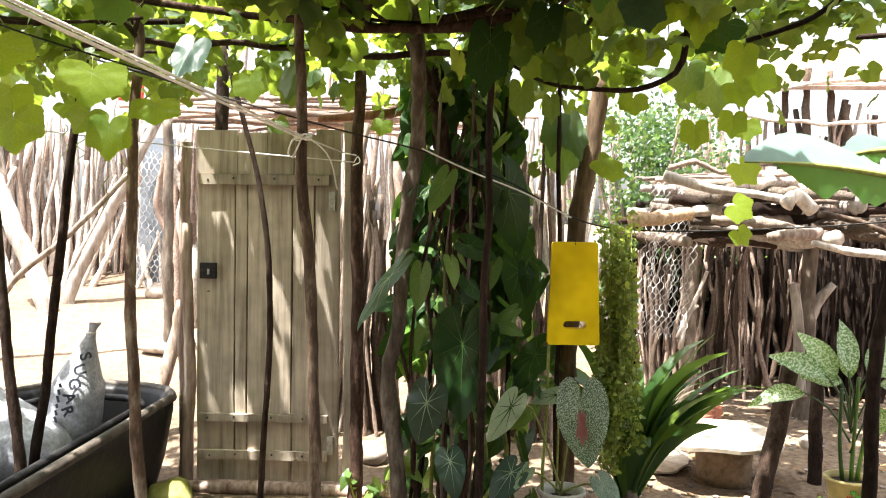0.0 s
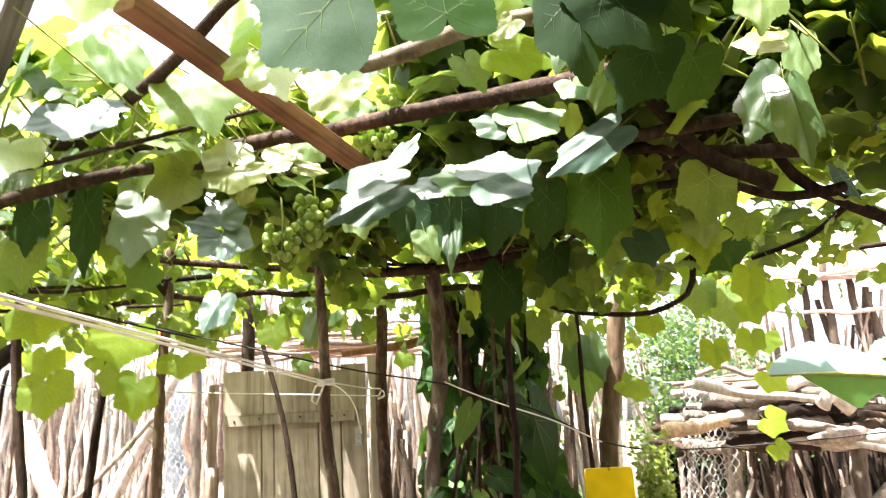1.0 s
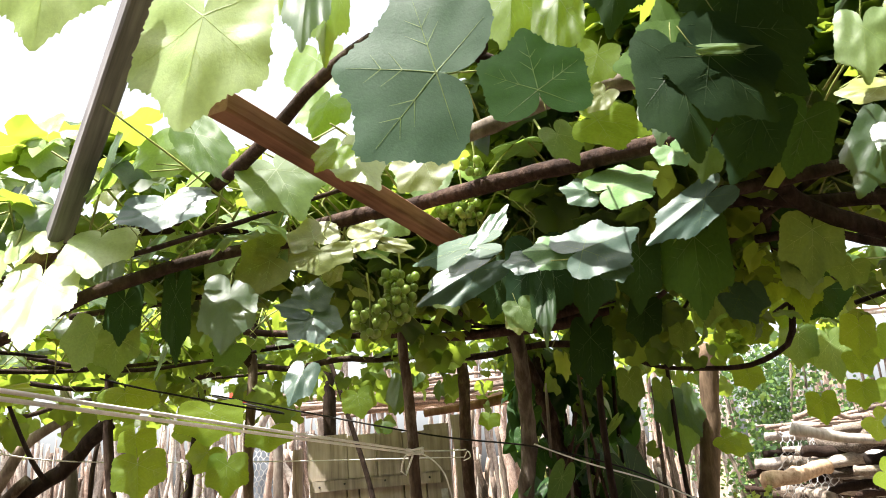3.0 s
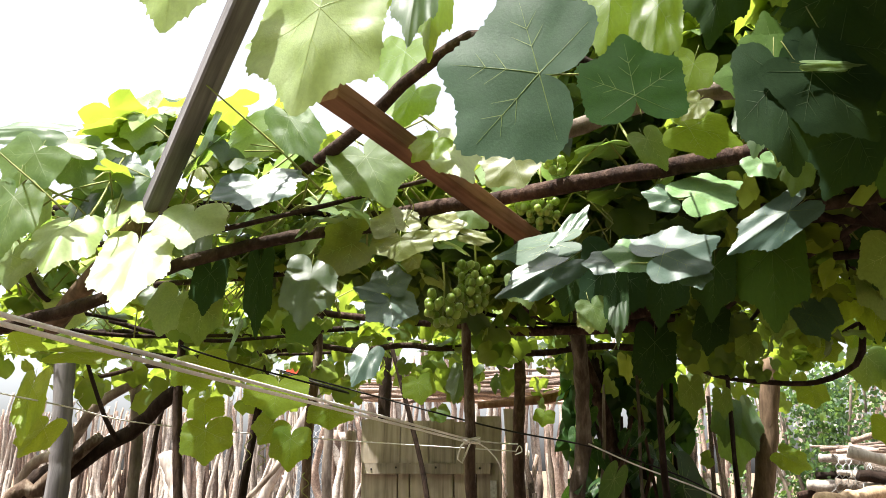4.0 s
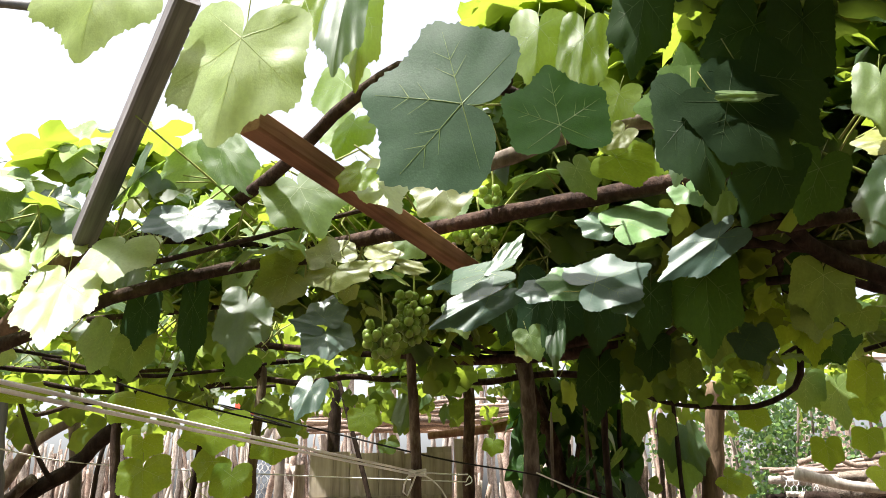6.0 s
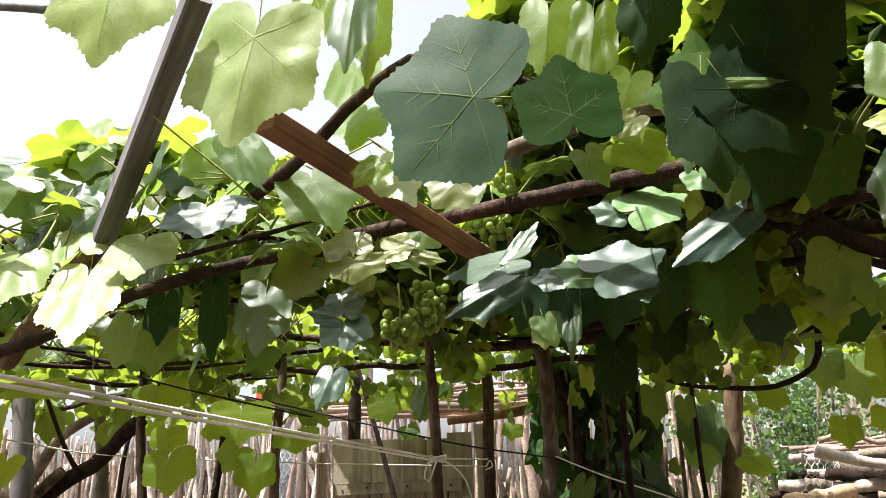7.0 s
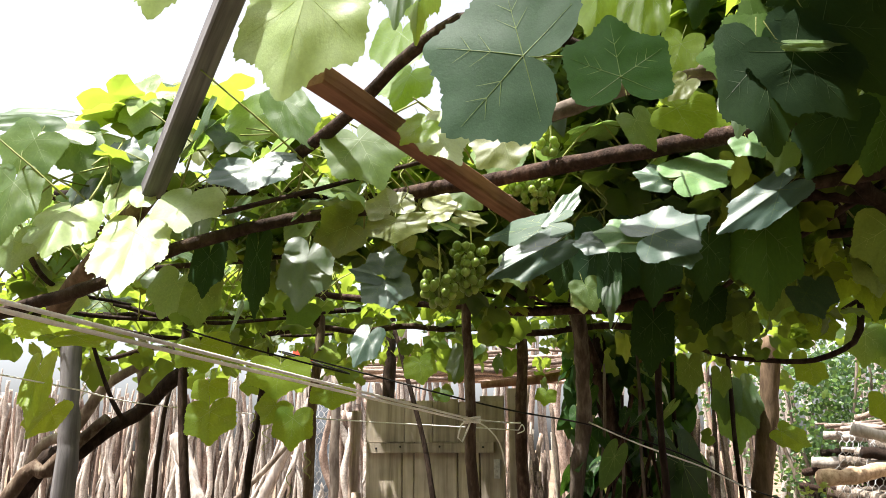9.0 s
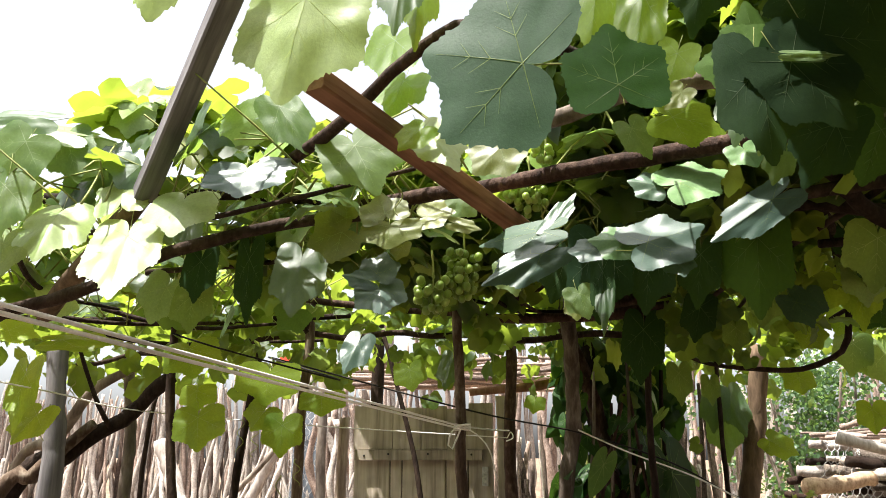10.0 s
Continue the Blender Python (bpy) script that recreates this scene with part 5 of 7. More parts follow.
leaf_mass("foliage", VINE_MASS, spots, vine, "dense green vine foliage with unseen upper layers added for shade")

# woody canes and green shoots running through the leaf roof
for i in range(16):
    x, y = rng.uniform(-2.2, 1.9), rng.uniform(1.9, 3.2)
    a = rng.choice((rng.uniform(-0.5, 0.5), rng.uniform(0.9, 2.2)))
    ln = rng.uniform(0.7, 1.5)
    pts = [(x + ln * t * math.cos(a) + 0.05 * math.sin(5 * t + i), y + ln * t * math.sin(a) * 0.7, roof_height(x, y + ln * t * math.sin(a) * 0.7) - 0.1 + 0.04 * math.sin(4 * t + i)) for t in np.linspace(0, 1, 6)]
    part("cane", Build().tube(pts, (0.011, 0.006), 7, 0.06, 0.012, 0.2, seed=i), BARK_DARK, vine)
shoots = Build()
for i in range(170):
    x, y = rng.uniform(-2.4, 1.4), rng.uniform(1.8, 3.3)
    if open_sky(x, y):
        continue
    z = roof_height(x, y)
    a = rng.uniform(0, 6.28)
    shoots.tube([(x, y, z - 0.05), (x + 0.1 * math.cos(a), y + 0.1 * math.sin(a), z + 0.04), (x + 0.25 * math.cos(a), y + 0.25 * math.sin(a), z + rng.uniform(-0.2, 0.12))], (0.004, 0.0025), 4, 0.08, 0.02, seed=i)
for i in range(40):
    x, y = rng.uniform(-2.2, 1.6), rng.uniform(2.0, 3.6)
    z = roof_height(x, y) - 0.08
    turns = [(x + 0.012 * math.cos(k * 0.9 + i) * (1 + k * 0.05), y + 0.012 * math.sin(k * 0.9 + i), z - 0.012 * k) for k in range(9)]
    shoots.tube(turns, (0.0016, 0.001), 4, 0.03)
for i in range(110):
    x, y = rng.uniform(-2.2, -0.4), rng.uniform(1.85, 2.7)
    z = roof_height(x, y)
    a, ln = rng.uniform(0, 6.28), rng.uniform(0.15, 0.4)
    shoots.tube([(x, y, z - 0.12), (x + 0.4 * ln * math.cos(a), y + 0.3 * ln * math.sin(a), z - 0.02), (x + ln * math.cos(a), y + 0.7 * ln * math.sin(a), z + rng.uniform(-0.12, 0.14))], (0.0042, 0.0025), 4, 0.06, 0.02, seed=i + 300)
for cx, cy, cz in ((-2.060, 2.750, 1.806), (-1.959, 2.750, 1.894), (-1.395, 3.050, 1.756), (-1.332, 3.050, 1.711), (-1.292, 3.050, 1.788), (-1.460, 3.000, 2.003), (-0.967, 1.900, 2.381), (-0.462, 1.950, 2.374), (-1.077, 2.700, 1.548), (-1.011, 2.700, 1.604)):
    wide, pitch, ph = rng.uniform(0.008, 0.018), rng.uniform(0.006, 0.011), rng.uniform(0, 6.28)
    shoots.tube([(cx + wide * math.cos(k * 0.8 + ph), cy + 0.6 * wide * math.sin(k * 0.8 + ph), cz + 0.07 - pitch * k) for k in range(15)], (0.0022, 0.0014), 5, 0.02)
tagged(part("shoot_tangle", shoots, PETIOLE, vine, "thin green shoots and tendrils"), "", "", "", "stuff")

# ---- grapes ----
BERRY = Build()
BERRY.lathe([(0.0, -1.08)] + [(math.sin(a), -1.08 * math.cos(a)) for a in np.linspace(0.35, math.pi - 0.35, 6)] + [(0.0, 1.08)], 10)
BERRY = BERRY.mesh("berry", GRAPE)


def grapes(at, length, width, n, r=0.0095):
    at = Vector(at)
    bunch = part("fruit_stalk", Build().tube([at + Vector((0, 0, 0.09)), at + Vector((0.005, 0, 0.02)), at - Vector((0, 0, length * 0.9))], (0.0035, 0.0025), 6, 0.02, 0.002), PETIOLE, vine, "green stalk carrying unripe grapes")
    put, tries = [], 0
    while len(put) < n and tries < 4000:
        tries += 1
        t = rng.random()
        w = width * (0.45 + 0.75 * math.sin(math.pi * min(1, t * 0.75 + 0.25)) ** 1.0) * (1 - 0.35 * t)
        a = rng.uniform(0, 6.28)
        q = at + Vector((w * math.cos(a) * rng.uniform(0.3, 1), w * math.sin(a) * rng.uniform(0.3, 1), -t * length))
        if all((q - p).length > r * 1.75 for p in put):
            put.append(q)
    for q in put:
        ob = new("berry", BERRY)
        ob.parent = bunch
        ob.matrix_basis = Matrix.Translation(q) @ Euler((rng.uniform(-0.5, 0.5), rng.uniform(-0.5, 0.5), 0)).to_matrix().to_4x4() @ Matrix.Scale(r * rng.uniform(0.88, 1.1), 4)


grapes((-0.329, 2.180, 2.249), 0.14, 0.05, 42, 0.0125)
grapes((-0.412, 2.140, 2.162), 0.095, 0.05, 26, 0.0125)
grapes((-0.132, 2.150, 2.430), 0.09, 0.06, 30, 0.0115)
grapes((-0.953, 2.200, 2.446), 0.08, 0.05, 20, 0.011)
grapes((-0.856, 2.250, 2.361), 0.09, 0.045, 20, 0.011)
grapes((-0.068, 1.900, 2.442), 0.04, 0.025, 7, 0.011)
grapes((0.531, 1.500, 2.322), 0.09, 0.05, 18, 0.011)

# ---- climbing arum on the vine stems ----
rng = random.Random(23)


def plant_leaf(parent, meshes, at, size, tip, tilt=0, turn=0, name="leaf"):
    ob = new(name, rng.choice(meshes) if isinstance(meshes, list) else meshes)
    ob.parent = parent
    ob.matrix_basis = leaf_pose(at, size, tip, tilt, turn)
    return ob


ARUM_DARK = leaf_set((ARUM, ARUM_LIGHT, PETIOLE), 6, True, "heart", width=0.58)
ARUM_PALE = leaf_set((ARUM_LIGHT, VEIN, PETIOLE), 3, True, "heart", width=0.5)
LONG = leaf_set((TARO_GREY, CALADIUM_WHITE, PETIOLE), 1, True, "heart", width=0.2)
TARO = leaf_set((TARO_GREY, CALADIUM_WHITE, PETIOLE), 2, True, "heart", width=0.66, ridge=2.0)
arum = thing("climbing_arum", "dark green climbing arum with large heart-shaped leaves round the vine stems", "climbing plant")
for i in range(7):
    a = rng.uniform(0, 6.28)
    x0, y0 = 0.07 + 0.2 * math.cos(a), 3.85 + 0.1 * math.sin(a)
    part("stem", Build().tube([(x0, y0, -0.03), (x0 + rng.uniform(-0.1, 0.1), y0, 0.5), (0.05 + rng.uniform(-0.15, 0.2), 3.82, 1.1), (0.02 + rng.uniform(-0.1, 0.15), 3.8, rng.uniform(1.5, 1.9))], (0.012, 0.009), 6, 0.08, 0.02, seed=i), PETIOLE if i % 2 else BARK_DARK, arum)
for i in range(9):
    x0 = 0.08 + rng.uniform(-0.3, 0.3)
    part("aerial_root", Build().tube([(x0, 3.6, -0.03), (x0 + rng.uniform(-0.06, 0.06), 3.56, 0.6), (x0 + rng.uniform(-0.1, 0.1), 3.6, 1.2), (0.05 + rng.uniform(-0.15, 0.15), 3.66, rng.uniform(1.7, 2.15))], (0.009, 0.007), 6, 0.06, 0.02, seed=i + 60), BARK_RED if i % 3 else BARK_PALE, arum, "thin brown aerial root")
for i in range(235):
    z = rng.uniform(0.12, 2.08)
    half = 0.38 - 0.1 * max(0, 0.9 - z) - 0.17 * max(0, z - 1.1)
    x = 0.13 + rng.uniform(-half, half) + 0.05 * (1.0 - z)
    y = 3.62 + rng.uniform(-0.08, 0.38) + 0.2 * abs(x - 0.1)
    plant_leaf(arum, ARUM_PALE if rng.random() < 0.2 else ARUM_DARK, (x, y, z), rng.uniform(0.06, 0.145), rng.uniform(115, 245), rng.uniform(-20, 60), rng.uniform(-75, 75))
plant_leaf(arum, ARUM_DARK[0], (0.114, 3.500, 0.953), 0.34, 182, 4, 8)
plant_leaf(arum, ARUM_DARK[1], (0.368, 3.750, 1.258), 0.24, 170, 10, -20)
plant_leaf(arum, ARUM_DARK[2], (0.309, 3.650, 1.611), 0.3, 160, -5, 30)
plant_leaf(arum, ARUM_DARK[3], (0.453, 3.800, 0.865), 0.22, 215, 25, -30)
plant_leaf(arum, ARUM_PALE[1], (-0.068, 3.500, 1.240), 0.15, 185, 0, 20)
plant_leaf(arum, ARUM_PALE[2], (0.026, 3.500, 1.649), 0.15, 205, -5, 0)
plant_leaf(arum, LONG[0], (-0.200, 3.500, 1.240), 0.31, 217, 15, -35)
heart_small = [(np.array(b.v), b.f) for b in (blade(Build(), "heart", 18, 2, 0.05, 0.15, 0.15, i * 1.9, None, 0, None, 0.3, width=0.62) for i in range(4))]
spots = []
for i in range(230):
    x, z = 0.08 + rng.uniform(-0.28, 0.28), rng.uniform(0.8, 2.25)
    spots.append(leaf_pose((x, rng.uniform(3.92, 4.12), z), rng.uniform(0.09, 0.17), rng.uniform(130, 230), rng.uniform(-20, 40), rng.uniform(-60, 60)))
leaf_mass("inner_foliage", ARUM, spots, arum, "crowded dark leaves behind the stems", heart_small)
taro = thing("taro_plant", "grey-green taro with ribbed drooping leaves beside the arum", "plant")
plant_leaf(taro, TARO[0], (-0.034, 3.450, 0.709), 0.21, 195, 0, -12)
plant_leaf(taro, TARO[1], (0.070, 3.400, 0.474), 0.15, 170, 35, 0)
plant_leaf(taro, TARO[0], (0.333, 3.500, 0.401), 0.16, 215, 40, 0)
part("stem", Build().tube([(-0.035, 3.460, 0.707), (-0.009, 3.600, 0.641), (-0.02, 3.62, 0.2), (0.0, 3.6, -0.03)], (0.007, 0.012), 6, 0.05), PETIOLE, taro)
part("stem", Build().tube([(0.070, 3.410, 0.471), (0.080, 3.550, 0.383), (0.02, 3.6, -0.03)], (0.007, 0.012), 6, 0.05), PETIOLE, taro)
part("stem", Build().tube([(0.334, 3.510, 0.398), (0.266, 3.600, 0.321), (0.06, 3.6, -0.03)], (0.007, 0.012), 6, 0.05), PETIOLE, taro)

# ---- low weeds ----
def weed(at, n, size, label):
    w = thing("weed", label, "weed", "low weeds")
    for i in range(n):
        a, r = rng.uniform(0, 6.28), rng.uniform(0.02, 0.16)
        x, y = at[0] + r * math.cos(a), at[1] + r * math.sin(a)
        z = land(x, y) + rng.uniform(0.03, 0.16)
        part("stem", Build().tube([(at[0], at[1], land(*at) - 0.01), (x, y, z)], (0.003, 0.002), 5, 0.08), PETIOLE, w)
        plant_leaf(w, ARUM_PALE, (x, y, z), size * rng.uniform(0.7, 1.2), rng.uniform(100, 260), rng.uniform(0, 70), rng.uniform(-60, 60))


weed((-0.42, 4.15), 9, 0.08, "small light green weed beside the gate post")
weed((-0.05, 3.4), 10, 0.1, "light green weed at the foot of the arum")
weed((0.75, 3.6), 9, 0.09, "light green weed beside the flower pots")
weed((1.987, 3.950), 12, 0.07, "small green weed beside the cream pot")
weed((-0.3, 4.3), 6, 0.07, "small light green weed by the gate sill")

# ---- yellow scoop on a stick ----
scoop = thing("yellow_scoop", "bright yellow cut plastic container upside down on a stick", "container")
c = Vector((0.598, 3.600, 1.173))
hw0, hw1, hh, dep = 0.099, 0.113, 0.225, 0.028


def scoop_ring(s, y):
    """Outline of one face, with its rounded corners; s scales it."""
    pts = []
    for cx, cz, a0 in ((hw1 - 0.012, -hh + 0.012, -90), (hw0 - 0.012, hh - 0.012, 0), (-hw0 + 0.012, hh - 0.012, 90), (-hw1 + 0.012, -hh + 0.012, 180)):
        pts += [(cx * s + 0.012 * math.cos(radians(a0 + k * 30)), y, cz * s + 0.012 * math.sin(radians(a0 + k * 30))) for k in range(4)]
    return pts


def slot_ring(y):
    return [(0.005 + sx * 0.034 + 0.017 * math.cos(radians(a)), y, -0.137 + 0.017 * math.sin(radians(a))) for sx, a in ((1, -90), (1, -60), (1, -30), (1, 0), (1, 0), (1, 30), (1, 60), (1, 90), (-1, 90), (-1, 120), (-1, 150), (-1, 180), (-1, 180), (-1, 210), (-1, 240), (-1, 270))]


b = Build()
o, s1 = scoop_ring(1, -dep), slot_ring(-dep)
o2, s2 = scoop_ring(1, dep), slot_ring(dep)
rings = [s1, o, o2, s2]
vs = [p for r in rings for p in r]
fs = [(k * 16 + i, k * 16 + (i + 1) % 16, ((k + 1) % 4) * 16 + (i + 1) % 16, ((k + 1) % 4) * 16 + i) for k in range(4) for i in range(16)]
b.add([c + Vector(p) for p in vs], [f[::-1] for f in fs])
part("body", b, YELLOW, scoop, "yellow plastic body with a slot handle", smooth=False)
part("stick", Build().tube([c + Vector((-0.098, 0.035, -0.19)), (0.493, 3.630, 0.690), (0.482, 3.630, 0.240), (0.56, 3.63, 0.12)], (0.007, 0.008), 6, 0.06, 0.003), PETIOLE, scoop, "pale green stick")
part("tie", Build().tube([c + Vector((0.0, -0.03, 0.215)), c + Vector((0.0, 0.0, 0.245)), c + Vector((-0.02, 0.06, 0.24))], (0.003,), 5, 0.02), WIRE, scoop)

# ---- potted plants ----
def flower_pot(name, at, r, h, mat, label, ribs=0.0):
    p = thing(name, label, "flower pot", "flower pots")
    x, y = at
    z = land(x, y) - 0.01
    part("body", Build().lathe([(r * 0.72, 0), (r * 0.8, h * 0.4), (r * 0.96, h * 0.93), (r * 1.06, h * 0.94), (r * 1.07, h), (r * 0.93, h), (r * 0.9, h * 0.86)], 28, (x, y, z), 0, ribs), mat, p)
    b = Build()
    b.lathe([(r * 0.9, h * 0.84), (r * 0.6, h * 0.88), (r * 0.3, h * 0.9), (0.001, h * 0.9)], 16, (x, y, z))
    part("soil", b, SOIL, p)
    return p


flower_pot("flower_pot", (0.565, 3.63), 0.1, 0.3, WHITE_POT, "white ribbed plastic flower pot with caladiums", 0.025)
flower_pot("flower_pot", (2.098, 4.200), 0.115, 0.22, YELLOW_POT, "cream-yellow flower pot with a dumb cane")
pot = bpy.data.objects["flower_pot.001"]
for a0, z0, w, h, mat in ((-112, 0.1, 0.05, 0.05, RED_CLOTH), (-92, 0.11, 0.055, 0.05, LABEL_GREEN), (-68, 0.09, 0.045, 0.055, RED_CLOTH), (-104, 0.16, 0.05, 0.02, LABEL_GREEN), (-80, 0.165, 0.04, 0.018, LABEL_GREEN)):
    b = Build()
    ring = [(2.098 + 0.1125 * math.cos(radians(a0 + k)), 4.2 + 0.1125 * math.sin(radians(a0 + k))) for k in np.linspace(-w / 0.0035, w / 0.0035, 7) * 0.5]
    zb = land(2.098, 4.2) - 0.01 + z0
    b.add([(x, y, zb + (h if top else 0) + 0.006 * math.sin(9 * i)) for top in (0, 1) for i, (x, y) in enumerate(ring)], [(i, i + 1, 8 + i, 7 + i) for i in range(6)])
    part("label_patch", b, mat, pot, "printed patch of a worn label")
CAL_W = leaf_set((CALADIUM_WHITE, ARUM, PETIOLE), 2, True, "heart", width=0.5, ridge=2.6)
CAL_G = leaf_set((CALADIUM, CALADIUM_WHITE, PETIOLE), 2, True, "heart", calm=0.6, width=0.68)
caladium = thing("caladium", "caladium with white and green speckled heart-shaped leaves in a white pot", "plant")
for at, size, tip, tilt, turn, kind in (((0.326, 3.500, 0.686), 0.18, 215, 12, 10, CAL_W[0]), ((0.534, 3.600, 0.722), 0.12, 255, 30, 0, CAL_W[1]), ((0.628, 3.500, 0.689), 0.27, 176, 6, -24, CAL_G[0]), ((0.381, 3.500, 0.397), 0.12, 225, 35, 0, CAL_W[0]), ((0.728, 3.500, 0.358), 0.12, 150, 40, 0, CAL_G[1])):
    plant_leaf(caladium, kind, at, size, tip, tilt, turn)
    part("stem", Build().tube([at, Vector(at).lerp(Vector((0.565, 3.63, at[2])), 0.4) + Vector((0, 0.02, -0.02)), (0.565 + rng.uniform(-0.03, 0.03), 3.63, 0.27)], (0.004, 0.006), 6, 0.05), PETIOLE, caladium)
b = Build()
for tip, ln, wide in ((177, 0.11, 0.24), (160, 0.085, 0.22), (196, 0.085, 0.22)):
    blade(b, "heart", 16, 2, 0.0, 0.1, 0.1, 2, width=wide, m=leaf_pose(Vector((0.626, 3.474, 0.632)), ln, tip, 6, -14))
part("heart_spot", b, CALADIUM_PINK, caladium, "pink heart of the leaf")

LANCE = []
for i in range(4):
    b = Build()
    vs, fs = [], []
    for k in range(9):
        t = k / 8
        w = 0.23 * math.sin(math.pi * min(1, t ** 0.8 * 0.97 + 0.03)) + 0.004
        z = -0.35 * t * t * (0.5 + 0.3 * i) + 0.02 * math.sin(9 * t + i)
        vs += [(-w, t, z + 0.25 * w), (-w * 0.5, t, z + 0.06 * w), (0, t, z - 0.02), (w * 0.5, t, z + 0.06 * w), (w, t, z + 0.25 * w)]
    fs = [(k * 5 + j, k * 5 + j + 1, k * 5 + j + 6, k * 5 + j + 5) for k in range(8) for j in range(4)]
    b.add(vs, fs)
    LANCE.append(b.mesh("leaf", DUMB_CANE))
cane = thing("dumb_cane", "dumb cane with white-mottled green leaves in a cream pot", "plant")
px, py = 2.098, 4.2
for dx, top in ((-0.05, 0.66), (0.02, 0.72), (0.07, 0.62)):
    part("stem", Build().tube([(px + dx * 0.6, py, 0.18), (px + dx, py, 0.4), (px + dx * 1.2, py - 0.02, top)], (0.012, 0.009), 7, 0.05, 0.004), STRAP, cane)
for dx, z, size, tip, tilt, turn in ((-0.171, 0.735, 0.27, -58, 30, 0), (-0.082, 0.720, 0.28, -28, 18, 0), (-0.038, 0.749, 0.27, 6, 10, 10), (0.050, 0.749, 0.26, 30, 16, -20), (0.006, 0.705, 0.22, -8, -5, 0), (0.094, 0.735, 0.24, 62, 25, -20), (-0.053, 0.691, 0.2, -75, 35, 10), (0.138, 0.676, 0.18, 95, 40, 0), (-0.244, 0.632, 0.26, -86, 55, 0), (0.124, 0.573, 0.22, 165, -5, 0), (-0.141, 0.705, 0.24, -40, 50, 30)):
    x, y = px + dx, 4.18 + rng.uniform(-0.06, 0.06)
    plant_leaf(cane, LANCE, (x, y, z), size, tip, tilt, turn)
    part("stalk", Build().tube([(x, y, z), ((x + px) / 2 + 0.01, py, z - 0.08), (px, py, z - 0.25 if z > 0.55 else 0.3)], (0.004, 0.006), 5, 0.06), STRAP, cane)

# strap-leaved lily
lily = thing("spider_lily", "large clump of arching glossy green strap leaves on the ground", "plant")
lx, ly = (0.925, 3.950)
for i in range(44):
    a = rng.uniform(0, 6.28) if i > 20 else rng.uniform(-1.2, 1.2)
    ln, w, arch = rng.uniform(0.58, 0.95), rng.uniform(0.032, 0.058), rng.uniform(0.7, 1.8)
    rise = rng.uniform(1.2, 1.6) if i > 12 else rng.uniform(1.1, 1.5)
    out = Vector((math.cos(a), 0.6 * math.sin(a), 0))
    flat = Vector((-out.y, out.x, 0)).normalized()
    twist = rng.uniform(-1.2, 1.2)
    vs, fs, p, ang = [], [], Vector((lx, ly, land(lx, ly) + 0.12)) + out * 0.03, rise
    for k in range(11):
        t = k / 10
        ww = w * min(1, 0.25 + t * 1.9) * (1 - max(0, t - 0.6) / 0.41) ** 0.8 + 0.002
        up = out * -math.sin(ang) + Vector((0, 0, math.cos(ang)))
        side = flat * math.cos(twist) + up * math.sin(twist)
        vs += [p - side * ww + up * ww * 0.35, p.copy(), p + side * ww + up * ww * 0.35]
        p = p + (out * math.cos(ang) + Vector((0, 0, math.sin(ang)))) * ln / 10
        ang -= arch / 10 * (0.4 + 1.3 * t)
    fs = [(k * 3 + j, k * 3 + j + 1, k * 3 + j + 4, k * 3 + j + 3) for k in range(10) for j in range(2)]
    part("leaf", Build().add(vs, fs), STRAP, lily)
part("bulb_neck", Build().tube([(lx, ly, -0.03), (lx + 0.01, ly, 0.12), (lx, ly, 0.24)], (0.05, 0.045, 0.03), 9, 0.04, 0.004, 0.2), BARK_PALE, lily)

# trailing plant on the stout post
trail = thing("trailing_plant", "mass of trailing small-leaved plant hanging on the stout post", "trailing plant")
tiny = [(np.array([(0, 0, 0), (0.35, 0.5, 0.12), (0, 1, 0), (-0.35, 0.5, 0.12)]), [(0, 1, 2, 3)])]
spots, strands = [], Build()
for i in range(54):
    top = Vector((0.8 + rng.uniform(-0.075, 0.085), 3.8 + rng.uniform(-0.1, 0.08), rng.uniform(0.9, 1.55)))
    ln = rng.uniform(0.35, 0.8)
    low = top + Vector((rng.uniform(-0.04, 0.06), rng.uniform(-0.08, 0.0), -ln))
    low.z = max(low.z, 0.32)
    strands.tube([top, top.lerp(low, 0.5) + Vector((rng.uniform(-0.02, 0.02), -0.02, 0)), low], (0.002, 0.0015), 4, 0.12)
    for k in range(int(ln * 110)):
        q = top.lerp(low, rng.random()) + Vector((rng.gauss(0, 0.008), rng.gauss(0, 0.008), 0))
        spots.append(Matrix.Translation(q) @ Euler([rng.uniform(0, 6.28) for _ in range(3)]).to_matrix().to_4x4() @ Matrix.Scale(rng.uniform(0.02, 0.044), 4))
part("stalk_tangle", strands, PETIOLE, trail)
leaf_mass("foliage", MOSSY, spots, trail, "small yellow-green trailing leaves", tiny)

# ---- banana plant ----
banana = thing("banana_plant", "young banana plant with a broad torn leaf arching over the yard", "banana plant")
part("stem", Build().tube([(2.32, 3.5, -0.05), (2.3, 3.48, 0.7), (2.24, 3.45, 1.35)], (0.075, 0.06, 0.035), 12, 0.08, 0.006, 0.08), STRAP, banana, "green sheathed stem")


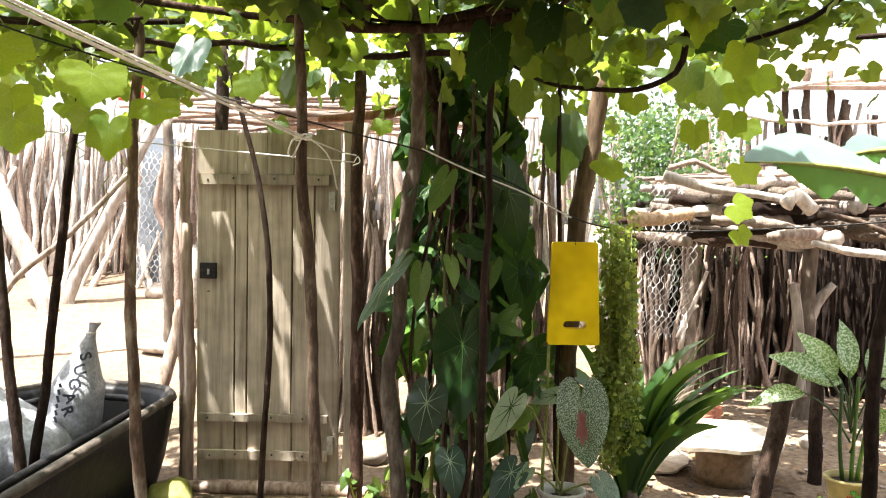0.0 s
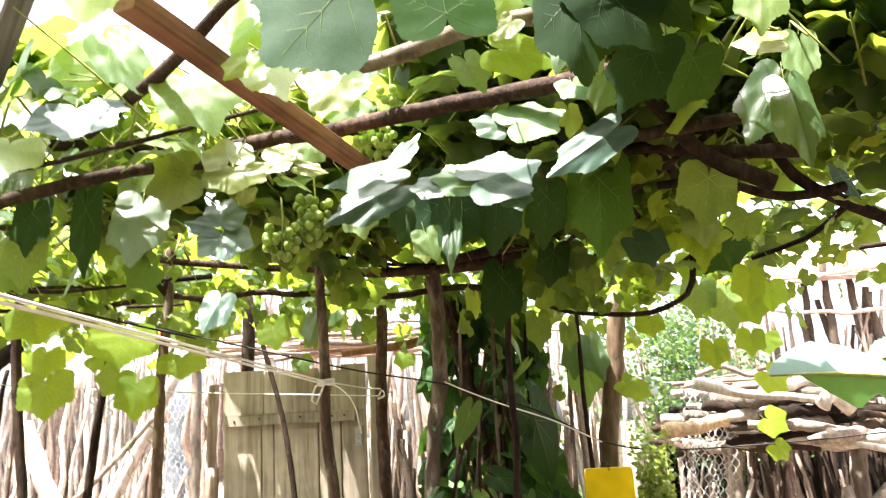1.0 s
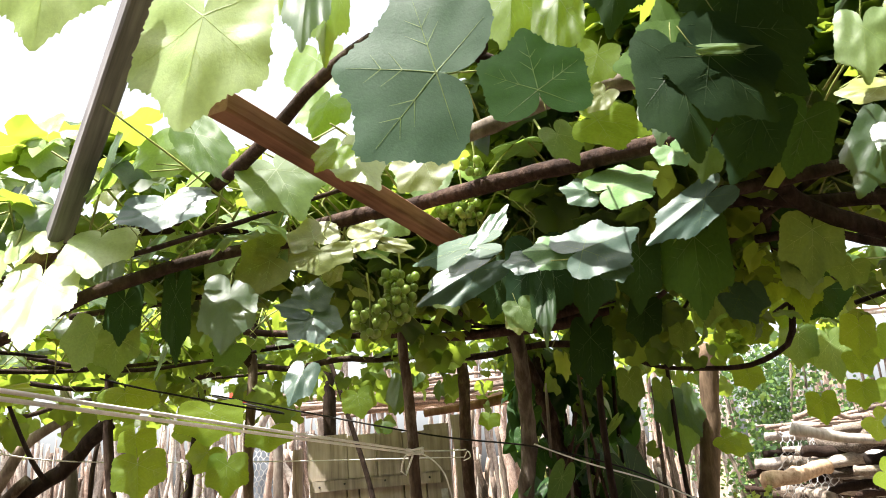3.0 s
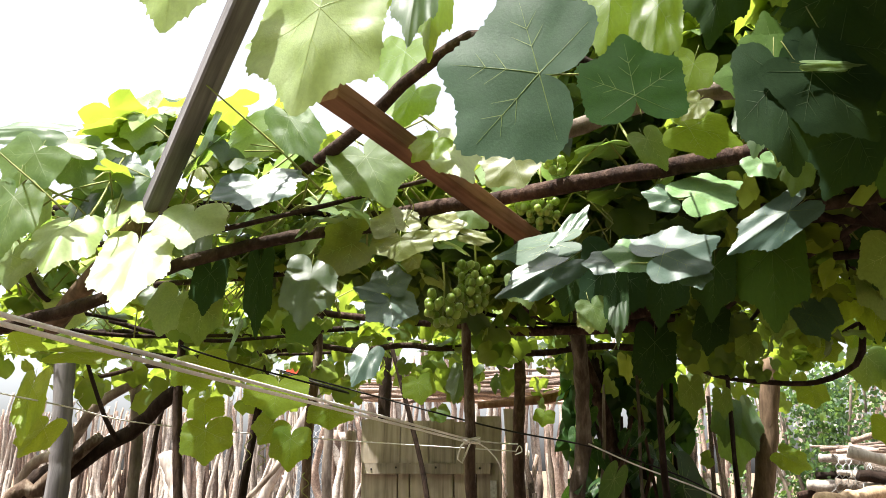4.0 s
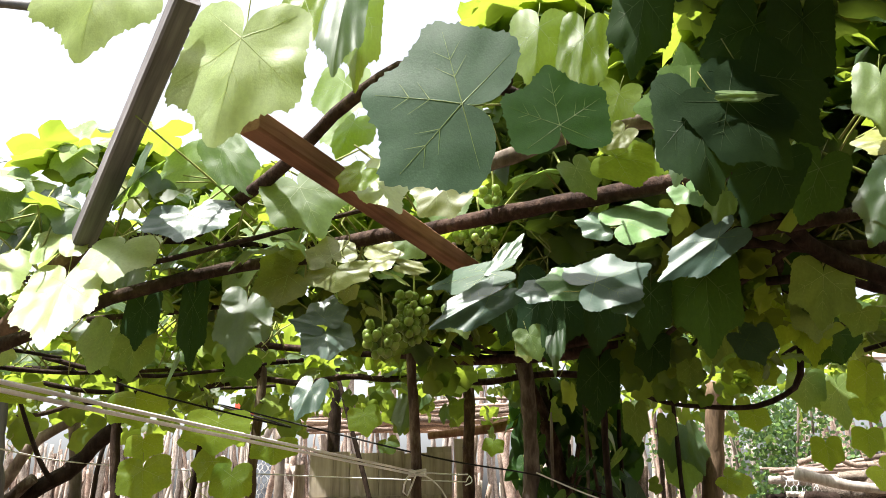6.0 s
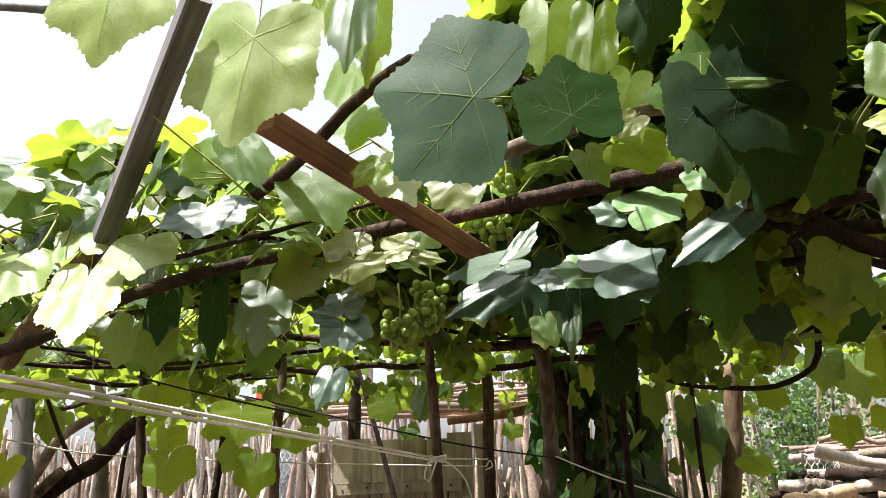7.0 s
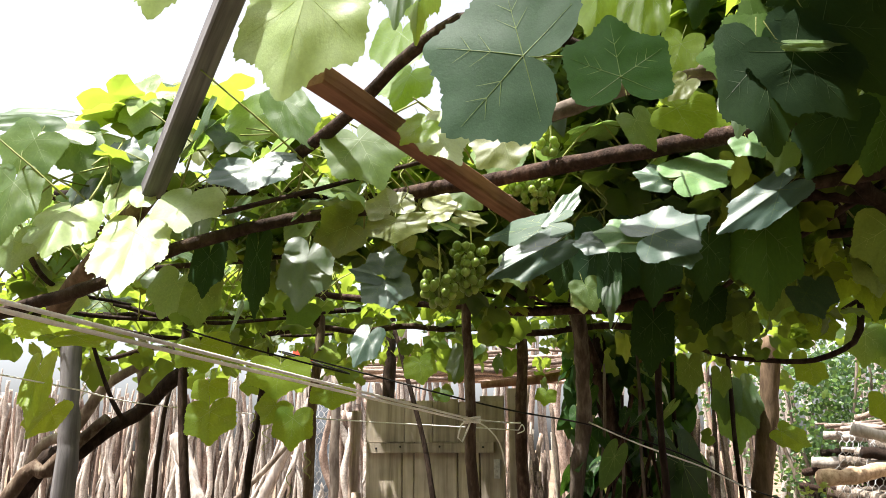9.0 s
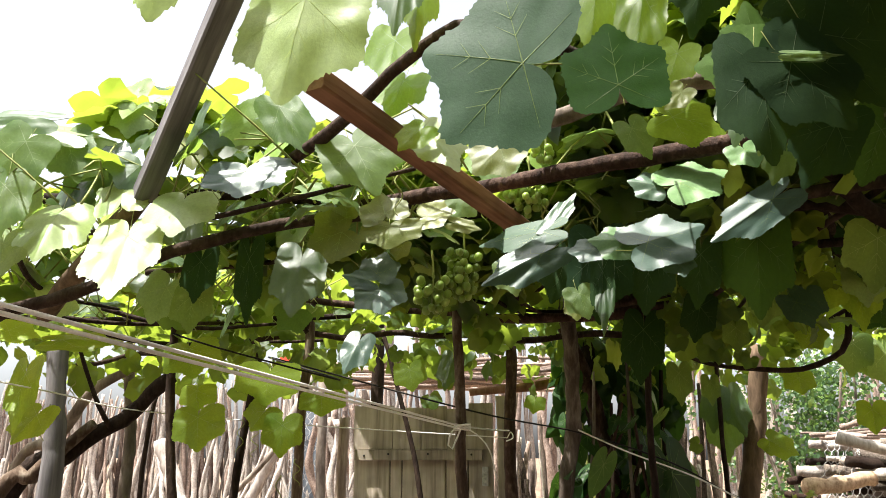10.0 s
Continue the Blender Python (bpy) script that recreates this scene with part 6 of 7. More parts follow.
def banana_leaf(base, tip, width, lift, seed, lean, under=0.42, hang=0.36):
    base, tip = Vector(base), Vector(tip)
    out = (tip - base)
    side = out.cross(Vector((0, 0, 1))).normalized()
    side = (Matrix.Rotation(radians(lean), 3, out) @ side)
    n = 26
    # two colours for one blade: sheen painted above the midrib, backlight below
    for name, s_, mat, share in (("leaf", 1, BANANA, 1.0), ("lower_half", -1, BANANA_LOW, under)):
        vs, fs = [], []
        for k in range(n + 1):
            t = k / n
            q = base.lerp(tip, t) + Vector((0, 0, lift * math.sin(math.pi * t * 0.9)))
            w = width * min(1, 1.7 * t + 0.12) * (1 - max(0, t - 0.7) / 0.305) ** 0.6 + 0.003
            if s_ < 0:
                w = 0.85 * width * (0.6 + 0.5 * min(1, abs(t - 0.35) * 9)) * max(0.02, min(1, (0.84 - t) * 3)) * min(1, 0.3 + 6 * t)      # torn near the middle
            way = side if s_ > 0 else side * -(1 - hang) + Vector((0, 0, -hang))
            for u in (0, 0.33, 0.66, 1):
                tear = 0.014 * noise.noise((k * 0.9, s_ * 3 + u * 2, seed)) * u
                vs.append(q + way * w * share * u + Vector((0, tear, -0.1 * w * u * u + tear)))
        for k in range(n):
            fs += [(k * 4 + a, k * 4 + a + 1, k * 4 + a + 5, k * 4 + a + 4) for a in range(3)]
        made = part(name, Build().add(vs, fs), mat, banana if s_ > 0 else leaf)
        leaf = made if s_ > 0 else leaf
    rib = [base.lerp(tip, t) + Vector((0, 0, lift * math.sin(math.pi * t * 0.9) - 0.004)) for t in np.linspace(0, 1, 8)]
    part("midrib", Build().tube([Vector((2.24, 3.45, 1.33)), *rib], (0.016, 0.012, 0.003), 6, 0.06), PETIOLE, leaf)


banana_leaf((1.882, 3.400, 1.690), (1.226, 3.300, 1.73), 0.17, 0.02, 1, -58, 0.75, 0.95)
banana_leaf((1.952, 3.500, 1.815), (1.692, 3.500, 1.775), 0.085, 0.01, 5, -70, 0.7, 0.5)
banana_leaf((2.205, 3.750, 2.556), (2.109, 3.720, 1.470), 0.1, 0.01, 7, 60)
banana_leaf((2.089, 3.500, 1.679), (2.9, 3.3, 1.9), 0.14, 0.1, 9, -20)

# ---- wood store ----
store = thing("wood_store", "open pole shelter roofed with stacked firewood logs and dead branches", "wood shelter")
WY = 6.0
for pts, r in ((((1.783, 6.000, 1.677), (1.764, 6.000, 1.142), (1.740, 6.000, 0.646), (1.749, 6.000, 0.171)), 0.055), (((2.646, 6.000, 1.516), (2.618, 6.000, 1.188), (2.609, 6.000, 0.654), (2.599, 6.000, 0.159)), 0.06), (((3.292, 6.000, 1.560), (3.319, 6.000, 0.824), (3.312, 6.000, 0.167)), 0.06)):
    p = [Vector(q) for q in pts]
    p.append(Vector((p[-1].x, WY, land(p[-1].x, WY) - 0.05)))
    part("post", Build().tube(p, (r * 0.8, r, r), 9, 0.06, 0.02, 0.3, seed=p[0].x), BARK_PALE, store)
for pts, r in ((((1.802, 5.940, 0.900), (1.722, 5.940, 0.818), (1.684, 5.940, 0.572)), 0.022), (((1.860, 5.940, 1.145), (1.762, 5.940, 0.879), (1.663, 5.940, 0.653)), 0.02), (((2.771, 5.950, 1.069), (2.675, 6.000, 0.901), (2.609, 6.000, 0.654)), 0.045), (((2.466, 5.900, 1.070), (2.501, 5.900, 0.828), (2.540, 5.900, 0.261)), 0.045)):
    part("fork", Build().tube(pts, (r * 0.7, r), 8, 0.05, 0.01, 0.3, seed=r * 99), DRIFT, store, "bleached forked limb")
for x in (1.62, 2.6, 3.6):
    part("bearer", Build().tube([(x, 5.6, 1.36), (x, 7.4, 1.38)], (0.04, 0.04), 8, 0.1, 0.02, 0.2), BARK_PALE, store)
part("back_post", Build().tube([(1.7, 7.3, 0.0), (1.7, 7.3, 1.4)], (0.05, 0.05), 8, 0.1, 0.02), BARK_DARK, store)
part("back_post", Build().tube([(3.4, 7.3, 0.0), (3.4, 7.3, 1.4)], (0.05, 0.05), 8, 0.1, 0.02), BARK_DARK, store)
# added panel that makes the shelter's inside dark
part("back_wall", Build().box((3.2, 0.12, 1.42), (3.1, 7.62, 0.68), None, 0, 0.01, 3), DULL_BROWN, store, "dark panel added to keep light out behind the sticks", smooth=False)
LOGS = [Build().tube([(0, 0, 0), (0.4 * rng.uniform(-1, 1), 0.3 * rng.uniform(-1, 1), 2.7), (0.5 * rng.uniform(-1, 1), 0.3 * rng.uniform(-1, 1), 5.3), (0.4 * rng.uniform(-1, 1), 0, 8)], (0.5, 0.52, 0.42), 10, 0.35, 0.1, 0.45, seed=i + 40).mesh("log", m) for i, m in enumerate((DRIFT, BARK_PEEL, BARK_PALE, BARK_DARK, STEM_GREY, BARK_RED, DRIFT))]


def lying(meshes, parent, at, way, ln, r, name="log"):
    ob = new(name, rng.choice(meshes))
    unit = 8 if meshes is LOGS else 24
    ob.parent = parent
    ob.matrix_basis = Matrix.Translation(at) @ rot_to(way) @ Matrix.Rotation(rng.uniform(0, 6.28), 4, "Z") @ Matrix.Diagonal((2 * r, 2 * r, ln / unit, 1))
    return ob


for row in range(5):
    for k in range(9):
        r = rng.uniform(0.02, 0.042)
        y = 5.5 + 0.2 * k + rng.uniform(-0.04, 0.04)
        x = 1.6 + rng.uniform(-0.26, 0.26) + 0.05 * row
        lying(LOGS, store, (x, y, 1.4 + 0.088 * row + rng.uniform(-0.03, 0.03)), (1, rng.uniform(-0.3, 0.3), rng.uniform(-0.11, 0.11)), rng.uniform(0.4, 0.95), r)
for k in range(60):
    x, y = rng.uniform(1.75, 3.7), rng.uniform(5.4, 7.3)
    lying(LOGS, store, (x, y, rng.uniform(1.4, 1.78)), (1, rng.uniform(-0.8, 0.8), rng.uniform(-0.14, 0.14)), rng.uniform(0.4, 0.9), rng.uniform(0.016, 0.038))
for k in range(60):
    x, y = rng.uniform(1.45, 3.4), rng.uniform(5.4, 6.9)
    lying(STICKS, store, (x, y, 1.83 + rng.uniform(-0.03, 0.05)), (1, rng.uniform(-0.5, 0.5), rng.uniform(-0.03, 0.05)), rng.uniform(0.5, 1.4), rng.uniform(0.008, 0.022), "branch")
for x, z, side in ((2.62, 1.62, 0.3), (2.75, 1.5, -0.2), (3.05, 1.44, 0.5), (2.5, 1.4, -0.5), (3.3, 1.55, 0.2), (1.9, 1.72, -0.35), (2.2, 1.44, 0.6), (2.9, 1.7, 0.9)):
    lying(LOGS, store, (x, 5.32, z), (side, 1, rng.uniform(-0.05, 0.1)), rng.uniform(0.5, 0.9), rng.uniform(0.04, 0.065))
part("trunk", Build().tube([(1.396, 5.350, 1.792), (1.692, 5.300, 1.721), (1.980, 5.300, 1.677), (2.196, 5.300, 1.655)], (0.036, 0.03, 0.024), 10, 0.06, 0.03, 0.35, seed=71), DRIFT, store, "bleached bent trunk lying on the stack")
part("trunk", Build().tube([(2.041, 5.250, 1.400), (2.183, 5.250, 1.416), (2.423, 5.400, 1.454)], (0.03, 0.045), 10, 0.06, 0.02, 0.35, seed=72), STICK, store, "grey broken log jutting from the stack")
part("trunk", Build().tube([(2.130, 5.200, 1.616), (2.206, 5.220, 1.678), (2.320, 5.250, 1.583)], (0.05, 0.04, 0.045), 10, 0.05, 0.03, 0.4, seed=73), DRIFT, store, "forked bleached stump in the stack")
part("trunk", Build().tube([(2.305, 5.200, 1.394), (2.517, 5.200, 1.344), (2.756, 5.200, 1.305)], (0.02, 0.03), 9, 0.06, 0.04, 0.35, seed=74), DRIFT, store)
part("trunk", Build().tube([(1.191, 5.300, 1.510), (1.395, 5.400, 1.524), (1.633, 5.600, 1.548)], (0.05, 0.042), 10, 0.06, 0.02, 0.35, seed=75), LOG_END, store, "thick log with a pale cut end")
part("trunk", Build().tube([(2.292, 5.100, 1.553), (2.465, 5.100, 1.503), (2.742, 5.100, 1.420)], (0.022, 0.016), 8, 0.06, 0.05, 0.35, seed=76), BARK_PEEL, store)
# sticks stacked upright at the back of the shelter
for k in range(190):
    x, y = rng.uniform(1.62, 4.2), rng.uniform(6.5, 7.3)
    # near-black beyond x 2.85, where the shelter lies in shade
    ob = lying(SHADE_STICKS if x > 2.85 else STICKS if rng.random() < 0.4 else DARK_STICKS, store, (x, y, land(x, y) - 0.03), (rng.uniform(-0.2, 0.2), rng.uniform(-0.05, 0.12), 1), rng.uniform(0.95, 1.4), rng.uniform(0.008, 0.026), "stick")


# close near-black row, added as a dark backing
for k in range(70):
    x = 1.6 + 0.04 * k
    lying(SHADE_STICKS, store, (x, 7.45, land(x, 7.45) - 0.03), (rng.uniform(-0.08, 0.08), 0, 1), rng.uniform(1.3, 1.45), rng.uniform(0.03, 0.045), "stick")


def hex_wire(name, corner, across, up, nu, nv, cell, label, gauge=0.0026):
    """Hexagonal wire netting: zigzag wires twisted together in turn."""
    b = Build()
    corner, across, up = Vector(corner), Vector(across).normalized(), Vector(up).normalized()
    off = across.cross(up)
    for i in range(nu):
        pts = []
        for j in range(nv * 2 + 1):
            s = 1 if ((j // 2 + i) % 2 == 0) else -1
            jj = j // 2 + (0.62 if j % 2 else 0.12)
            pts.append(corner + across * (i * cell * 0.5 + 0.22 * cell * s) + up * jj * cell * 0.9 + off * 0.06 * noise.noise((i * 0.35, jj * 0.3, cell)) + across * 0.5 * cell * noise.noise((i * 0.3, jj * 0.22, 5)) + up * 0.6 * cell * noise.noise((i * 0.25, jj * 0.3, 9)))
        b.tube(pts, (gauge,), 3, 0.2, caps=False)
    ob = part(name, b, GALVANISED)
    return tagged(ob, label, "wire netting")


hex_wire("wire_netting", (1.312, 5.850, 0.662), (1, 0.05, 0), (0.12, 0, 1), 17, 27, 0.046, "rusty galvanised chicken wire hung on the wood shelter", 0.0026)
hex_wire("wire_netting", (-3.295, 8.250, 0.778), (1, 0, 0), (0.02, 0, 1), 10, 22, 0.07, "galvanised chicken wire nailed over the back fence", 0.0045)
sheet = part("metal_sheet", Build().box((0.34, 0.012, 1.5), (0, 0, 0.75), None, 0, 0.01, 10), SHEET, smooth=False)
sheet.matrix_world = Matrix.Translation(Vector((-3.160, 8.350, 0.801))) @ Matrix.Rotation(radians(3), 4, "Y")
tagged(sheet, "blue-grey sheet of metal leaning on the back fence", "metal sheet")

# hut with a stick wall behind the wood store
hut = thing("stick_hut", "low hut with bleached stick walls and a faded tile roof", "hut")
for k in range(62):
    x = 3.0 + 0.093 * k + rng.uniform(-0.02, 0.02)
    lying(DARK_STICKS if rng.random() < 0.7 else BLEACHED, hut, (x, 9.2 + rng.uniform(-0.05, 0.05), land(x, 9.2) - 0.05), (rng.gauss(0, 0.13), 0, 1), rng.uniform(2.3, 3.1), rng.uniform(0.02, 0.065), "wall_stick")
for k in range(34):
    x = 2.7 + 0.08 * k + rng.uniform(-0.03, 0.03)
    lying(STICKS, hut, (x, 9.1, land(x, 9.1) - 0.05), (rng.gauss(0, 0.2), 0, 1), rng.uniform(1.9, 2.7), rng.uniform(0.015, 0.035), "wall_stick")
for k in range(7):
    b = Build().box((6.4, 0.36, 0.05), (6.4, 9.15 + 0.3 * k, 3.05 + 0.13 * k), Matrix.Rotation(radians(23), 4, "X"), 0, 0.01, 1)
    part("roof_course", b, TILE, hut, smooth=False)
part("eaves_pole", Build().tube([(3.1, 9.0, 2.95), (4.4, 9.0, 3.06), (6.0, 9.0, 2.98), (9.5, 9.02, 2.95)], (0.025, 0.035), 8, 0.2, 0.05, 0.3), DRIFT, hut)
part("eaves_pole", Build().tube([(2.6, 9.05, 2.7), (4.2, 9.04, 2.62), (6.0, 9.04, 2.72), (9.5, 9.05, 2.6)], (0.02, 0.03), 8, 0.2, 0.05, 0.3), DRIFT, hut)

# shelter roof of sticks behind the gate
shed = thing("stick_shed", "open shed roofed with layers of dry brown sticks behind the gate", "shed")
for x, y in ((-2.3, 6.5), (0.4, 6.5), (-2.3, 7.7), (0.4, 7.7)):
    part("post", Build().tube([(x, y, land(x, y) - 0.05), (x, y, 2.3)], (0.045, 0.04), 8, 0.1, 0.03, 0.2, seed=x), BARK_PALE, shed)
for k in range(46):
    y = rng.uniform(6.35, 7.8)
    lying(STICKS, shed, (rng.uniform(-2.7, -1.2), y, 2.31 + rng.uniform(0, 0.14)), (1, rng.uniform(-0.15, 0.15), rng.uniform(-0.03, 0.03)), rng.uniform(1.2, 2.2), rng.uniform(0.012, 0.028), "roof_stick")
cloth = part("hanging_cloth", Build().box((0.2, 0.012, 0.13), (0, 0, 0), None, 0, 0.02, 6), RED_CLOTH, shed, "faded red cloth hung on the edge")
cloth.matrix_basis = Matrix.Translation(Vector((-2.517, 6.300, 2.449)))

# leaning bleached poles before the back fence
pole("leaning_pole", [(-2.868, 7.900, 2.546), (-3.200, 7.800, 1.850), (-3.679, 7.700, 0.788)], 0.05, 0.06, DRIFT, "bleached pole leaning against the back fence", "pole", "leaning poles")
pole("leaning_pole", [(-4.384, 7.600, 1.834), (-4.085, 7.500, 1.249), (-3.793, 7.400, 0.706)], 0.08, 0.1, DRIFT, "thick bleached trunk leaning against the back fence", "pole", "leaning poles")
pole("leaning_pole", [(-2.573, 6.500, 1.864), (-3.031, 6.400, 1.363), (-3.520, 6.300, 0.873)], 0.022, 0.026, BARK_PALE, "thin brown pole leaning by the back fence", "pole", "leaning poles")
pole("leaning_pole", [(-1.708, 5.200, 0.937), (-1.756, 5.200, 0.719), (-1.809, 5.100, 0.410)], 0.04, 0.05, STICK, "short weathered stump leaning beside the gate", "pole", "leaning poles")
pole("leaning_pole", [(1.898, 4.450, 0.725), (1.847, 4.450, 0.481), (1.720, 4.400, 0.000)], 0.045, 0.055, BARK_DARK, "dark slanting cut stump beside the path", "stump")
pole("leaning_pole", [(2.148, 4.700, 0.753), (2.143, 4.700, 0.431), (2.140, 4.700, 0.173)], 0.035, 0.04, BARK_DARK, "short dark post behind the dumb cane", "stump")

# green shrub behind the yard
shrub = thing("shrub", "leafy bright green shrub behind the wood store", "shrub")
sx, sy = (1.722, 7.600)
for i in range(9):
    a = rng.uniform(0, 6.28)
    part("stem", Build().tube([(sx, sy, land(sx, sy) - 0.05), (sx + 0.2 * math.cos(a), sy + 0.2 * math.sin(a), 1.1), (sx + 0.5 * math.cos(a), sy + 0.4 * math.sin(a), rng.uniform(1.8, 2.5))], (0.03, 0.01), 6, 0.15, 0.05), BARK_PALE, shrub)
oval = [(np.array([(0, 0, 0), (0.3, 0.35, 0.06), (0.22, 0.75, 0.05), (0, 1, 0), (-0.22, 0.75, 0.05), (-0.3, 0.35, 0.06)]), [(0, 1, 2, 3, 4, 5)])]
spots = []
clumps = [(sx + rng.gauss(0.05, 0.38), sy + rng.gauss(0, 0.3), rng.uniform(0.7, 2.5)) for _ in range(120)]
for c in clumps:
    for k in range(64):
        q = Vector(c) + Vector([rng.gauss(0, 0.1) for _ in range(3)])
        spots.append(Matrix.Translation(q) @ Euler([rng.uniform(0, 6.28) for _ in range(3)]).to_matrix().to_4x4() @ Matrix.Scale(rng.uniform(0.03, 0.062), 4))
leaf_mass("crown", SHRUB, spots, shrub, "bright green leaves of the shrub", oval)

# ---- board on a drum, stones, bricks ----
dx, dy, _ = (1.637, 4.750, 0.153)
drum = thing("clay_drum", "buff clay pot standing upside down on the earth", "pot")
part("body", Build().lathe([(0.15, -0.02), (0.155, 0.05), (0.16, 0.16), (0.158, 0.22), (0.15, 0.235), (0.0, 0.24)], 26, (dx, dy, 0.0)), CLAY, drum)
bb = Build()
ring = [(0.42 * (1 + 0.16 * noise.noise((math.cos(a) * 1.7, math.sin(a) * 1.7, 8))) * math.cos(a), 0.3 * (1 + 0.2 * noise.noise((math.cos(a) * 2, math.sin(a) * 2, 5))) * math.sin(a)) for a in np.linspace(0, 2 * math.pi, 30)[:-1]]
nr = len(ring)
bb.add([(x, y, z + 0.02 * noise.noise((x * 3, y * 3, 2))) for z in (0.0, 0.022) for x, y in ring], [tuple(range(nr - 1, -1, -1)), tuple(nr + i for i in range(nr))] + [(i, (i + 1) % nr, nr + (i + 1) % nr, nr + i) for i in range(nr)])
board = part("broken_board", bb, SLAB, smooth=False)
board.matrix_world = pose(dx - 0.07, dy - 0.02, 0.252, 4, 2, 8)
tagged(board, "pale broken board with ragged edges resting on a clay pot", "board")
board2 = part("broken_board", bb, SLAB, smooth=False)
board2.matrix_world = pose(*(1.320, 5.000), 0.03, 2, -3, 60) @ Matrix.Scale(0.6, 4)
tagged(board2, "pale broken board lying flat on the earth", "board")


def boulder(name, at, size, mat, label, squash=0.7, seed=0):
    b = Build()
    b.lathe([(0.001, -1)] + [(math.sin(a), -math.cos(a)) for a in np.linspace(0.4, 2.74, 7)] + [(0.001, 1)], 14)
    b.v = [tuple(Vector(v) * size * (1 + 0.28 * noise.noise(Vector(v) * 1.3 + Vector((seed, 0, 0))))) for v in b.v]
    b.v = [(x, y, z * squash) for x, y, z in b.v]
    ob = part(name, b, mat)
    ob.location = (at[0], at[1], land(at[0], at[1]) + size * squash * 0.55)
    return tagged(ob, label, "stone", "loose stones")


LUMP_GREEN = rough_surface("yellow_green_lump", (0.16, 0.17, 0.04), (0.32, 0.32, 0.1), (0.46, 0.44, 0.2), 14, vary=0)
# yellow-green lump of unknown kind, shaped as a boulder
boulder("stone", (-1.346, 4.000), 0.13, LUMP_GREEN, "rounded yellow-green lump beside the gate", 0.8, 3)
boulder("stone", (-2.337, 6.600), 0.2, STONE, "flat pale stone on the sunlit ground", 0.35, 5)
boulder("stone", (2.408, 5.400), 0.07, STONE, "small brown stone on the shaded earth", 0.7, 6)
boulder("stone", (-2.976, 8.000), 0.12, STONE, "pale stone at the foot of the back fence", 0.7, 7)
boulder("stone", (-0.445, 4.900), 0.1, STONE, "grey stone behind the gate post", 0.7, 8)
for x, y, rz in ((1258, 700, 20), (1275, 690, -10), (1240, 712, 60)):
    ob = part("brick", Build().box((0.21, 0.1, 0.065), (0, 0, 0.033), None, 0, 0.003), BRICK_RED, smooth=False)
    bx, by = (1.875, 5.850)
    bx += (x - 1258) / 300
    by += (705 - y) / 60
    ob.matrix_world = pose(bx, by, land(bx, by), 0, 0, rz)
    tagged(ob, "broken red brick lying beside the shelter post", "brick", "loose bricks")
rubble = Build()
for k in range(420):
    x, y = rng.uniform(0.6, 3.4), rng.uniform(4.0, 6.8)
    r = rng.uniform(0.006, 0.022)
    z = land(x, y)
    rubble.add([(x + r * math.cos(a) * rng.uniform(0.7, 1.2), y + r * math.sin(a), z + h * r) for h in (0, 0.8) for a in (0, 1.25, 2.5, 3.8, 5)], [(5, 6, 7, 8, 9), *[(i, (i + 1) % 5, 5 + (i + 1) % 5, 5 + i) for i in range(5)]])
tagged(part("gravel", rubble, STONE, smooth=False), "scattered small stones and clods on the earth", "gravel", "", "stuff")
spots = []
for k in range(500):
    x, y = rng.uniform(-1.2, 3.4), rng.uniform(3.0, 6.8)
    spots.append(Matrix.Translation((x, y, land(x, y) + 0.008)) @ Euler((rng.uniform(-0.5, 0.5), rng.uniform(-0.5, 0.5), rng.uniform(0, 6.28))).to_matrix().to_4x4() @ Matrix.Scale(rng.uniform(0.03, 0.08), 4))
ob = leaf_mass("leaf_litter", LITTER, spots, None, "dry brown leaves scattered on the ground", oval)
tagged(ob, "", "leaf litter", "", "stuff")

# ---- black trough with a sack ----
trough = thing("black_trough", "long black rubber trough with a thick rolled rim", "trough")
TX, TY0, TY1, TZ = -1.44, 2.2, 4.62, 0.5


def trough_line(off, z):
    """Rounded loop of the trough, off metres inwards of its outer edge."""
    x1, x0, y0, y1 = TX - off, TX - 0.95 + off, TY0 + off, TY1 - off
    rr = 0.38 - off * 0.8
    pts = []
    for cx, cy, a0 in ((x1 - rr, y1 - rr, 0), (x0 + rr, y1 - rr, 90), (x0 + rr, y0 + rr, 180), (x1 - rr, y0 + rr, 270)):
        pts += [(cx + rr * math.cos(radians(a0 + k * 15)), cy + rr * math.sin(radians(a0 + k * 15)), z + 0.012 * noise.noise((cx + k, cy, z))) for k in range(7)]
    return pts


loops = [trough_line(0.1, -0.02), trough_line(0.04, 0.2), trough_line(0.0, TZ - 0.05), trough_line(0.0, TZ), trough_line(0.03, TZ + 0.012), trough_line(0.05, TZ - 0.02), trough_line(0.09, 0.25), trough_line(0.16, 0.08)]
nl = len(loops[0])
b = Build().add([p for lo in loops for p in lo], [(k * nl + i, k * nl + (i + 1) % nl, (k + 1) * nl + (i + 1) % nl, (k + 1) * nl + i) for k in range(len(loops) - 1) for i in range(nl)] + [tuple((len(loops) - 1) * nl + i for i in range(nl))])
part("body", b, BLACK_RUBBER, trough)
for off, z in ((0.005, TZ + 0.01), (0.15, TZ - 0.03)):
    lo = trough_line(off, z)
    part("rim", Build().tube(lo + lo[:2], (0.024 if off < 0.1 else 0.02,), 8, 0.06, caps=False), RIM if off < 0.1 else BLACK_RUBBER, trough, "rolled dusty rim, the outer roll paled for sunlight")
sack = thing("sack", "pale woven plastic sack with dark print tied at its top", "sack")
sc = Vector((-1.820, 3.950, 0.436))


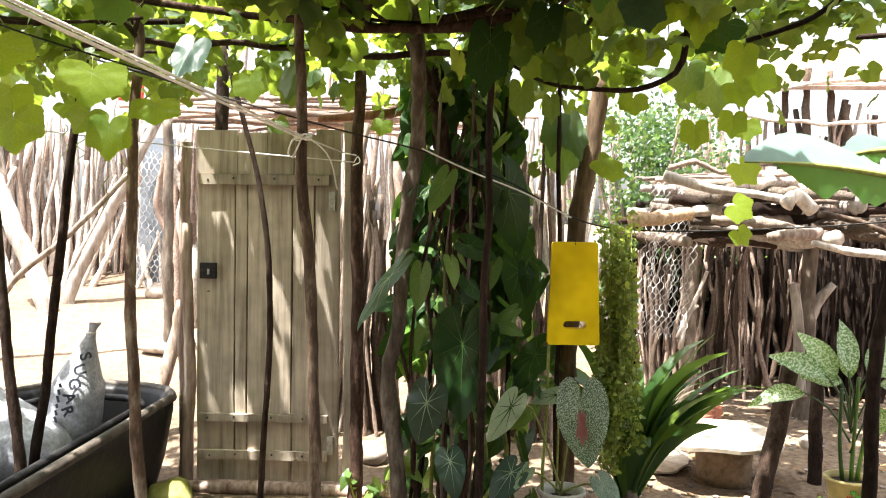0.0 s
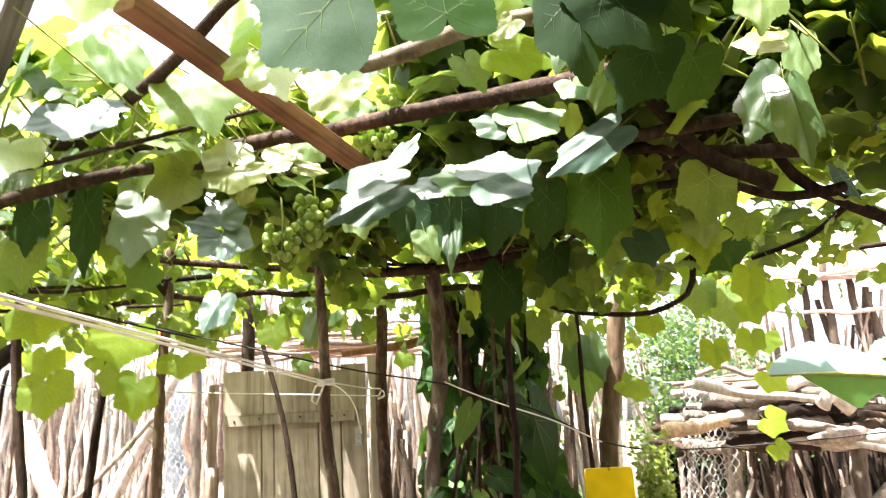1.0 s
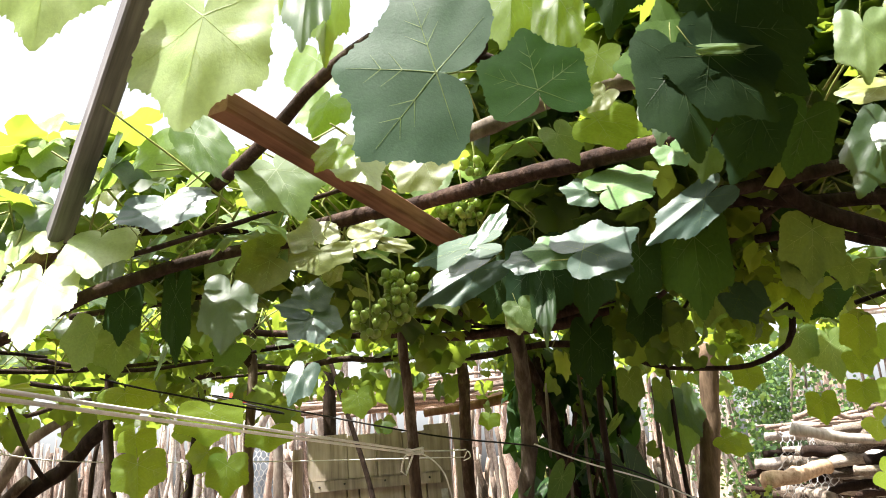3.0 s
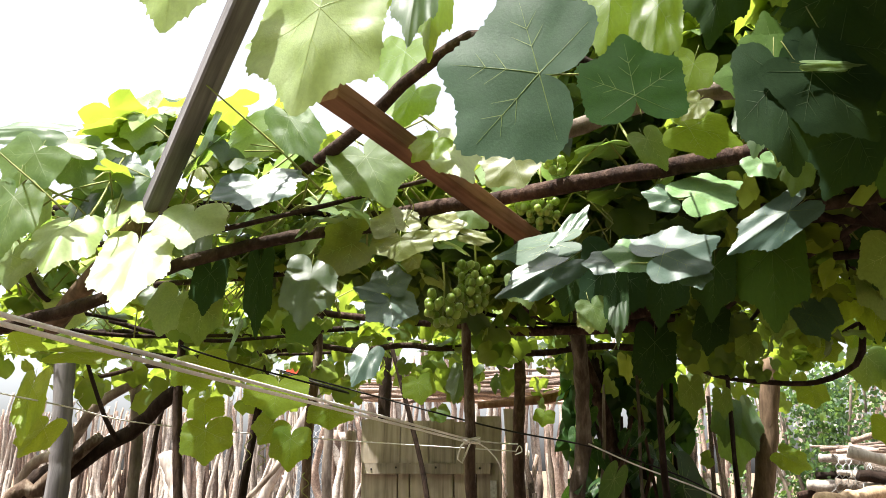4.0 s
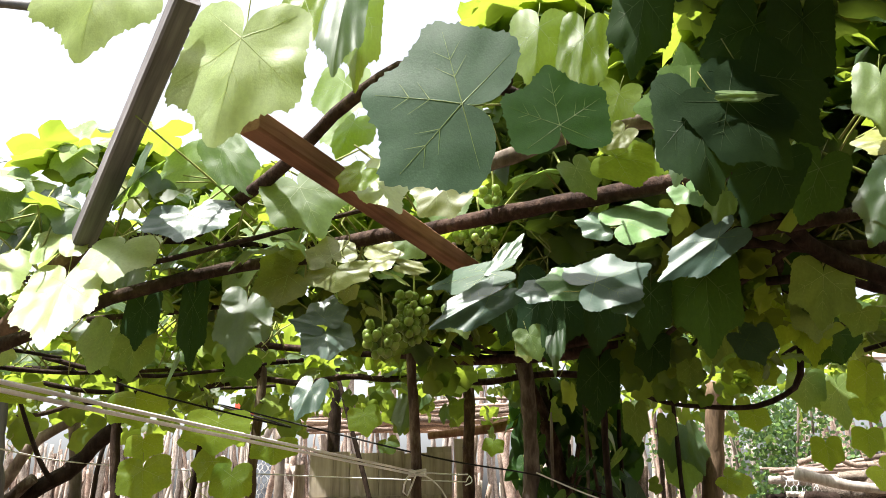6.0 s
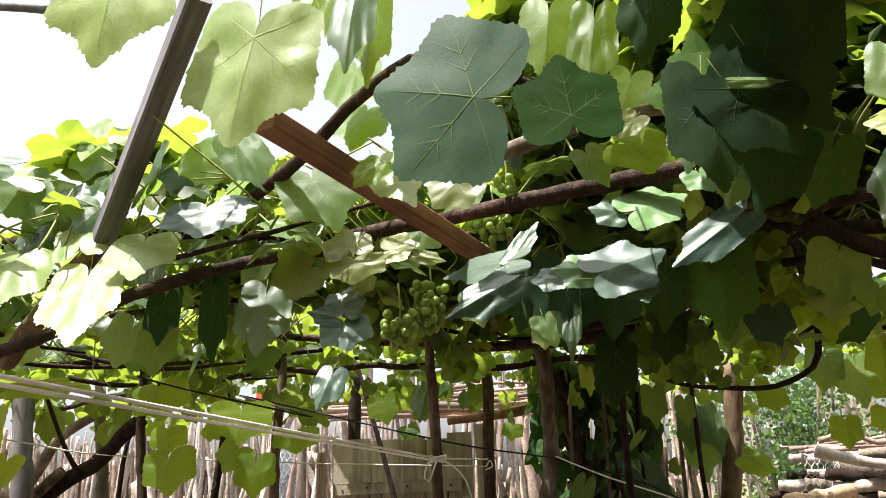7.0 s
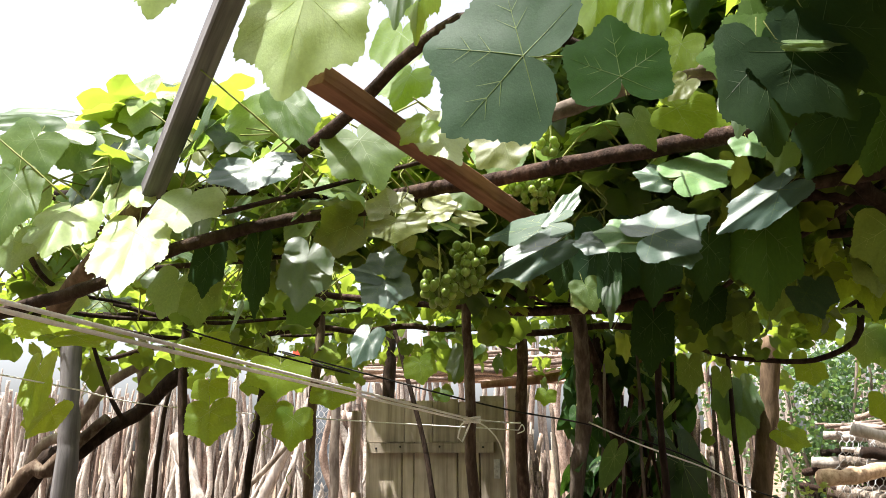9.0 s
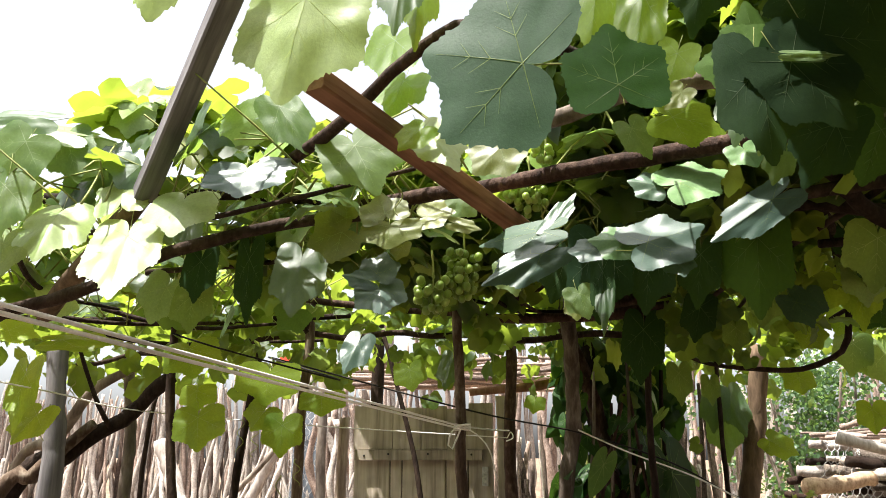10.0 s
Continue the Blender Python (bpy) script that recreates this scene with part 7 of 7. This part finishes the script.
def bag(w, d, h, lean, neck, seed):
    """A filled sack drawn in to a tied neck, with creases that run up to it."""
    b = Build()
    n, rows = 40, 16
    vs, fs = [], []
    for k in range(rows + 1):
        t = k / rows
        fill = min(1, 0.75 + t * 1.2) * (1 - 0.2 * t) if t < 0.45 else (0.91 - (t - 0.45) * (0.91 - neck) / 0.47 if t < 0.92 else neck + (t - 0.92) * 1.2)
        for i in range(n):
            a = 2 * math.pi * i / n
            crease = 1 + (0.05 + 0.25 * max(0, t - 0.45)) * noise.noise((math.cos(a) * 4, math.sin(a) * 4, seed + t * 0.6)) + 0.05 * noise.noise((math.cos(a) * 2, t * 5, seed))
            ca, sa = math.cos(a), math.sin(a)
            x = math.copysign(abs(ca) ** 0.7, ca) * w * fill * crease
            y = math.copysign(abs(sa) ** 0.7, sa) * d * fill * crease
            vs.append((x + lean * t * t * h, y, t * h))
    for k in range(rows):
        fs += [(k * n + i, k * n + (i + 1) % n, (k + 1) * n + (i + 1) % n, (k + 1) * n + i) for i in range(n)]
    fs.append(tuple(range(n - 1, -1, -1)))
    return b.add(vs, fs)


body = part("body", bag(0.14, 0.12, 0.6, 0.2, 0.1, 2.0), SACK, sack)
body.location = sc + Vector((0, 0, -0.08))
for k, letter in enumerate("SUGAR"):
    t = 0.74 - 0.105 * k
    fill = (1 - 0.2 * t) if t < 0.45 else 0.91 - (t - 0.45) * 0.81 / 0.47
    font = bpy.data.curves.new("letter", "FONT")
    font.body, font.size, font.extrude, font.align_x, font.align_y, font.offset = letter, 0.075, 0.001, "CENTER", "CENTER", 0.002
    font.materials.append(INK)
    ob = new("letter", font)
    ob.parent = sack
    ob.matrix_basis = Matrix.Translation(sc + Vector((0.035 + 0.12 * t * t, -0.12 * fill * 1.1 - 0.012, t * 0.6 - 0.08))) @ Matrix.Rotation(radians(8), 4, "Z") @ Matrix.Rotation(radians(-14 if t > 0.45 else 4), 4, "X") @ Matrix.Rotation(radians(70), 4, "Y") @ Matrix.Rotation(radians(90), 4, "X")
for k in range(7):
    t = 0.52 - 0.055 * k
    pr = part("print", Build().box((0.012, 0.004, 0.02 + 0.006 * (k % 3)), (0, 0, 0)), INK, sack, smooth=False)
    pr.matrix_basis = Matrix.Translation(sc + Vector((-0.022 + 0.1 * t * t, -0.12 * (1 - 0.2 * t) * 1.05 - 0.008, t * 0.6 - 0.08))) @ Matrix.Rotation(radians(-14), 4, "Y")
part("tie", Build().tube([sc + Vector((0.1 + 0.022 * math.cos(q), 0.02 * math.sin(q), 0.47)) for q in np.linspace(0, 6.3, 9)], (0.006,), 5, 0.02), ROPE, sack)
sack2 = thing("sack", "grey woven plastic sack slumped in the trough", "sack")
part("body", bag(0.24, 0.16, 0.44, -0.5, 0.2, 5.0), SACK, sack2).location = Vector((-1.915, 3.750, 0.378)) + Vector((-0.02, 0, -0.12))

# ---- unseen wall and eaves added behind the camera to cut fill light ----
wall_house = tagged(part("wall_house", Build().box((11, 0.2, 2.9), (0.5, -2.7, 1.42)), DULL_BROWN, smooth=False), "plain brown wall added out of view to cut fill light", "wall", "", "structure")
roof_house = tagged(part("roof_house", Build().box((11.6, 2.2, 0.08), (0.5, -2.6, 2.92), Matrix.Rotation(radians(-6), 4, "X")), TILE, smooth=False), "plain tiled eaves added out of view above the wall", "roof", "", "structure")
